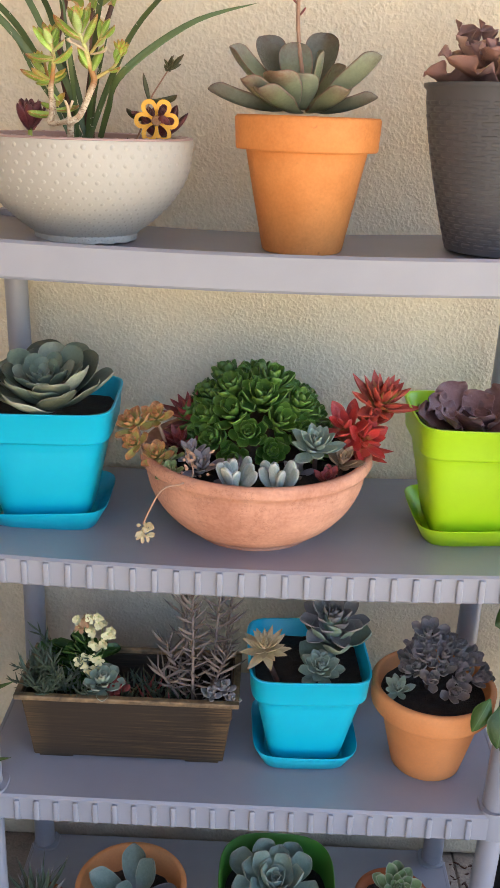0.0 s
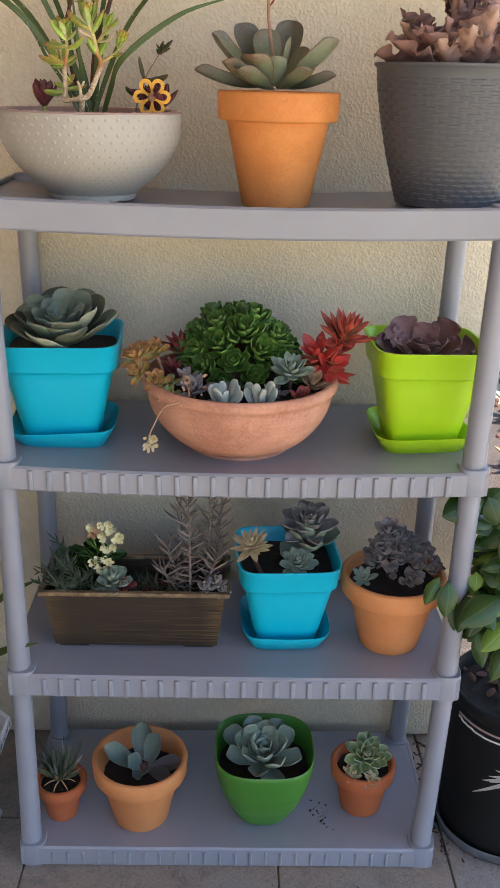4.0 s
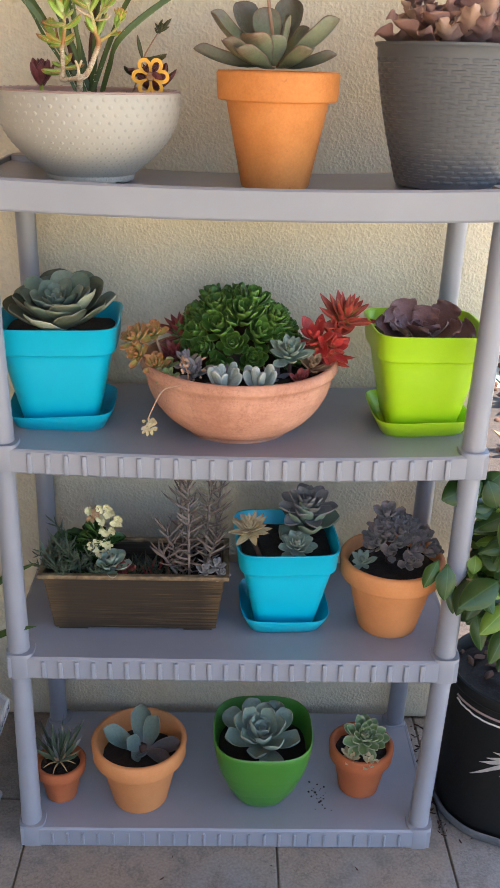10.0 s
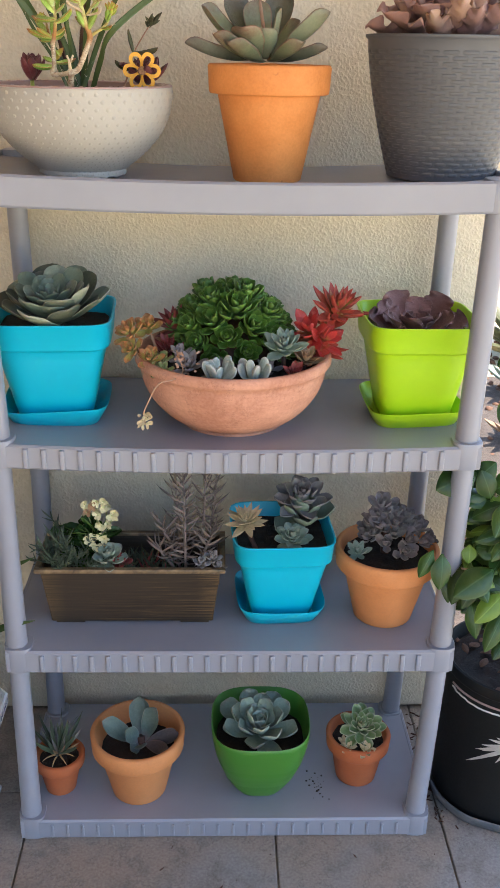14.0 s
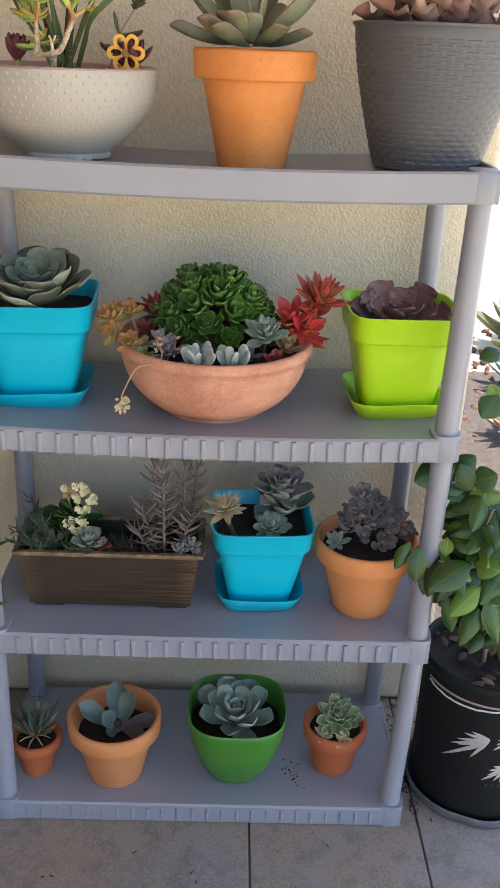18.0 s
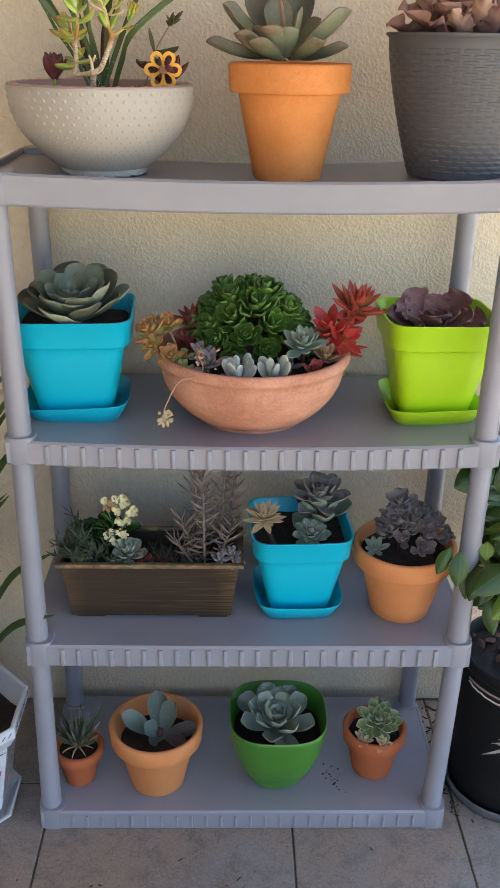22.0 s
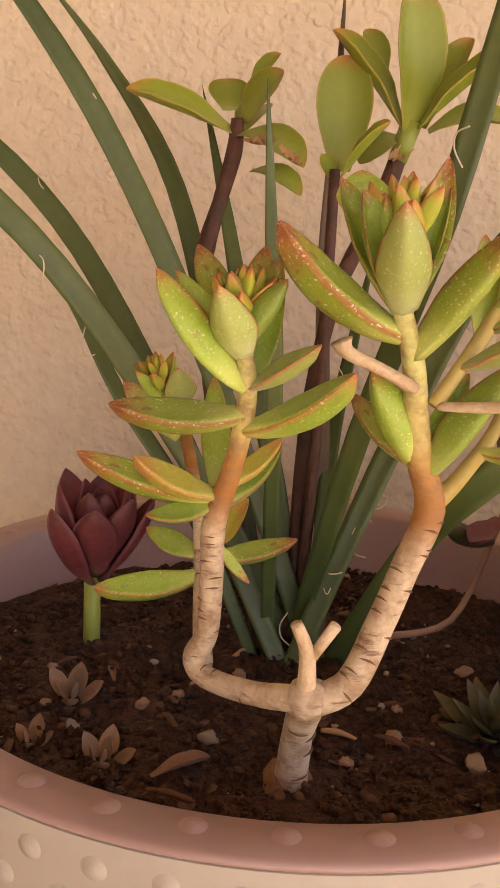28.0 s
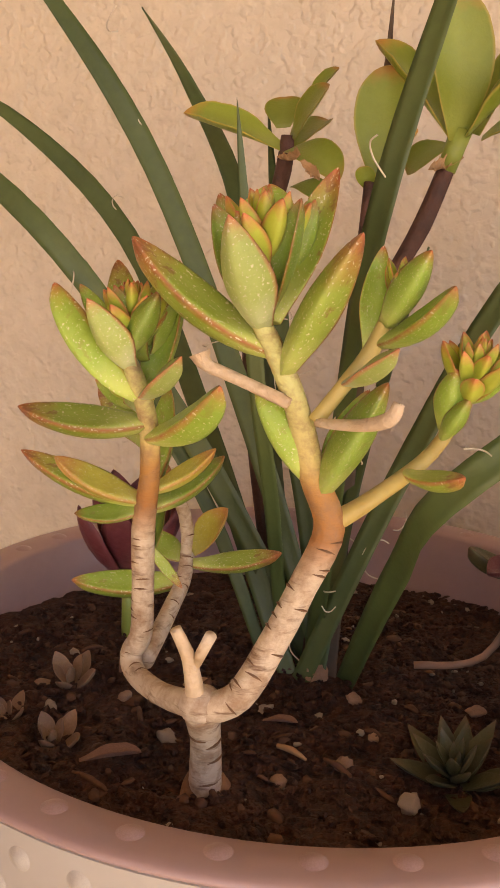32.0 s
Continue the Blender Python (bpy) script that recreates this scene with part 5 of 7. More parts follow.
back_leaf((-0.2994, 0.236, 1.7393), (-0.3438, 0.232, 1.7545), 0.0149)
back_leaf((-0.3013, 0.242, 1.748), (-0.3036, 0.25, 1.7621), 0.0148)
back_leaf((-0.295, 0.236, 1.7431), (-0.2801, 0.235, 1.7644), 0.0184)
back_leaf((-0.2933, 0.25, 1.7593), (-0.2817, 0.255, 1.7743), 0.0073)
back_leaf((-0.2965, 0.234, 1.7377), (-0.2671, 0.215, 1.7274), 0.0165)
back_leaf((-0.2903, 0.224, 1.7227), (-0.268, 0.212, 1.7154), 0.011)
back_leaf((-0.2965, 0.24, 1.7397), (-0.2881, 0.265, 1.7548), 0.013)
back_leaf((-0.2253, 0.236, 1.7421), (-0.2306, 0.224, 1.7967), 0.0231)
back_leaf((-0.2283, 0.236, 1.7435), (-0.2596, 0.23, 1.7799), 0.0163)
back_leaf((-0.2541, 0.226, 1.7241), (-0.2542, 0.23, 1.7701), 0.02)
back_leaf((-0.254, 0.222, 1.7216), (-0.2374, 0.208, 1.7429), 0.0113)
back_leaf((-0.2203, 0.244, 1.7448), (-0.2015, 0.25, 1.7828), 0.0133)
back_leaf((-0.2228, 0.236, 1.7438), (-0.1906, 0.222, 1.774), 0.0132)
back_leaf((-0.2174, 0.242, 1.743), (-0.1776, 0.24, 1.7501), 0.0162)
back_leaf((-0.2293, 0.242, 1.7406), (-0.2477, 0.236, 1.7297), 0.0156)
back_leaf((-0.2582, 0.224, 1.7215), (-0.2615, 0.222, 1.7311), 0.0077)
back_leaf((-0.2365, 0.255, 1.7669), (-0.2443, 0.262, 1.7869), 0.0105)
part("stem", tube(((-0.275, 0.19, 1.53), (-0.300, 0.215, 1.62), (-0.3085, 0.228, 1.677), (-0.3085, 0.233, 1.691), (-0.304, 0.236, 1.709), (-0.2985, 0.236, 1.730), (-0.2975, 0.237, 1.744)), (0.0040, 0.0038, 0.0036, 0.0042, 0.0032, 0.0036, 0.0028), 12), M_STEM_DK, tall, "dark knobbly bare stem")
part("stem", tube(((-0.264, 0.19, 1.53), (-0.262, 0.21, 1.62), (-0.252, 0.228, 1.675), (-0.2375, 0.233, 1.708), (-0.2295, 0.237, 1.732)), (0.0030, 0.0031, 0.0032, 0.0040, 0.0036), 12), M_STEM_DK, tall, "dark knobbly bare stem")
part("stem", tube(((-0.2300, 0.237, 1.730), (-0.2250, 0.238, 1.746)), (0.0040, 0.0046), 12), M_BACKL, tall)
part("stem", tube(((-0.262, 0.19, 1.52), (-0.258, 0.2, 1.62), (-0.2565, 0.218, 1.724)), (0.0026, 0.0024, 0.0022), 12), M_STEM_DK, tall)

for b, t, w in (((-0.293, 0.214, 1.734), (-0.279, 0.200, 1.731), 0.007), ((-0.279, 0.200, 1.731), (-0.270, 0.196, 1.722), 0.005), ((-0.224, 0.238, 1.736), (-0.236, 0.226, 1.728), 0.006)):
    put_leaf(tall, LF_CRISP, M_DRY, b, t, w, (0.2, -0.7, 0.6), "withered curled orange brown leaf", me_width=0.42)

# yucca
yucca = thing("yucca", pose(0, 0, 0), "dark green yucca with arching strap leaves and fibres", "plant")
YB = Vector((-0.262, 0.185, 1.515))
YL = (((-0.343, 0.205, 1.727), (-0.430, 0.200, 1.835), 0.0085), ((-0.325, 0.255, 1.715), (-0.399, 0.300, 1.814), 0.0085), ((-0.372, 0.235, 1.700), (-0.500, 0.250, 1.780), 0.0085), ((-0.370, 0.175, 1.694), (-0.500, 0.190, 1.755), 0.009),
      ((-0.336, 0.190, 1.631), (-0.374, 0.200, 1.690), 0.0055), ((-0.258, 0.23, 1.68), (-0.256, 0.24, 1.803), 0.0055), ((-0.228, 0.112, 1.705), (-0.190, 0.135, 1.860), 0.0078), ((-0.190, 0.200, 1.697), (-0.072, 0.23, 1.801), 0.009),
      ((-0.195, 0.116, 1.636), (-0.015, 0.165, 1.733), 0.0095), ((-0.276, 0.15, 1.65), (-0.283, 0.14, 1.745), 0.0055), ((-0.25, 0.21, 1.62), (-0.235, 0.24, 1.70), 0.006), ((-0.285, 0.21, 1.64), (-0.315, 0.26, 1.76), 0.007))
for k, (mid, tip, w) in enumerate(YL):
    m, t = Vector(mid), Vector(tip)
    b = YB + Vector((0.012 * math.cos(k * 2.4), 0.012 * math.sin(k * 2.4), 0))
    q = b.lerp(m, 0.5) + Vector((0, 0, 0.012))
    part("leaf", ribbon((b, q, m, m.lerp(t, 0.5) + Vector((0, 0, 0.10 * abs(t.x - m.x))), t), w * 1.12, 0.30, 0.6 * math.sin(k * 1.7), up=(0.0, -0.75, 0.55)), M_YUCCA_DRY if k == 5 else M_YUCCA, yucca, "dry brown leaf" if k == 5 else "")
rf = random.Random(11)
for k in range(34):
    mid, tip, w = YL[rf.randrange(len(YL))]
    p = Vector(mid).lerp(YB, rf.uniform(-0.3, 0.75))
    r, a0 = rf.uniform(0.003, 0.009), rf.uniform(0, 6.3)
    ax = Matrix.Rotation(rf.uniform(0, 6.3), 3, Vector((rf.uniform(-1, 1), rf.uniform(-1, 1), 0.6)).normalized())
    pts = [p + ax @ Vector((r * (math.cos(a0 + t * 0.7) - math.cos(a0)), r * 0.8 * (math.sin(a0 + t * 0.7) - math.sin(a0)), r * 0.15 * t)) for t in range(rf.randint(4, 7))]
    part("fibre", tube(pts, 0.00028, 5), M_FIBRE, yucca, "thin pale curled fibre")

# dark red rosettes, small rosettes
for c, ax, n, s, lab in (((-0.347, 0.190, 1.549), (0.12, -0.10, 1), 17, 0.047, "dark maroon rosette closed like a bud"), ((-0.150, 0.185, 1.545), (0.0, -0.25, 1), 22, 0.052, "dark purple rosette behind a yellow flower")):
    pl = thing("dark_rosette", pose(*c), lab, "plant")
    rosette(pl, LF_POINT, M_PURPLE if n > 18 else M_BUD, (0, 0, 0.006), ax, n, s, 0.55, 28 if n > 18 else 52, 88, rise=0.30)
    part("stem", tube(((0, 0, -0.03), (0, 0, 0.008)), (0.0036, 0.0034), 10), M_BACKL, pl)
pl = thing("small_agave", pose(-0.194, 0.124, 1.526), "small dull green spiky rosette in the soil", "plant")
rosette(pl, LF_LANCE, M_AGAVE, (0, 0, 0.003), (-0.1, -0.25, 1), 22, 0.027, 0.40, 8, 75, rise=0.3)
for c, n, s in (((-0.342, 0.133, 1.527), 9, 0.016), ((-0.323, 0.091, 1.528), 8, 0.015), ((-0.348, 0.10, 1.528), 7, 0.012)):
    pl = thing("rosette_seedling", pose(*c), "tiny tan succulent seedling in the soil", "plant", "seedlings in the bowl")
    rosette(pl, LF_POINT, M_TAN, (0, 0, 0.002), (0, -0.3, 1), n, s, 0.6, 25, 75, rise=0.2)

# thin dark leafy sprig
sp = thing("leafy_sprig", pose(0, 0, 0), "thin trailing sprig with narrow speckled leaves", "plant")
part("stem", tube(((-0.222, 0.20, 1.533), (-0.195, 0.205, 1.540), (-0.180, 0.21, 1.575), (-0.170, 0.215, 1.605), (-0.155, 0.22, 1.630), (-0.140, 0.22, 1.652)), (0.0016, 0.0015, 0.0014, 0.0013, 0.0012, 0.001), 8), M_PINKSTEM, sp)
for b, t, w in (((-0.172, 0.214, 1.600), (-0.182, 0.21, 1.640), 0.007), ((-0.170, 0.214, 1.602), (-0.128, 0.20, 1.608), 0.006), ((-0.180, 0.21, 1.575), (-0.205, 0.19, 1.588), 0.008), ((-0.178, 0.21, 1.585), (-0.196, 0.185, 1.580), 0.011)):
    put_leaf(sp, LF_ECH if w > 0.01 else LF_FAT, M_PURPLE if w > 0.01 else M_AGAVE, b, t, w, (0, -0.6, 1), me_width=0.5 if w > 0.01 else 0.4)
for k in range(16):
    b = Vector((-0.146 + 0.004 * rf.uniform(-1, 1), 0.22, 1.642 + 0.006 * rf.random()))
    t = b + Vector((rf.uniform(-0.012, 0.024), rf.uniform(-0.012, 0.012), rf.uniform(0.006, 0.022)))
    put_leaf(sp, LF_LOW, M_AGAVE, b, t, 0.004, (0, -0.6, 1))

# yellow wooden flower on a stick
fl = thing("wooden_flower_pick", pose(-0.154, 0.148, 1.574, 90, 0, 6), "yellow painted wooden flower pick with brown button", "ornament")
for k in range(6):
    a = k * math.pi / 3
    bm = bmesh.new()
    outer, inner = [], []
    for z in (-0.0016, 0.0016):
        o, i = [], []
        for s in range(20):
            u = 2 * math.pi * s / 20
            px, py = 0.0155 + 0.0135 * math.cos(u), 0.0098 * math.sin(u) * (1 + 0.25 * math.cos(u))
            qx, qy = 0.0148 + 0.0086 * math.cos(u), 0.0050 * math.sin(u) * (1 + 0.25 * math.cos(u))
            for lst, (x, y) in ((o, (px, py)), (i, (qx, qy))):
                lst.append(bm.verts.new((x * math.cos(a) - y * math.sin(a), x * math.sin(a) + y * math.cos(a), z)))
        outer.append(o), inner.append(i)
    for s in range(20):
        s2 = (s + 1) % 20
        bm.faces.new((outer[0][s], outer[0][s2], outer[1][s2], outer[1][s]))
        bm.faces.new((inner[0][s2], inner[0][s], inner[1][s], inner[1][s2]))
        bm.faces.new((outer[1][s], outer[1][s2], inner[1][s2], inner[1][s]))
        bm.faces.new((outer[0][s2], outer[0][s], inner[0][s], inner[0][s2]))
    bmesh.ops.recalc_face_normals(bm, faces=bm.faces)
    part("petal", bm, M_YELLOW, fl, smooth=False)
fl.scale = (1.10, 1.10, 1.10)
part("button", lathe([(0, -0.002), (0.0058, -0.002), (0.0066, 0.002), (0.0058, 0.0034), (0.0045, 0.0028), (0, 0.0028)], 24), M_COLLAR, fl, "brown wooden button")
part("stick", tube(((0.001, -0.008, -0.0025), (0.004, -0.03, -0.0022), (0.006, -0.058, -0.002)), 0.0011, 8), M_TWIG, fl)

# bark, perlite and crumbs on the soil of the bowl
M_DRYPINK = surface("dry_pink_tan_leaf", (0.17, 0.085, 0.05), (0.34, 0.19, 0.12), 90, 400, 0.8, 0.5)
rg = random.Random(21)
LUMP = bmesh.new()
bmesh.ops.create_icosphere(LUMP, subdivisions=1, radius=1.0)
LUMP_V = [v.co.copy() for v in LUMP.verts]
LUMP_F = [[v.index for v in fc.verts] for fc in LUMP.faces]
LUMP.free()
STONE = bmesh.new()
bmesh.ops.create_icosphere(STONE, subdivisions=3, radius=1.0)
STONE_V = [v.co.copy() for v in STONE.verts]
STONE_F = [[v.index for v in fc.verts] for fc in STONE.faces]
STONE.free()
for name, mat, num, lo, hi, flat, lab in (("perlite_grains", M_PERL, 120, 0.0005, 0.0020, 0.9, "pale perlite grains on the soil"), ("bark_crumbs", M_BARKCHIP, 1100, 0.0005, 0.0028, 0.35, "reddish bark crumbs on the soil"), ("soil_crumbs", M_SOIL_B, 9000, 0.0004, 0.0022, 0.8, "dark crumbly soil lumps")):
    verts, faces = [], []
    for k in range(num):
        r, a = 0.137 * math.sqrt(rg.random()), rg.uniform(0, 6.283)
        x, y = r * math.cos(a), r * math.sin(a)
        s = lo + (hi - lo) * rg.random() ** 2
        m = Matrix.LocRotScale((BOWL[0] + x, BOWL[1] + y, soil_z(x, y) + s * 0.25), Euler((rg.uniform(-0.6, 0.6), rg.uniform(-0.6, 0.6), rg.uniform(0, 6.3))), (s * rg.uniform(0.8, 1.9), s, s * flat * rg.uniform(0.6, 1.1)))
        n0 = len(verts)
        verts.extend(m @ (v * rg.uniform(0.75, 1.2)) for v in LUMP_V)
        faces.extend([n0 + i for i in fc] for fc in LUMP_F)
    me = bpy.data.meshes.new(name)
    me.from_pydata(verts, [], faces)
    tagged(put_mesh(name, me, mat), lab, "soil", kind="stuff")
for x, y, r in ((-0.259, 0.180, 0.0052), (-0.267, 0.146, 0.0026), (-0.238, 0.166, 0.0024), (-0.194, 0.176, 0.0026), (-0.291, 0.111, 0.0028), (-0.337, 0.110, 0.0022), (-0.205, 0.099, 0.0032), (-0.229, 0.115, 0.0030), (-0.316, 0.128, 0.0024), (-0.305, 0.140, 0.0022), (-0.283, 0.158, 0.0024), (-0.175, 0.120, 0.0026), (-0.246, 0.098, 0.0022), (-0.225, 0.140, 0.0020)):
    me = bpy.data.meshes.new("pebble")
    q0 = Vector((rg.uniform(0, 9), rg.uniform(0, 9), 0))
    me.from_pydata([v * (1 + 0.45 * noise.noise(v * 1.3 + q0) + 0.22 * noise.noise(v * 3.5 + q0)) for v in STONE_V], [], STONE_F)
    ob = put_mesh("pebble", me, M_PERL if rg.random() < 0.35 else M_PEBBLE)
    ob.matrix_world = Matrix.LocRotScale((x, y, soil_z(x - BOWL[0], y - BOWL[1]) + r * 0.45), Euler((0.2, 0.3, rg.uniform(0, 6))), (r * 1.25, r, r * 0.8))
    tagged(ob, "pale crumbly pebble lying on the soil", "pebble", "pebbles in the bowl")
for x, y, d, ln in ((-0.306, 0.078, 0.5, 0.022), (-0.262, 0.128, 0.1, 0.014), (-0.330, 0.150, 1.9, 0.012)):
    ob = put_mesh("dry_leaf", LF_BROAD, M_DRYPINK)
    ob.matrix_world = Matrix.Translation((x, y, soil_z(x - BOWL[0], y - BOWL[1]) + 0.0036)) @ Matrix.Rotation(d - 1.57, 4, "Z") @ Matrix.Rotation(0.12, 4, "X") @ Matrix.Diagonal((ln * 0.62, ln * 0.9, ln, 1))
    tagged(ob, "small curled dry tan leaf on the soil", "leaf", "dry leaves in the bowl")
for k in range(13):
    r, a = 0.12 * math.sqrt(rg.random()), rg.uniform(3.3, 6.1)
    x, y = r * math.cos(a), r * math.sin(a)
    ln = rg.uniform(0.006, 0.016)
    d = rg.uniform(0, 6.3)
    p = Vector((BOWL[0] + x, BOWL[1] + y, soil_z(x, y) + 0.001))
    ob = part("wood_chip", tube((p, p + Vector((ln * 0.5 * math.cos(d), ln * 0.5 * math.sin(d), 0.0012)), p + Vector((ln * math.cos(d), ln * math.sin(d), 0.0005))), (0.0009, 0.0012, 0.0005), 6), M_DRY if k % 4 == 0 else M_BARKCHIP)
    tagged(ob, "small wood chip lying on the soil", "wood chip", "wood chips in the bowl")

# --- terracotta pot: paddle leaved rosette with a flower stalk ---
pl = thing("paddle_rosette", pose(0.063, 0.188, 1.5735), "bronze green paddle leaved rosette with flower stalk", "plant")
PADDLE_AT = Vector((0.063, 0.188, 1.5735))
M_PADDLE_DK = leafy("dark_bronze_leaf", (0.072, 0.080, 0.058), (0.085, 0.060, 0.045), (0.13, 0.060, 0.045), (0.13, 0.15, 0.09), 0.34, 0.70, edge_at=0.90, vary=0.2)
M_PADDLE_RED = leafy("reddish_bronze_leaf", (0.150, 0.165, 0.100), (0.16, 0.085, 0.055), (0.20, 0.085, 0.055), (0.23, 0.26, 0.15), 0.38, 0.66, edge_at=0.90, vary=0.2)
M_PADDLE_PALE = leafy("pale_grey_green_leaf", (0.205, 0.222, 0.138), (0.19, 0.15, 0.10), (0.20, 0.10, 0.070), (0.27, 0.29, 0.17), 0.34, 0.78, edge_at=0.92, vary=0.15)


def paddle_leaf(base, tip, width, tone):
    b, t = Vector(base) - PADDLE_AT, Vector(tip) - PADDLE_AT
    b = b * 0.6 + Vector((0, 0, 0.008))
    d = (t - b).normalized()
    up = Vector((0, -0.5 if t.y > b.y - 0.03 else 0.25, 1)) - Vector((d.x, d.y, 0)) * 0.8
    put_leaf(pl, LF_OAR, {"d": M_PADDLE_DK, "r": M_PADDLE_RED, "p": M_PADDLE_PALE, "g": M_PADDLE}[tone], b, t, width, up, me_width=0.5)


paddle_leaf((0.0208, 0.175, 1.5972), (-0.0834, 0.14, 1.6129), 0.0276, "d")
paddle_leaf((0.0211, 0.19, 1.6045), (-0.0594, 0.185, 1.674), 0.0487, "g")
paddle_leaf((0.0352, 0.165, 1.5918), (-0.0355, 0.11, 1.6279), 0.0412, "r")
paddle_leaf((0.0283, 0.205, 1.6157), (-0.0113, 0.24, 1.6944), 0.0560, "d")
paddle_leaf((0.0313, 0.17, 1.601), (0.0120, 0.105, 1.640), 0.0540, "r")
paddle_leaf((0.0533, 0.18, 1.6018), (0.0842, 0.160, 1.6747), 0.0520, "p")
paddle_leaf((0.0661, 0.21, 1.625), (0.0884, 0.245, 1.7025), 0.052, "d")
paddle_leaf((0.067, 0.18, 1.6018), (0.1657, 0.15, 1.6664), 0.0554, "p")
paddle_leaf((0.0696, 0.17, 1.5945), (0.1588, 0.13, 1.6102), 0.0298, "d")
paddle_leaf((0.0625, 0.165, 1.5918), (0.1139, 0.1, 1.619), 0.0389, "g")
paddle_leaf((0.0448, 0.16, 1.59), (-0.0100, 0.09, 1.6162), 0.0440, "g")
paddle_leaf((0.0423, 0.205, 1.611), (0.0352, 0.225, 1.6882), 0.0515, "g")
paddle_leaf((0.0658, 0.195, 1.6064), (0.1176, 0.19, 1.6559), 0.0489, "g")
paddle_leaf((0.0211, 0.19, 1.6017), (-0.0318, 0.2, 1.6453), 0.0441, "g")
paddle_leaf((0.047, 0.17, 1.5973), (0.0517, 0.135, 1.6423), 0.0459, "p")
part("flower_stalk", tube(((0, 0.02, 0.02), (-0.018, 0.035, 0.12), (-0.022, 0.045, 0.20), (-0.030, 0.05, 0.26), (-0.022, 0.05, 0.33)), (0.0034, 0.0030, 0.0028, 0.0026, 0.002), 10), M_PINKSTEM, pl, "reddish flower stalk")
for k in range(11):
    z = 0.15 + 0.016 * k
    put_leaf(pl, LF_LOW, M_RED_DK, (-0.021, 0.042, z), (-0.021 + 0.012 * (-1) ** k, 0.036, z + 0.012), 0.008, (0, -0.5, 1))
part("stem", tube(((0, 0, -0.03), (0, 0, 0.012)), 0.011, 12), M_STEM_DK, pl)

# --- charcoal pot: ruffled mauve echeveria ---
pl = thing("ruffled_echeveria", pose(0.378, 0.190, TOP + 0.199), "dusty mauve ruffled echeveria on a thick stalk", "plant")
re_ = random.Random(41)
for k in range(84):
    u = k / 83
    a, e = k * 2.39996, radians(11 + 30 * min(1, u * 1.8) + re_.uniform(-6, 10)) if u < 0.55 else radians(re_.uniform(25, 75))
    ln = (0.150 if u < 0.3 else 0.115 if u < 0.55 else 0.075) * re_.uniform(0.78, 1.08)
    z0 = 0.010 + 0.035 * u if u < 0.55 else 0.040 + 0.105 * (u - 0.55) / 0.45
    d = Vector((math.cos(a) * math.cos(e), math.sin(a) * math.cos(e), math.sin(e)))
    b = Vector((0.008 * math.cos(a), 0.008 * math.sin(a), z0))
    put_leaf(pl, LF_CRISP if k % 4 else LF_RUFF, M_RUFF_PINK if (u < 0.3 and k % 2) else M_RUFF, b, b + d * ln, ln * re_.uniform(0.36, 0.52), Vector((0, 0, 1)) - Vector((d.x, d.y, 0)) * 0.8 + Vector((re_.uniform(-0.3, 0.3), re_.uniform(-0.3, 0.3), 0)), me_width=0.5)
part("stem", tube(((0, 0, -0.02), (0, 0, 0.10)), (0.012, 0.009), 12), M_PINKSTEM, pl)

# --- turquoise pot: big grey-green rosette ---
M_GREY_OLIVE = leafy("dark_olive_grey_leaf", (0.088, 0.100, 0.066), (0.13, 0.125, 0.080), (0.30, 0.28, 0.20), (0.13, 0.145, 0.10), 0.45, 0.86, edge_at=0.94, vary=0.30, mottle=0.35)
# paler leaf tone, set in turn with the olive one round each ring
M_GREY_PALE = leafy("lighter_grey_green_leaf", (0.215, 0.235, 0.165), (0.28, 0.275, 0.19), (0.36, 0.35, 0.26), (0.17, 0.205, 0.16), 0.6, 0.86, edge_at=0.94, vary=0.18, mottle=0.6)
pl = thing("large_rosette", pose(-0.334, 0.174, S2 + 0.181), "large grey green rosette echeveria with pale and dark cupped leaves", "plant")
rl_ = random.Random(23)
tilt_m = Matrix.Translation((0, 0.006, 0.010)) @ turn_to((-0.04, -0.28, 1))
for num, ln, el, up, off, wide, mats in ((9, 0.114, 24, 0.002, 0.1, 0.80, "odo"), (8, 0.104, 36, 0.010, 0.45, 0.80, "odog"), (8, 0.084, 36, 0.024, 0.05, 0.80, "dgo"), (7, 0.062, 42, 0.034, 0.62, 0.80, "gd"), (6, 0.043, 50, 0.042, 0.3, 0.80, "g"), (5, 0.029, 60, 0.048, 0.1, 0.80, "g"), (4, 0.018, 74, 0.052, 0.6, 0.8, "d")):
    for k in range(num):
        a = 2 * math.pi * (k + off) / num + rl_.uniform(-0.14, 0.14)
        q = ln * rl_.uniform(0.90, 1.08)
        ob = put_mesh("leaf", LF_CUPW, {"o": M_GREY_OLIVE, "d": M_GREY_PALE, "g": M_GREY_G}[mats[k % len(mats)]], pl)
        front = max(0.0, -math.cos(a))
        ob.matrix_local = tilt_m @ Matrix.Translation((0, 0, up)) @ Matrix.Rotation(a, 4, "Z") @ Matrix.Translation((0, 0.006, 0)) @ Matrix.Rotation(radians(el + rl_.uniform(-6, 6) + (12 * front if ln > 0.1 else 0)), 4, "X") @ Matrix.Rotation(rl_.uniform(-0.22, 0.22), 4, "Y") @ Matrix.Diagonal((q * wide, q, q, 1))
part("stem", tube(((0, 0.012, -0.03), (0, 0.012, 0.02)), 0.012, 12), M_STEM_DK, pl)

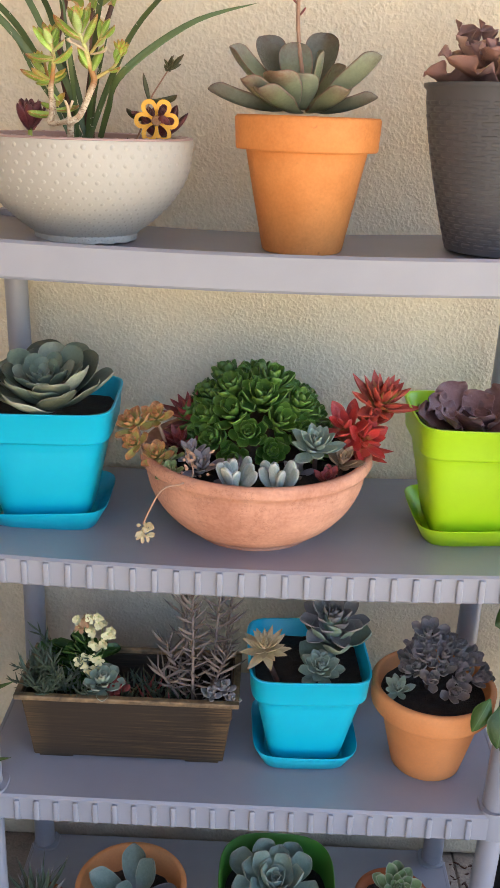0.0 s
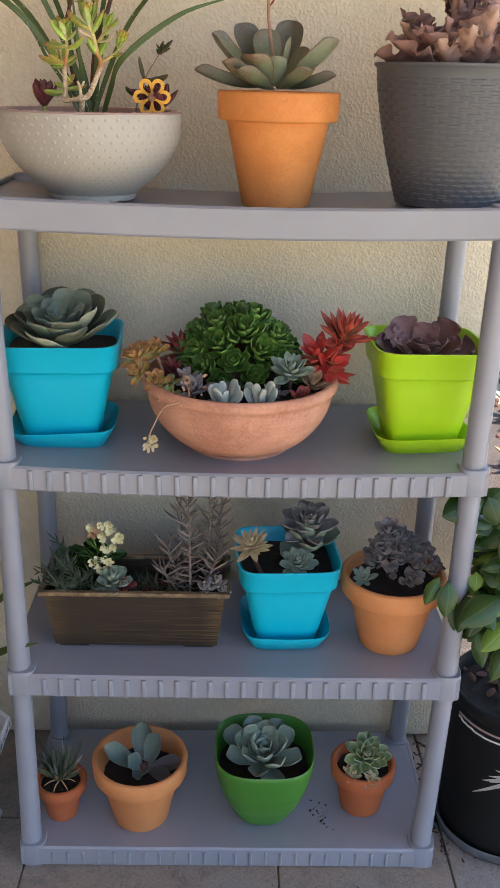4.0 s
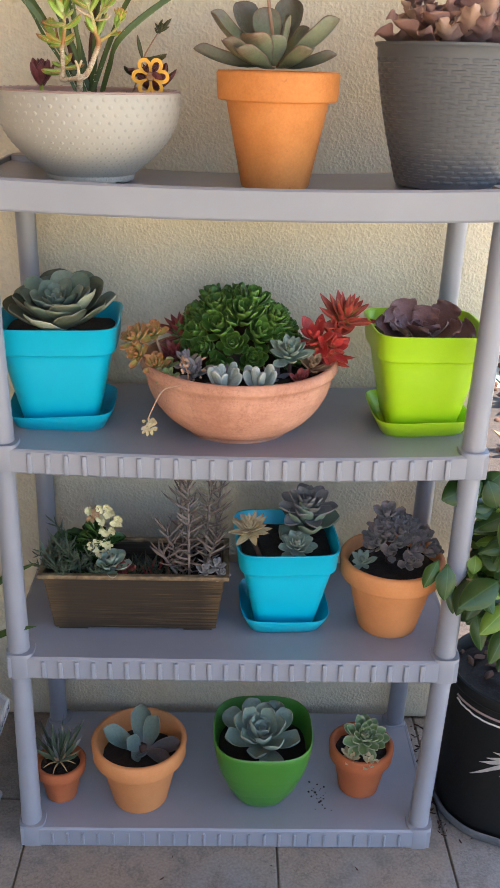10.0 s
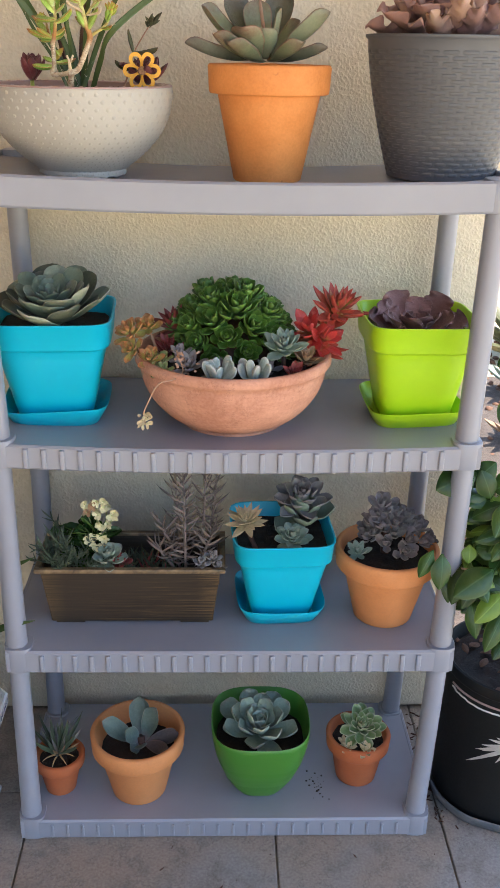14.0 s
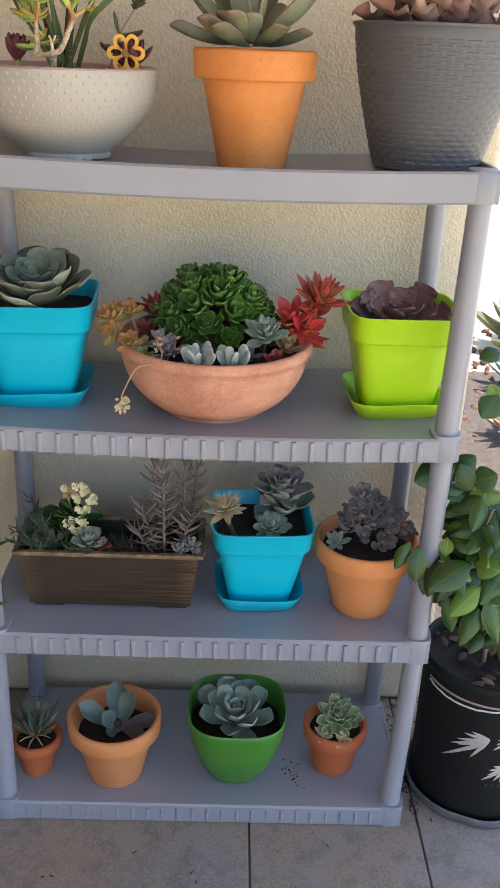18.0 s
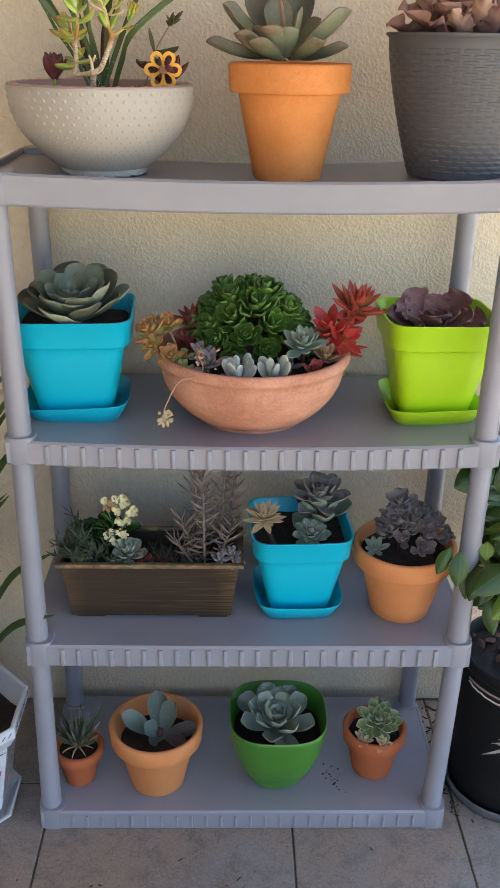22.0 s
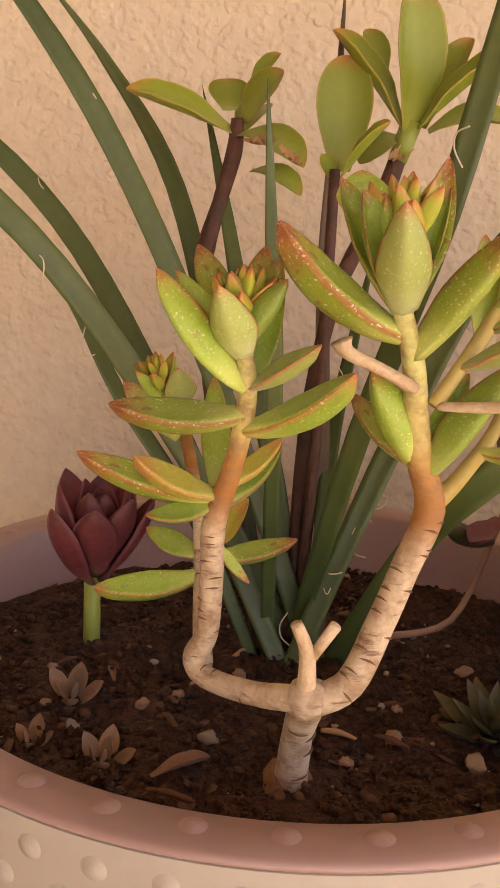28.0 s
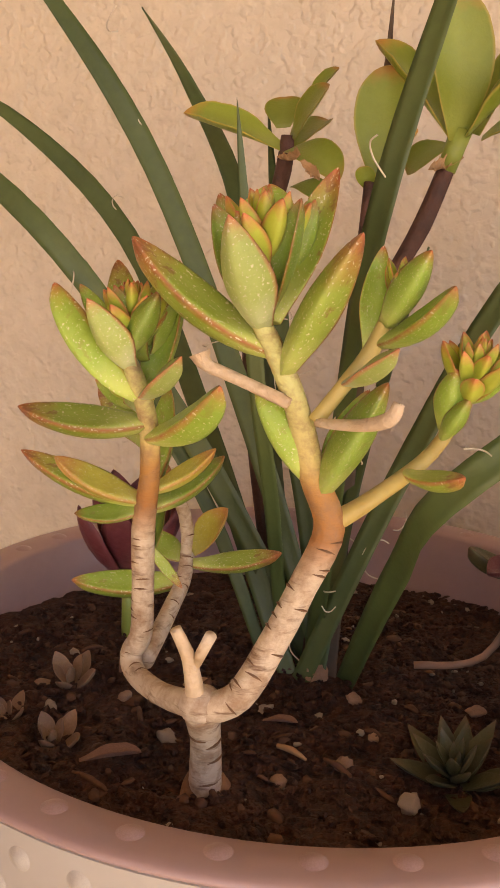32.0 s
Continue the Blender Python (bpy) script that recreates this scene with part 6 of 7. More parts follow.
# --- terracotta bowl garden ---
BZ = 0.9415 + 0.118
aeo = thing("aeonium_mound", pose(0.004, 0.212, BZ), "dense mound of small bright green rosettes", "plant")
ra = random.Random(4)
num = 36
for k in range(num):
    zc = 1 - (k + 0.3) / num * 1.12
    a = k * 2.39996 + 0.6
    rr = math.sqrt(max(0, 1 - zc * zc))
    d = Vector((rr * math.cos(a), rr * math.sin(a), zc))
    if d.y > 0.70:
        continue
    p = Vector((d.x * 0.086, d.y * 0.080, 0.014 + d.z * 0.094)) * ra.uniform(0.95, 1.06)
    ob = part("rosette", lathe([(0, -0.012), (0.004, -0.010), (0.004, 0.004), (0, 0.008)], 8), M_AEON_L, aeo)
    s = ra.uniform(0.85, 1.2)
    ob.matrix_local = Matrix.Translation(p) @ turn_to(d + Vector((0, -0.05, 0.25))) @ Matrix.Rotation(ra.uniform(0, 6.3), 4, "Z") @ Matrix.Diagonal((s, s, s, 1))
    rosette(ob, LF_SPOON, M_AEON_D, (0, 0, 0), (0, 0, 1), 17, 0.044, 0.66, 30, 70, rise=0.35, rnd=ra)
    rosette(ob, LF_SPOON, M_AEON_L, (0, 0, 0.011), (0, 0, 1), 6, 0.022, 0.45, 60, 88, spin=0.6, rise=0.3, rnd=ra)
part("bud", lathe([(0, -0.012), (0.007, -0.008), (0.0095, 0.0), (0.007, 0.008), (0.003, 0.012), (0, 0.013)], 16), M_AEON_L, aeo, "pale green closed bud").location = (-0.004, -0.030, 0.122)
# plain dark ball inside the mound stands in for shade between the rosettes
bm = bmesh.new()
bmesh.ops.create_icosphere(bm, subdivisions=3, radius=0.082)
part("core", bm, M_STEM_DK, aeo, "dark ball for the shade between the rosettes")

rd = thing("red_crassula", pose(0.165, 0.180, BZ), "scarlet pointed leaved succulent spilling over the bowl", "plant")
rosette(rd, LF_LANCE, M_RED_MID, (0.038, 0.02, 0.080), (0.30, -0.35, 1), 26, 0.072, 0.55, 8, 78, rise=0.3)
part("stem", tube(((-0.02, 0, -0.005), (0.01, 0.01, 0.04), (0.038, 0.02, 0.08)), (0.005, 0.004, 0.004), 10), M_RED, rd)
rosette(rd, LF_LANCE, M_STAR, (0.043, 0.014, 0.088), (0.30, -0.45, 1), 12, 0.046, 0.6, 26, 80, spin=0.5, rise=0.3)
for c, ax, n, sz, mt in (((-0.010, -0.012, 0.052), (-0.35, -0.55, 0.8), 11, 0.056, M_RED), ((0.012, -0.020, 0.036), (0.45, -0.65, 0.6), 10, 0.052, M_RED), ((0.022, 0.0, 0.060), (0.3, -0.5, 0.9), 12, 0.046, M_RED_MID), ((-0.004, -0.022, 0.022), (0.5, -0.9, 0.2), 7, 0.050, M_RED_MID)):
    rosette(rd, LF_POINT, mt, c, ax, n, sz, 0.6, 14, 70, spin=sz * 60, rise=0.25)
for b, t, w in (((0.0, -0.01, 0.02), (0.062, -0.045, 0.030), 0.014), ((0.0, -0.01, 0.02), (0.052, -0.05, 0.012), 0.015)):
    put_leaf(rd, LF_LANCE, M_RED_MID, b, t, w, (0, -0.6, 0.9), me_width=0.34)
for c, ax, s in (((-0.105, 0.215, BZ + 0.045), (-0.3, -0.2, 1), 0.058), ((-0.118, 0.165, BZ + 0.012), (-0.2, -0.5, 1), 0.045)):
    rd = thing("red_rosette", pose(*c), "dark crimson pointed rosette", "plant")
    rosette(rd, LF_LANCE, M_RED_DK, (0, 0, 0), ax, 20, s, 0.5, 15, 78, rise=0.25)
    part("stem", tube(((0, 0, -0.05), (0, 0, 0.004)), 0.004, 8), M_STEM_DK, rd)
for c, ax, n, s, mt in (((-0.185, 0.135, BZ + 0.055), (-0.5, -0.5, 1), 14, 0.040, M_SEDUM), ((-0.155, 0.150, BZ + 0.062), (-0.1, -0.6, 1), 14, 0.036, M_SEDUM), ((-0.178, 0.11, BZ + 0.035), (-0.5, -0.8, 0.6), 12, 0.034, M_SEDUM), ((-0.146, 0.095, BZ + 0.018), (-0.1, -0.6, 1), 13, 0.034, M_SEDUM), ((-0.126, 0.072, BZ + 0.002), (0, -0.5, 1), 12, 0.030, M_SEDUM_G), ((-0.125, 0.105, BZ + 0.014), (0, -0.5, 1), 10, 0.026, M_SEDUM_G)):
    pl = thing("sedum_rosette", pose(*c), "golden orange sedum rosette" if mt is M_SEDUM else "pale green sedum rosette", "plant", "sedum rosettes")
    rosette(pl, LF_ECH, mt, (0, 0, 0), ax, n + 4, s * 0.92, 0.40, 10, 78, rise=0.35)
    part("stem", tube(((0.02, 0.01, -0.055), (0, 0, 0.004)), 0.0028, 8), M_PINKSTEM, pl)
pl = thing("ghost_plant", pose(-0.075, 0.075, BZ + 0.008), "grey mauve ghost plant rosettes", "plant")
for c, n, s in (((0, 0, 0), 13, 0.042), ((0.040, -0.012, -0.006), 10, 0.034), ((-0.018, 0.02, 0.018), 10, 0.032), ((0.055, 0.02, -0.006), 9, 0.03)):
    rosette(pl, LF_POINT, M_GHOST, c, (-0.1, -0.45, 1), n, s, 0.5, 15, 75, rise=0.3)
for x0, lab in ((-0.022, "powdery white bean leaved succulent at the bowl rim"), (0.044, "powdery white bean leaved succulent beside grey rosettes")):
    pl = thing("white_succulent", pose(x0, 0.034, BZ + 0.004), lab, "plant")
    rw = random.Random(int(x0 * 1000) + 60)
    for k in range(9):
        a = k * 2.4
        e = radians(rw.uniform(48, 86))
        d = Vector((math.cos(a) * math.cos(e), math.sin(a) * math.cos(e) * 0.7, math.sin(e)))
        put_leaf(pl, LF_BEAN, M_WHITE_L, Vector((0.010 * math.cos(a), 0.007 * math.sin(a), -0.004)), d * rw.uniform(0.030, 0.046) + Vector((0.014 * math.cos(a), 0.008 * math.sin(a), 0)), rw.uniform(0.015, 0.021), Vector((rw.uniform(-0.6, 0.6), -0.6, 1)) - d * 0.5, me_width=0.5)
for c, ax, n, s, mt, lab in (((0.100, 0.108, BZ + 0.036), (0.0, -0.45, 1), 26, 0.050, M_BLUEG, "blue green echeveria rosette"), ((0.140, 0.105, BZ + 0.014), (0.15, -0.4, 1), 18, 0.040, M_TAN, "small brownish rosette in the bowl"), ((0.118, 0.062, BZ + 0.002), (0.05, -0.5, 1), 20, 0.032, M_RED_DK, "dusky red rosette at the bowl edge"), ((0.07, 0.10, BZ - 0.004), (0.05, -0.5, 1), 12, 0.035, M_GHOST, "grey rosette in bowl"), ((0.158, 0.135, BZ + 0.002), (0.05, -0.5, 1), 10, 0.026, M_RED_DK, "dusky red seedling in the bowl")):
    pl = thing("echeveria", pose(*c), lab, "plant")
    rosette(pl, LF_POINT, mt, (0, 0, 0), ax, n, s, 0.35, 10, 80, rise=0.35)
    part("stem", tube(((0, 0, -0.04), (0, 0, 0.004)), 0.004, 8), M_STEM_DK, pl)
pl = thing("hanging_flower_stem", pose(0, 0, 0), "dry pinkish flower stem hanging over the rim", "plant")
part("stem", tube(((-0.085, 0.085, BZ + 0.02), (-0.098, 0.06, BZ + 0.05), (-0.085, 0.035, BZ + 0.02), (-0.10, 0.012, BZ + 0.012), (-0.128, 0.0, BZ + 0.006), (-0.148, -0.005, BZ - 0.03), (-0.155, -0.005, BZ - 0.048)), 0.0014, 8), M_PINKSTEM, pl)
rh = random.Random(3)
for k in range(26):
    b = Vector((-0.152 + rh.uniform(-0.008, 0.008), -0.005 + rh.uniform(-0.005, 0.005), BZ - 0.045 - rh.random() * 0.022))
    put_leaf(pl, LF_LOW, M_CREAM_L, b, b + Vector((rh.uniform(-0.012, 0.012), rh.uniform(-0.01, 0.004), rh.uniform(-0.012, 0.004))), 0.005, (0, -1, 0.3))
for k in range(16):
    b = Vector((-0.088, 0.05, BZ + 0.03)) + Vector((rh.uniform(-0.014, 0.03), rh.uniform(-0.03, 0.01), rh.uniform(-0.025, 0.022)))
    put_leaf(pl, LF_LOW, M_PINKSTEM, b, b + Vector((rh.uniform(-0.01, 0.01), rh.uniform(-0.01, 0.004), rh.uniform(-0.004, 0.01))), 0.004, (0, -1, 0.3))

# --- lime pot ---
pl = thing("plum_echeveria", pose(0.3585, 0.183, S2 + 0.170), "plum coloured echeveria with broad frilled fan leaves", "plant")
for az, el, ln, w in ((188, 20, 0.104, 0.066), (214, 30, 0.088, 0.060), (244, 38, 0.074, 0.050), (276, 44, 0.066, 0.046), (308, 38, 0.074, 0.050), (336, 30, 0.088, 0.060), (0, 16, 0.106, 0.064), (34, 40, 0.104, 0.064), (74, 46, 0.084, 0.054), (122, 42, 0.104, 0.062), (158, 34, 0.096, 0.058), (232, 56, 0.056, 0.040), (318, 54, 0.054, 0.038), (270, 66, 0.036, 0.028), (20, 62, 0.050, 0.036), (150, 60, 0.050, 0.036)):
    a, e = radians(az), radians(el)
    d = Vector((math.cos(a) * math.cos(e), math.sin(a) * math.cos(e), math.sin(e)))
    put_leaf(pl, LF_SCAL, M_RUFF_DK, d * 0.008, d * ln, w, Vector((0, -0.5, 1)) - Vector((d.x, d.y, 0)) * 0.8, me_width=0.70)
part("stem", tube(((0, 0, -0.02), (0, 0, 0.01)), 0.010, 10), M_STEM_DK, pl)

# --- trough planting ---
TZ = S3 + 0.110
pl = thing("spiky_sedum", pose(-0.340, 0.150, TZ), "dark green needle leaved trailing sedum", "plant")
rp = random.Random(8)
for k in range(34):
    a = rp.uniform(2.0, 5.9)
    ln = rp.uniform(0.045, 0.095)
    b = Vector((rp.uniform(-0.015, 0.055), rp.uniform(-0.05, 0.04), 0.0))
    tip = b + Vector((math.cos(a) * ln * 0.7, math.sin(a) * ln * 0.45, rp.uniform(0.02, 0.10)))
    part("stem", tube((b, b.lerp(tip, 0.5) + Vector((0, 0, 0.01)), tip), (0.0016, 0.0014, 0.001), 6), M_SPIKY, pl)
    for j in range(14):
        q = b.lerp(tip, 0.25 + 0.75 * j / 13) + Vector((0, 0, 0.01 * math.sin(math.pi * (0.25 + 0.75 * j / 13))))
        d = Vector((rp.uniform(-1, 1), rp.uniform(-1, 1), rp.uniform(-0.2, 1))).normalized() + (tip - b).normalized() * 0.5
        put_leaf(pl, LF_SHARP, M_SPIKY, q, q + d * rp.uniform(0.014, 0.026), 0.0030, (0, -0.5, 1), me_width=0.24)
pl = thing("white_kalanchoe", pose(-0.268, 0.170, TZ), "kalanchoe with cream white flower clusters", "plant")
for k in range(76):
    a, e = k * 2.4, radians(rp.uniform(-15, 62))
    d = Vector((math.cos(a) * math.cos(e), math.sin(a) * math.cos(e), math.sin(e)))
    zk = 0.085 * rp.random()
    d.x -= 1.1 * rp.random()
    put_leaf(pl, LF_ROUND, M_CAMEL, d * 0.01 + Vector((0, 0, zk)), d * rp.uniform(0.030, 0.058) + Vector((0, 0, zk)), rp.uniform(0.014, 0.022), (0, -0.4, 1), me_width=0.62)
M_PETAL_DRY = surface("faded_brown_petal", (0.20, 0.10, 0.05), (0.34, 0.20, 0.10), 60, 200, 0.8, 0.2)
for i in range(24):
    top = i < 16
    ang, rad = i * 2.39996, 0.034 * math.sqrt(rp.random()) if top else 0.024 * math.sqrt(rp.random())
    c = Vector((0.006 + rad * math.cos(ang), -0.022 + rp.uniform(-0.012, 0.010), 0.132 + rad * 0.95 * math.sin(ang))) if top else Vector((-0.006 + rad * math.cos(ang), -0.038 + rp.uniform(-0.008, 0.006), 0.072 + rad * 0.8 * math.sin(ang)))
    dry = top and c.x < -0.004 and i % 3 != 0
    fo = part("flower", lathe([(0, 0), (0.0022, 0.001), (0, 0.004)], 8), M_SEDUM_G, pl, "faded brown flower" if dry else "cream white flower")
    fo.matrix_local = Matrix.Translation(c)
    for k in range(7):
        a = k * 2.4 + i * 1.7
        d = Vector((math.cos(a), -0.25 - 0.5 * rp.random(), math.sin(a) + 0.15)).normalized()
        put_leaf(fo, LF_PETAL, M_PETAL_DRY if dry else M_PETAL, (0, 0, 0), d * rp.uniform(0.7, 1.2) * 0.0108, rp.uniform(0.0055, 0.008), (rp.uniform(-0.4, 0.4), -1, 0.4), name="petal", me_width=0.8)
    if i % 2 == 0:
        part("flower_stem", tube((Vector((0, 0, 0.02)), c * 0.55 + Vector((0, 0.005, 0.01)), c), (0.0014, 0.0011, 0.0009), 6), M_SEDUM_G, pl)
for c, ax, n, s, mt, lab in (((-0.246, 0.122, TZ + 0.026), (0.1, -0.4, 1), 22, 0.046, M_BLUEG, "pale blue green sedum cluster"), ((-0.222, 0.125, TZ + 0.02), (0, -0.4, 1), 12, 0.028, M_RED_DK, "reddish rosette in trough"), ((-0.055, 0.108, TZ + 0.026), (0, -0.4, 1), 13, 0.024, M_GHOST_DK, "slate mauve small rosette"), ((-0.032, 0.118, TZ + 0.034), (0, -0.4, 1), 13, 0.024, M_GHOST_DK, "slate mauve small rosette"), ((-0.020, 0.104, TZ + 0.022), (0, -0.4, 1), 12, 0.020, M_GHOST_DK, "slate mauve small rosette")):
    pl = thing("trough_rosette", pose(*c), lab, "plant", "small rosettes in the trough")
    rosette(pl, LF_SPAT if mt is M_BLUEG else LF_BEAN, mt, (0, 0, 0), ax, n, s, 0.5, 10, 80, rise=0.5)
    part("stem", tube(((0, 0, -0.035), (0, 0, 0.003)), 0.003, 8), M_STEM_DK, pl)
pl = thing("brown_tufts", pose(-0.165, 0.145, TZ), "dull brown green tufts of thin leaves", "plant")
for k in range(240):
    b = Vector((rp.uniform(-0.085, 0.060), rp.uniform(-0.045, 0.05), 0))
    put_leaf(pl, LF_SHARP, M_SPIKY if k % 3 else (M_RED_DK if k % 9 == 0 else M_AGAVE), b, b + Vector((rp.uniform(-0.022, 0.022), rp.uniform(-0.02, 0.014), rp.uniform(0.008, 0.040))), 0.0036, (0, -1, 0.3), me_width=0.24)
pl = thing("needle_succulent", pose(-0.085, 0.160, TZ), "tall grey pink needle leaved succulent stems", "plant")
for x0, y0, h, lean, num in ((-0.002, -0.035, 0.262, -0.004, 56), (0.028, 0.02, 0.250, 0.014, 40), (0.044, 0.035, 0.225, 0.020, 34), (-0.016, 0.03, 0.225, -0.010, 30), (-0.012, -0.02, 0.11, -0.040, 26), (0.020, -0.03, 0.10, 0.036, 26), (-0.020, -0.03, 0.065, -0.045, 20)):
    part("stem", tube(((x0, y0, 0), (x0 + lean * 0.5, y0, h * 0.5), (x0 + lean, y0, h)), (0.0032, 0.0027, 0.0014), 8), M_GREYSTEM, pl)
    for k in range(num):
        f = (k + 0.5) / num
        a = k * 2.39996 + rp.uniform(-0.3, 0.3)
        d = Vector((math.cos(a), math.sin(a), 0.25 + 1.0 * f + rp.uniform(-0.2, 0.3))).normalized()
        b = Vector((x0 + lean * f, y0, 0.018 + (h - 0.018) * f))
        put_leaf(pl, LF_SHARP, M_GREYSTEM, b, b + d * rp.uniform(0.030, 0.054), 0.0030, (0, 0, 1), me_width=0.24)

# --- second turquoise pot: three rosettes ---
for c, ax, n, s, inner, mt, me, lab in (((0.036, 0.105, S3 + 0.236), (-0.05, -0.45, 1), 46, 0.046, 0.50, M_CREAM_L, LF_LANCE, "cream and tan starry rosette on a bare stem"), ((0.156, 0.200, S3 + 0.236), (0, -0.40, 1), 30, 0.070, 0.30, M_GHOST_DK, LF_ECH, "slate mauve rosette on tall stem"), ((0.133, 0.128, S3 + 0.186), (0, -0.50, 1), 34, 0.044, 0.35, M_BLUEG, LF_ECH, "small blue green rosette"), ((0.156, 0.200, S3 + 0.196), (0, -0.30, 1), 14, 0.072, 0.75, M_GREY_G, LF_ROUND, "grey green lower leaves")):
    pl = thing("pot_rosette", pose(*c), lab, "plant", "rosettes in the turquoise pot")
    rosette(pl, me, mt, (0, 0, 0), ax, n, s, inner, 2, 82, rise=0.4)
    part("stem", tube(((0.03 if c[0] < 0.05 else 0, 0.02, S3 + 0.150 - c[2]), (0.008 if c[0] < 0.05 else 0, 0.012, -0.03), (0, 0, 0.003)), 0.005, 8), M_STEM_DK, pl)

# --- terracotta pot: slate cluster ---
pl = thing("slate_cluster", pose(0.335, 0.160, S3 + 0.142), "dense cone of slate mauve succulent rosettes", "plant")
rq = random.Random(13)
for k in range(28):
    f = k / 27
    a = k * 2.39996
    r = 0.060 * (1 - f) ** 0.55
    c = Vector((r * math.cos(a) + 0.020 - 0.020 * f, r * math.sin(a) * 0.9, 0.020 + 0.060 * f ** 0.8))
    rosette(pl, LF_WAVE, M_GHOST if k % 3 else M_GHOST_DK, c, Vector((math.cos(a) * (0.9 - 0.7 * f), math.sin(a) * (0.9 - 0.7 * f) - 0.35, 0.9)), 10, rq.uniform(0.032, 0.040), 0.62, 40, 86, spin=k, rise=0.30)
rosette(pl, LF_WAVE, M_GHOST, (-0.014, 0.005, 0.098), (-0.1, -0.4, 1), 16, 0.042, 0.4, 12, 80, rise=0.35)
rosette(pl, LF_POINT, M_BLUEG, (-0.066, -0.045, 0.020), (-0.1, -0.5, 1), 18, 0.034, 0.4, 10, 80, rise=0.35)
part("stem", tube(((0, 0, -0.01), (-0.01, 0, 0.11)), (0.012, 0.005), 8), M_STEM_DK, pl)

# --- bottom shelf ---
pl = thing("haworthia", pose(-0.376, 0.105, S1 + 0.084), "dark spiky haworthia with dry lower leaves", "plant")
for k in range(60):
    a, e = k * 2.4, radians(36 + 50 * (k / 59))
    ln = rq.uniform(0.045, 0.085) * (1.35 if k > 14 else 0.9)
    d = Vector((math.cos(a) * math.cos(e), math.sin(a) * math.cos(e) - 0.05, math.sin(e)))
    put_leaf(pl, LF_SHARP, M_SPIKY if k % 3 else (M_TAN if k < 20 else M_GHOST_DK), d * 0.004 + Vector((0, 0, 0.012)), d * ln + Vector((rq.uniform(-0.008, 0.008), 0, 0.012)), 0.0048, Vector((0, 0, 1)) - Vector((d.x, d.y, 0)), me_width=0.24)
for k in range(7):
    a = k * 0.9
    part("dry_blade", tube(((0, 0, 0.01), (0.02 * math.cos(a), 0.02 * math.sin(a) - 0.01, 0.02), (0.036 * math.cos(a), 0.034 * math.sin(a) - 0.01, 0.012)), (0.002, 0.0017, 0.0006), 6), M_DRY, pl, "dry pale blade")
part("grass_blade", tube(((0.0, 0, 0.01), (0.018, 0.0, 0.07), (0.05, -0.01, 0.125)), (0.0008, 0.0007, 0.0004), 5), M_SPIKY, pl)

pl = thing("paddle_succulent", pose(-0.190, 0.105, S1 + 0.122), "few broad blue green paddle leaves", "plant")
for t, w in (((-0.078, -0.010, 0.066), 0.042), ((-0.030, -0.025, 0.058), 0.036), ((0.034, 0.006, 0.088), 0.044), ((-0.006, 0.034, 0.094), 0.046), ((0.078, -0.006, 0.030), 0.034), ((0.060, -0.034, 0.014), 0.030), ((0.004, -0.040, 0.020), 0.030), ((-0.020, -0.034, 0.012), 0.028)):
    put_leaf(pl, LF_OAR, M_SLATEG if w != 0.058 and t[0] < 0.05 else M_SLATE_P, (t[0] * 0.06, t[1] * 0.06, 0.004), Vector(t) * 1.12, w * 1.0, (-t[0] * 9, -0.65, 0.6), me_width=0.5)
part("stem", tube(((0, 0, -0.02), (0, 0, 0.02)), 0.009, 10), M_STEM_DK, pl)

pl = thing("pale_rosette", pose(0.075, 0.124, S1 + 0.134), "pale blue green rosette echeveria", "plant")
rosette(pl, LF_SPAT, M_BLUEG, (0, -0.004, 0.004), (0, -0.26, 1), 17, 0.102, 0.72, 16, 60, spin=1.0, rise=0.16, gap=0.08, wide_in=1.05)
rosette(pl, LF_CUPW, M_BLUEG, (0, -0.010, 0.022), (0, -0.28, 1), 17, 0.056, 0.30, 44, 84, spin=0.4, rise=0.40, gap=0.06)
pl = thing("variegated_rosette", pose(0.306, 0.132, S1 + 0.118), "green rosette with cream edged leaves", "plant")
rosette(pl, LF_ECH, M_VARIE, (0.004, 0, 0.020), (0.03, -0.5, 1), 40, 0.058, 0.25, 2, 82, rise=0.4, gap=0.1)
for c, s in (((-0.030, -0.040, 0.0), 0.022), ((0.008, -0.052, 0.0), 0.026), ((-0.040, -0.025, 0.0), 0.02)):
    rosette(pl, LF_POINT, M_CREAM_L, c, (0, -0.5, 1), 12, s, 0.4, 10, 80, rise=0.4)
bm = bmesh.new()
for k in range(26):
    s = rq.uniform(0.0008, 0.0028)
    bmesh.ops.create_icosphere(bm, subdivisions=1, radius=1.0, matrix=Matrix.LocRotScale((0.205 + rq.gauss(0, 0.014), 0.105 + rq.gauss(0, 0.022), S1 + 0.0012), None, (s, s, s * 0.6)))
tagged(part("spilled_soil", bm, M_SOIL), "dark soil crumbs spilled on the shelf", "soil", kind="stuff")

bm = bmesh.new()
for k in range(150):
    x, y = (rq.uniform(0.47, 0.56), rq.uniform(0.02, 0.42)) if k < 110 else (rq.uniform(-0.7, 0.8), rq.uniform(-0.35, -0.02))
    a, ln = rq.uniform(0, 6.28), rq.uniform(0.003, 0.013) if k < 110 else rq.uniform(0.002, 0.008)
    bmesh.ops.create_icosphere(bm, subdivisions=1, radius=1.0, matrix=Matrix.LocRotScale((x, y, 0.002), Euler((rq.uniform(-0.3, 0.3), rq.uniform(-0.3, 0.3), a)), (ln, ln * rq.uniform(0.12, 0.4), 0.0016)))
tagged(part("leaf_litter", bm, M_SOIL_B), "dry brown leaf litter and crumbs on the paving", "leaf litter", kind="stuff")

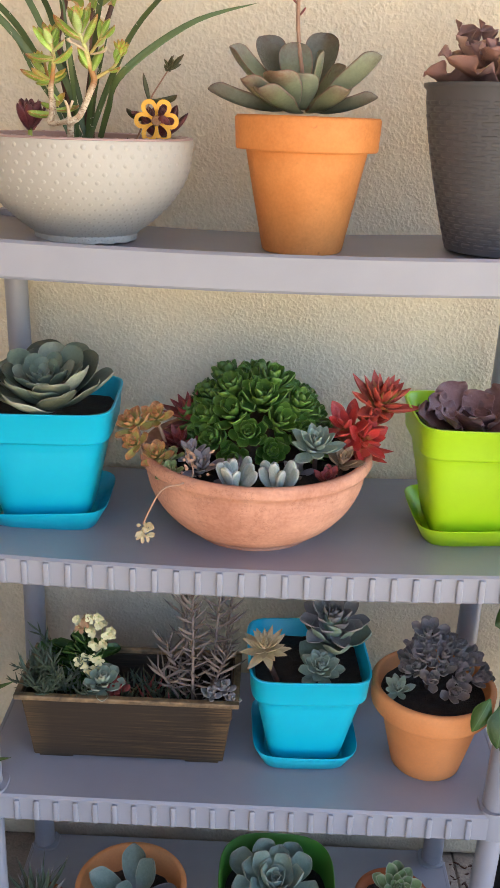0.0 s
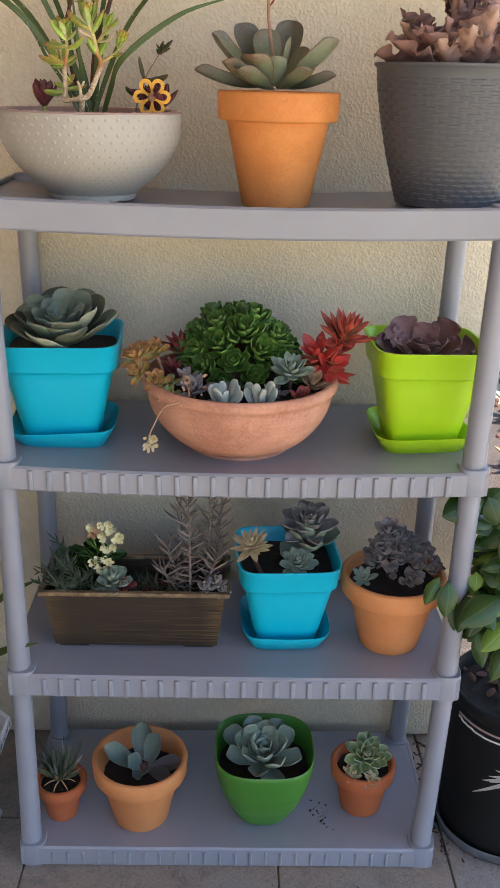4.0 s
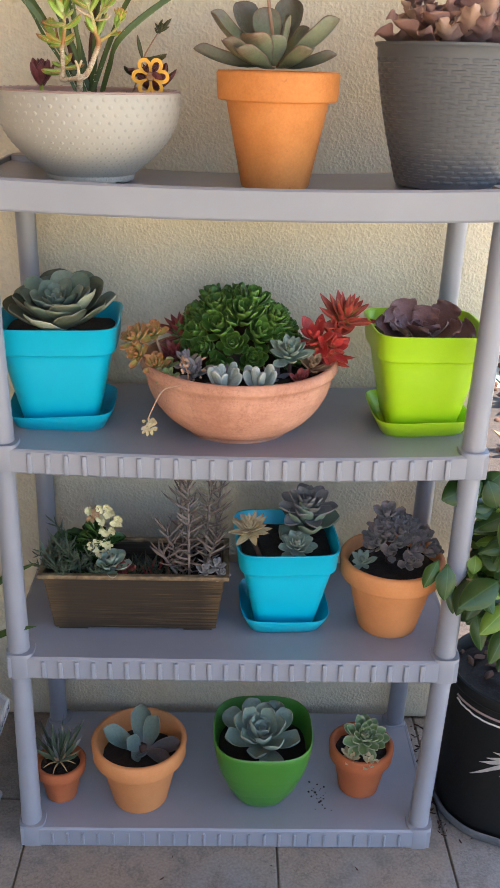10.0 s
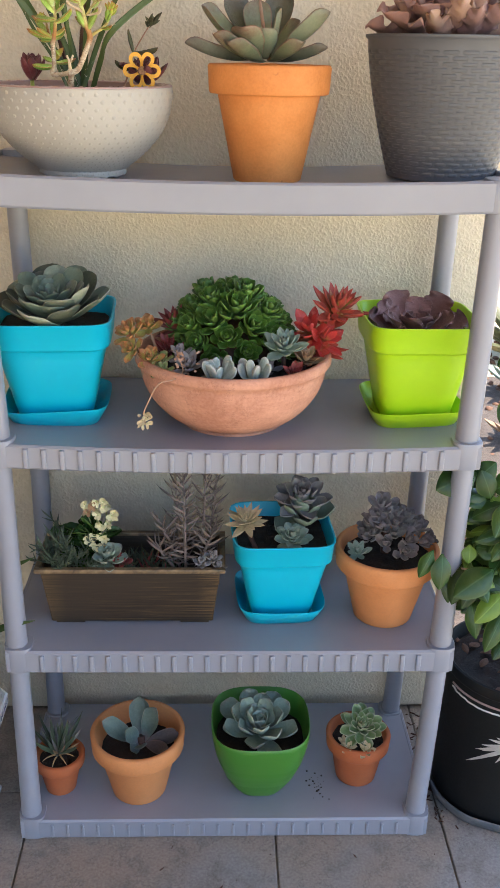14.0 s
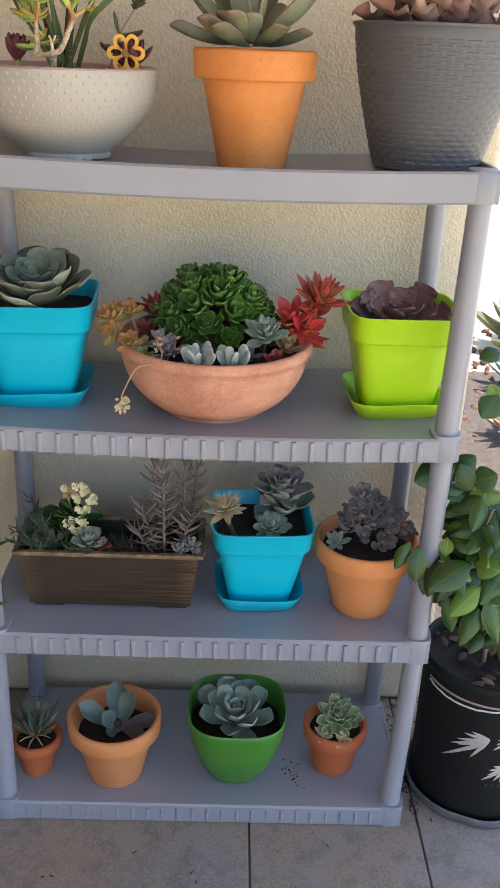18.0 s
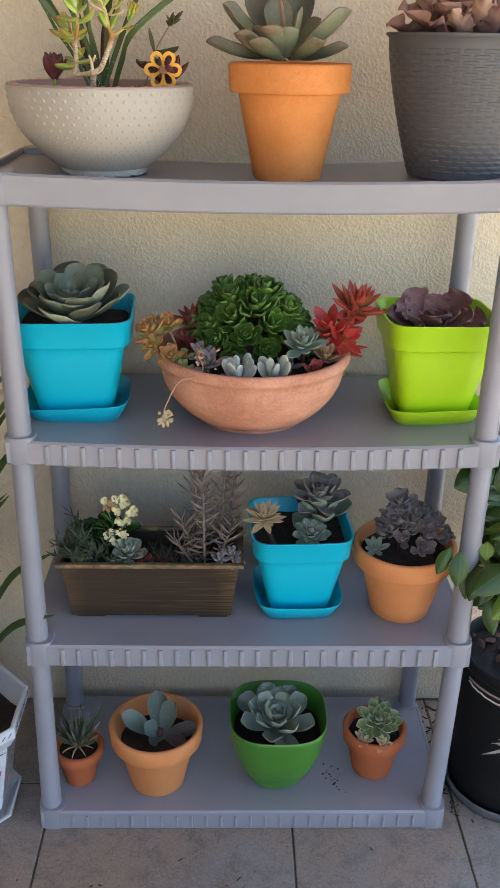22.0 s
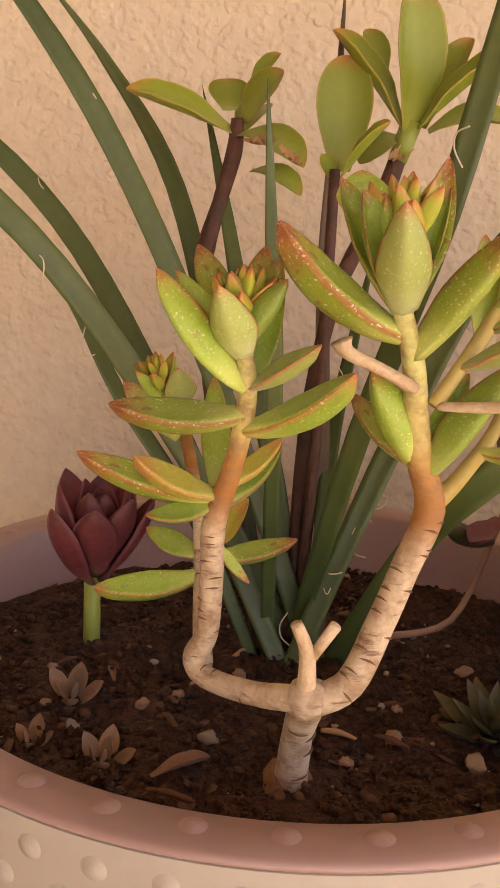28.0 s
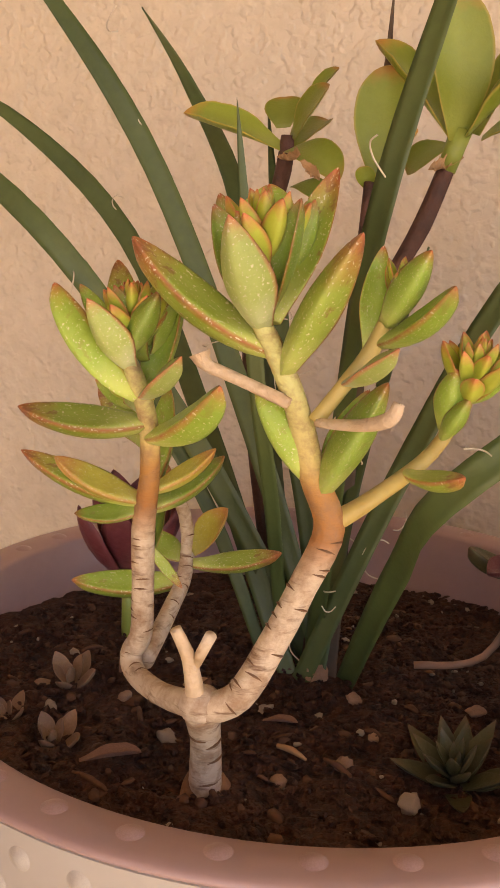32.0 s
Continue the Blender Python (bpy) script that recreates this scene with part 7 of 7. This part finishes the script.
# --- shrub in the black pot ---
sh = thing("camellia_shrub", pose(0.650, 0.160, 0.328), "young shrub with glossy dark green leaves", "plant")
SHRUB = Vector((0.650, 0.160, 0.328))
rc = random.Random(17)
STEMS = (((-0.02, 0.0, 0.0), (-0.05, -0.07, 0.20), (-0.11, -0.13, 0.32), (-0.20, -0.17, 0.37)), ((0.02, 0.0, 0.0), (-0.02, -0.04, 0.25), (-0.06, -0.08, 0.42), (-0.15, -0.10, 0.50)), ((0.0, 0.02, 0.0), (0.05, 0.0, 0.3), (0.06, -0.02, 0.55), (0.04, -0.03, 0.78)), ((0.03, -0.02, 0.0), (0.08, -0.06, 0.2), (0.14, -0.1, 0.36), (0.2, -0.14, 0.46)), ((0.02, 0.03, 0.0), (0.12, 0.05, 0.3), (0.2, 0.02, 0.55), (0.22, 0.0, 0.75)))


def camellia_leaf(base, tip, width):
    put_leaf(sh, LF_THIN, M_CAMEL_Y if rc.random() < 0.15 else M_CAMEL, Vector(base) - SHRUB, Vector(tip) - SHRUB, width, (rc.uniform(-0.3, 0.3), -1, 0.8), me_width=0.48)


camellia_leaf((0.473, 0.05, 0.875), (0.391, 0.02, 0.851), 0.066)
camellia_leaf((0.388, -0.02, 0.744), (0.36, -0.04, 0.693), 0.029)
camellia_leaf((0.403, -0.03, 0.742), (0.399, -0.06, 0.677), 0.041)
camellia_leaf((0.51, -0.02, 0.702), (0.423, -0.07, 0.672), 0.058)
camellia_leaf((0.532, -0.03, 0.654), (0.47, -0.07, 0.612), 0.044)
camellia_leaf((0.541, -0.02, 0.606), (0.5, -0.06, 0.535), 0.038)
camellia_leaf((0.479, 0.0, 0.618), (0.493, -0.03, 0.543), 0.034)
camellia_leaf((0.548, -0.02, 0.633), (0.58, -0.06, 0.542), 0.042)
camellia_leaf((0.424, 0.0, 0.687), (0.429, -0.03, 0.629), 0.03)
camellia_leaf((0.525, 0.0, 0.69), (0.566, -0.03, 0.691), 0.053)
camellia_leaf((0.474, 0.06, 0.849), (0.509, 0.05, 0.897), 0.046)
camellia_leaf((0.511, 0.05, 0.837), (0.551, 0.03, 0.866), 0.055)
camellia_leaf((0.505, 0.04, 0.823), (0.481, 0.04, 0.883), 0.043)
camellia_leaf((0.55, 0.1, 1.0), (0.518, 0.08, 0.96), 0.052)
camellia_leaf((0.547, 0.12, 1.083), (0.503, 0.1, 1.073), 0.034)
camellia_leaf((0.56, 0.12, 0.963), (0.533, 0.1, 1.022), 0.05)
camellia_leaf((0.48, 0.02, 0.728), (0.529, 0.0, 0.728), 0.043)
camellia_leaf((0.469, 0.02, 0.734), (0.466, 0.0, 0.701), 0.032)
for j, st in enumerate(STEMS):
    part("stem", tube(st, (0.006, 0.005, 0.004, 0.002), 8), M_TWIG, sh)
    P = [Vector(q) for q in st]
    for k in range(34 if j < 2 else 80):
        f = (0.40 if j < 2 else 0.12) + (0.60 if j < 2 else 0.88) * (k + rc.random()) / (34 if j < 2 else 80)
        i = min(2, int(f * 3))
        q = P[i].lerp(P[i + 1], f * 3 - i)
        a = k * 2.4 + rc.uniform(-0.5, 0.5)
        d = Vector((math.cos(a) + (0.5 if j < 2 else 0.0), math.sin(a) - 0.15, rc.uniform(-1.2, 0.15))).normalized()
        ln = rc.uniform(0.060, 0.098)
        if (q + d * ln).z < 0.13:
            continue
        put_leaf(sh, LF_THIN, M_CAMEL_Y if rc.random() < 0.25 else M_CAMEL, q, q + d * ln, ln * rc.uniform(0.46, 0.58), (rc.uniform(-0.4, 0.4), -0.8, 0.8), me_width=0.48)
for k in range(100):
    st = STEMS[1 + k % 4]
    f = rc.uniform(0.22, 0.95)
    i = min(2, int(f * 3))
    q = Vector(st[i]).lerp(Vector(st[i + 1]), f * 3 - i)
    a = rc.uniform(-1.6, 1.6) if k % 2 else rc.uniform(1.6, 4.6)
    e = q + Vector((math.cos(a) * 0.11, math.sin(a) * 0.09 - 0.02, rc.uniform(-0.06, 0.05)))
    e.x = max(e.x, -0.12)
    part("twig", tube((q, q.lerp(e, 0.5) + Vector((0, 0, 0.02)), e), (0.0024, 0.002, 0.001), 6), M_TWIG, sh)
    for j in range(7):
        p = q.lerp(e, 0.2 + 0.8 * j / 6)
        b = a + (1.2 if j % 2 else -1.2) * (1 - j / 10) + rc.uniform(-0.3, 0.3)
        d = Vector((math.cos(b), math.sin(b) - 0.2, rc.uniform(-1.3, 0.0))).normalized()
        ln = rc.uniform(0.055, 0.090)
        if (p + d * ln).z < 0.14 or rc.random() < 0.25:
            continue
        put_leaf(sh, LF_THIN, M_CAMEL_Y if rc.random() < 0.28 else M_CAMEL, p, p + d * ln, ln * rc.uniform(0.45, 0.58), (rc.uniform(-0.4, 0.4), -0.8, 0.8), me_width=0.48)


# --- strap leaved plant in the porcelain planter ---
st = thing("strap_leaf_plant", pose(-0.655, 0.07, 0.235), "dark green arching strap leaved plant", "plant")
for k, (a, reach, h, w) in enumerate(((10, 0.18, 0.82, 0.028), (335, 0.14, 0.46, 0.026), (0, 0.22, 0.70, 0.030), (50, 0.14, 0.86, 0.026), (90, 0.10, 0.66, 0.026), (320, 0.16, 0.55, 0.028), (300, 0.22, 0.35, 0.03), (180, 0.25, 0.6, 0.03), (140, 0.2, 0.75, 0.028), (220, 0.25, 0.5, 0.03), (350, 0.10, 0.74, 0.026), (20, 0.12, 0.62, 0.026), (270, 0.2, 0.3, 0.03), (348, 0.25, 0.33, 0.022), (5, 0.10, 0.50, 0.022), (330, 0.12, 0.46, 0.022), (355, 0.16, 0.58, 0.022), (30, 0.16, 0.52, 0.022), (345, 0.14, 0.66, 0.024), (310, 0.10, 0.60, 0.024), (15, 0.20, 0.78, 0.024), (330, 0.16, 0.30, 0.022), (325, 0.18, 0.36, 0.022), (0, 0.24, 0.44, 0.022), (40, 0.2, 0.7, 0.024), (358, 0.13, 0.40, 0.020))):
    a = radians(a)
    d = Vector((math.cos(a), math.sin(a), 0))
    b = d * 0.03
    part("leaf", ribbon((b, b + d * reach * 0.25 + Vector((0, 0, h * 0.45)), b + d * reach * 0.6 + Vector((0, 0, h * 0.85)), b + d * reach + Vector((0, 0, h))), w, 0.3, 0.4, up=(-d.x, -d.y - 0.4, 0.6), thick=0.002), M_STRAP, st)

# ---- painted and woven details ----
# woven bands of the charcoal pot
wv = bmesh.new()
rings = []
for k in range(7):
    x = -0.0147 + 0.0294 * k / 6
    o = x * x / 0.27 + (0.0012 if k in (0, 6) else 0.0)
    rings.append([wv.verts.new((x, o + dy, dz)) for dy, dz in ((0.0012, -0.0040), (-0.0001, -0.0036), (-0.0010, -0.0020), (-0.0010, 0.0020), (-0.0001, 0.0036), (0.0012, 0.0040))])
for ra_, rb_ in zip(rings, rings[1:]):
    for k in range(5):
        wv.faces.new((ra_[k], ra_[k + 1], rb_[k + 1], rb_[k]))
bmesh.ops.recalc_face_normals(wv, faces=wv.faces)
weave_me = bpy.data.meshes.new("weave_strip")
wv.to_mesh(weave_me)
wv.free()
ROWS_W = 23
for k in range(ROWS_W):
    h = 0.012 + (RH - 0.030) * k / (ROWS_W - 1)
    r = rattan_r(h / RH)
    for i in range(28):
        a = 2 * math.pi * (i + 0.5 * (k % 2)) / 28
        if math.sin(a) > 0.05:
            continue
        ob = put_mesh("weave_strip", weave_me, M_RATTAN, rt)
        slope = math.atan2(rattan_r(min(1, h / RH + 0.03)) - rattan_r(max(0, h / RH - 0.03)), 0.06 * RH)
        ob.matrix_local = Matrix.Translation((r * math.cos(a), r * math.sin(a), h)) @ Matrix.Rotation(a + math.pi / 2, 4, "Z") @ Matrix.Rotation(slope, 4, "X") @ Matrix.Diagonal((r / 0.140 * 0.96, 0.95, 0.9, 1))

# white bamboo strokes on the black pot
def pot_stroke(parent, a0, z0, a1, z1, width, radius, material, name="brush_stroke", flat=None):
    """A tapering painted stroke lying on a round or flat side."""
    bm = bmesh.new()
    lo, hi = [], []
    for k in range(9):
        t = k / 8
        a, z = a0 + (a1 - a0) * t, z0 + (z1 - z0) * t
        w = width * math.sin(math.pi * min(0.98, 0.1 + 0.9 * t)) ** 0.8
        nx, nz = -(z1 - z0), (a1 - a0) * (radius(z) if flat is None else 1.0)
        q = math.hypot(nx, nz) or 1
        for lst, sgn in ((lo, -1), (hi, 1)):
            zz = z + sgn * w * nz / q
            if flat is None:
                r = radius(zz) + 0.0008
                aa = a + sgn * w * nx / q / r
                lst.append(bm.verts.new((r * math.cos(aa), r * math.sin(aa), zz)))
            else:
                lst.append(bm.verts.new(flat @ Vector((a + sgn * w * nx / q, zz, 0.0008))))
    for k in range(8):
        bm.faces.new((lo[k], lo[k + 1], hi[k + 1], hi[k]))
    bmesh.ops.solidify(bm, geom=bm.faces[:], thickness=0.0004)
    return part(name, bm, material, parent, smooth=False)


def black_r(z):
    return 0.150


BAMBOO = (((259, 0.243), ((221, 0.160), (228, 0.204), (233, 0.222), (238, 0.244), (244, 0.254), (246, 0.186), (241, 0.198), (251, 0.204), (234, 0.207))),
          ((279, 0.250), ((265, 0.232), (263, 0.216), (266, 0.244), (270, 0.206), (275, 0.202))),
          ((277, 0.167), ((258, 0.131), (263, 0.160), (262, 0.146), (266, 0.172), (268, 0.132), (273, 0.128))),
          ((300, 0.225), ((284, 0.190), (287, 0.210), (290, 0.232), (294, 0.180))))
for (ca, cz), tips in BAMBOO:
    for ta, tz in tips:
        pot_stroke(bk, radians(ca), cz, radians(ta), tz, 0.0042, black_r, M_PAINT_W)

for k in range(7):
    pot_stroke(bk, radians(262 + 5 * k), 0.112, radians(263.5 + 5 * k), 0.122, 0.0012, black_r, M_PAINT_K)
pts = []
for k in range(40):
    a = radians(195 + 130 * k / 39)
    z = 0.318 + 0.0030 * noise.noise(Vector((k * 0.7, 0, 0))) - 0.006 * math.sin(k * 0.16)
    r = black_r(z) + 0.0012
    pts.append((r * math.cos(a), r * math.sin(a), z))
part("painted_drip_line", tube(pts, 0.0020, 6), M_PAINT_W, bk, "white dripping paint line")
for k, ln in ((22, 0.040), (31, 0.022)):
    q = Vector(pts[k])
    part("painted_drip", tube((q, q - Vector((0, 0, ln))), (0.0018, 0.0026), 6), M_PAINT_W, bk, "white paint drip")
part("painted_band", tube([(0.1506 * math.cos(radians(195 + 5 * k)), 0.1506 * math.sin(radians(195 + 5 * k)), 0.327) for k in range(27)], 0.0026, 6), M_RIMGLAZE, bk, "thin dull red painted band")
part("base_tray", lathe([(0, 0.001), (0.158, 0.001), (0.163, 0.004), (0.167, 0.026), (0.1655, 0.029), (0.162, 0.026), (0.157, 0.006), (0, 0.006)], 72, shape=lambda a: 1 + 0.008 * math.sin(7 * a) + 0.006 * math.sin(11 * a + 1)), M_TRAY, bk, "scuffed grey tray under the pot")
rl = random.Random(31)
for k in range(40):
    r, a = 0.145 * math.sqrt(rl.random()), rl.uniform(0, 6.28)
    p = Vector((0.650 + r * 0.97 * math.cos(a), 0.16 + r * 0.97 * math.sin(a), 0.350))
    ob = put_mesh("fallen_leaf", LF_THIN, M_DRYPINK if k % 4 == 0 else M_BARKCHIP)
    ln = rl.uniform(0.02, 0.05)
    ob.matrix_world = Matrix.Translation(p) @ Euler((rl.uniform(-0.3, 0.4), rl.uniform(-0.3, 0.3), rl.uniform(0, 6.3))).to_matrix().to_4x4() @ Matrix.Diagonal((ln, ln, ln, 1))
    tagged(ob, "dry brown fallen leaf on the soil", "leaf", "fallen leaves in the black pot")

# blossoms on the porcelain sides
for side in range(8):
    a = 2 * math.pi * (side + 0.5) / 8
    q = math.cos(math.pi / 8)
    bot, top = Vector((0.125 * q * math.cos(a), 0.125 * q * math.sin(a), 0.04)), Vector((0.158 * q * math.cos(a), 0.158 * q * math.sin(a), 0.225))
    zax = (top - bot).normalized()
    xax = Vector((-math.sin(a), math.cos(a), 0))
    nor = xax.cross(zax)
    fr = Matrix((xax, zax, nor)).transposed().to_4x4()
    fr.translation = bot
    if 0.3 < a < 3.4:
        continue
    ro = random.Random(side)
    for k in range(18):
        x, z = ro.uniform(-0.045, 0.02), ro.uniform(0.02, 0.15)
        pot_stroke(oc, x, z, x + ro.uniform(0.012, 0.035), z + ro.uniform(-0.01, 0.035), 0.0012, None, M_PAINT_K, "painted_twig", fr)
    for k in range(8):
        x, z = ro.uniform(-0.040, 0.040), ro.uniform(0.03, 0.13)
        for j in range(4):
            t = j * math.pi / 2 + ro.random()
            pot_stroke(oc, x, z, x + 0.010 * math.cos(t), z + 0.010 * math.sin(t), 0.0042, None, M_PAINT_R if k % 2 else M_PAINT_B, "painted_petal", fr)
    pot_stroke(oc, -0.058, 0.176, 0.058, 0.176, 0.0045, None, M_PAINT_B, "painted_border", fr)

# ---- garden beyond the wall ----
for x, y, sc, mt, lab in ((1.32, 2.25, 0.6, M_TAN, "dry tan agave clump in the sunny garden"), (1.55, 2.9, 0.9, M_BLUEG, "blue green agave clump on gravel"), (1.30, 1.45, 0.6, M_AGAVE, "green spiky clump by the path"), (1.75, 3.6, 1.4, M_AGAVE, "green spiky clump far off")):
    pl = thing("agave_clump", pose(x, y, 0), lab, "plant", "garden clumps")
    rosette(pl, LF_LANCE, mt, (0, 0, 0.02), (0, 0, 1), 26, 0.28 * sc, 0.5, 15, 80, rise=0.2)
clay_pot(0.83, 0.66, 0, 0.11, 0.07, 0.18, 0.045, M_TERRA_OLD, "weathered terracotta pot behind the shrub", 0.85)
pl = thing("potted_agave", pose(0.83, 0.66, 0.15), "pale spiky plant in terracotta pot", "plant")
rosette(pl, LF_LANCE, M_BLUEG, (0, 0, 0.01), (0, 0, 1), 24, 0.16, 0.5, 20, 80, rise=0.2)
M_MULCH = surface("pinkish_mulch", (0.036, 0.025, 0.019), (0.105, 0.075, 0.060), 30, 160, 0.95, 1.0, 0.01, grain=0.35)
bm = bmesh.new()
bmesh.ops.create_grid(bm, x_segments=40, y_segments=40, size=0.5)
for v in bm.verts:
    v.co = Vector((1.42 + v.co.x * 1.5, 1.95 + v.co.y * 2.45, -0.006 + 0.008 * noise.noise(v.co * 14)))
tagged(part("planting_bed", bm, M_MULCH), "pinkish brown bark mulch bed beside the wall", "planting bed", kind="structure")
rk = random.Random(77)
bm = bmesh.new()
for k in range(420):
    x, y = rk.uniform(0.75, 2.2), rk.uniform(0.75, 4.0)
    sz = rk.uniform(0.012, 0.035)
    bmesh.ops.create_icosphere(bm, subdivisions=1, radius=1.0, matrix=Matrix.LocRotScale((x, y, -0.012), Euler((rk.random(), rk.random(), rk.uniform(0, 6))), (sz, sz * 0.8, sz * 0.5)))
tagged(part("gravel", bm, M_BARKCHIP), "scattered reddish stones on the ground", "gravel", kind="stuff")
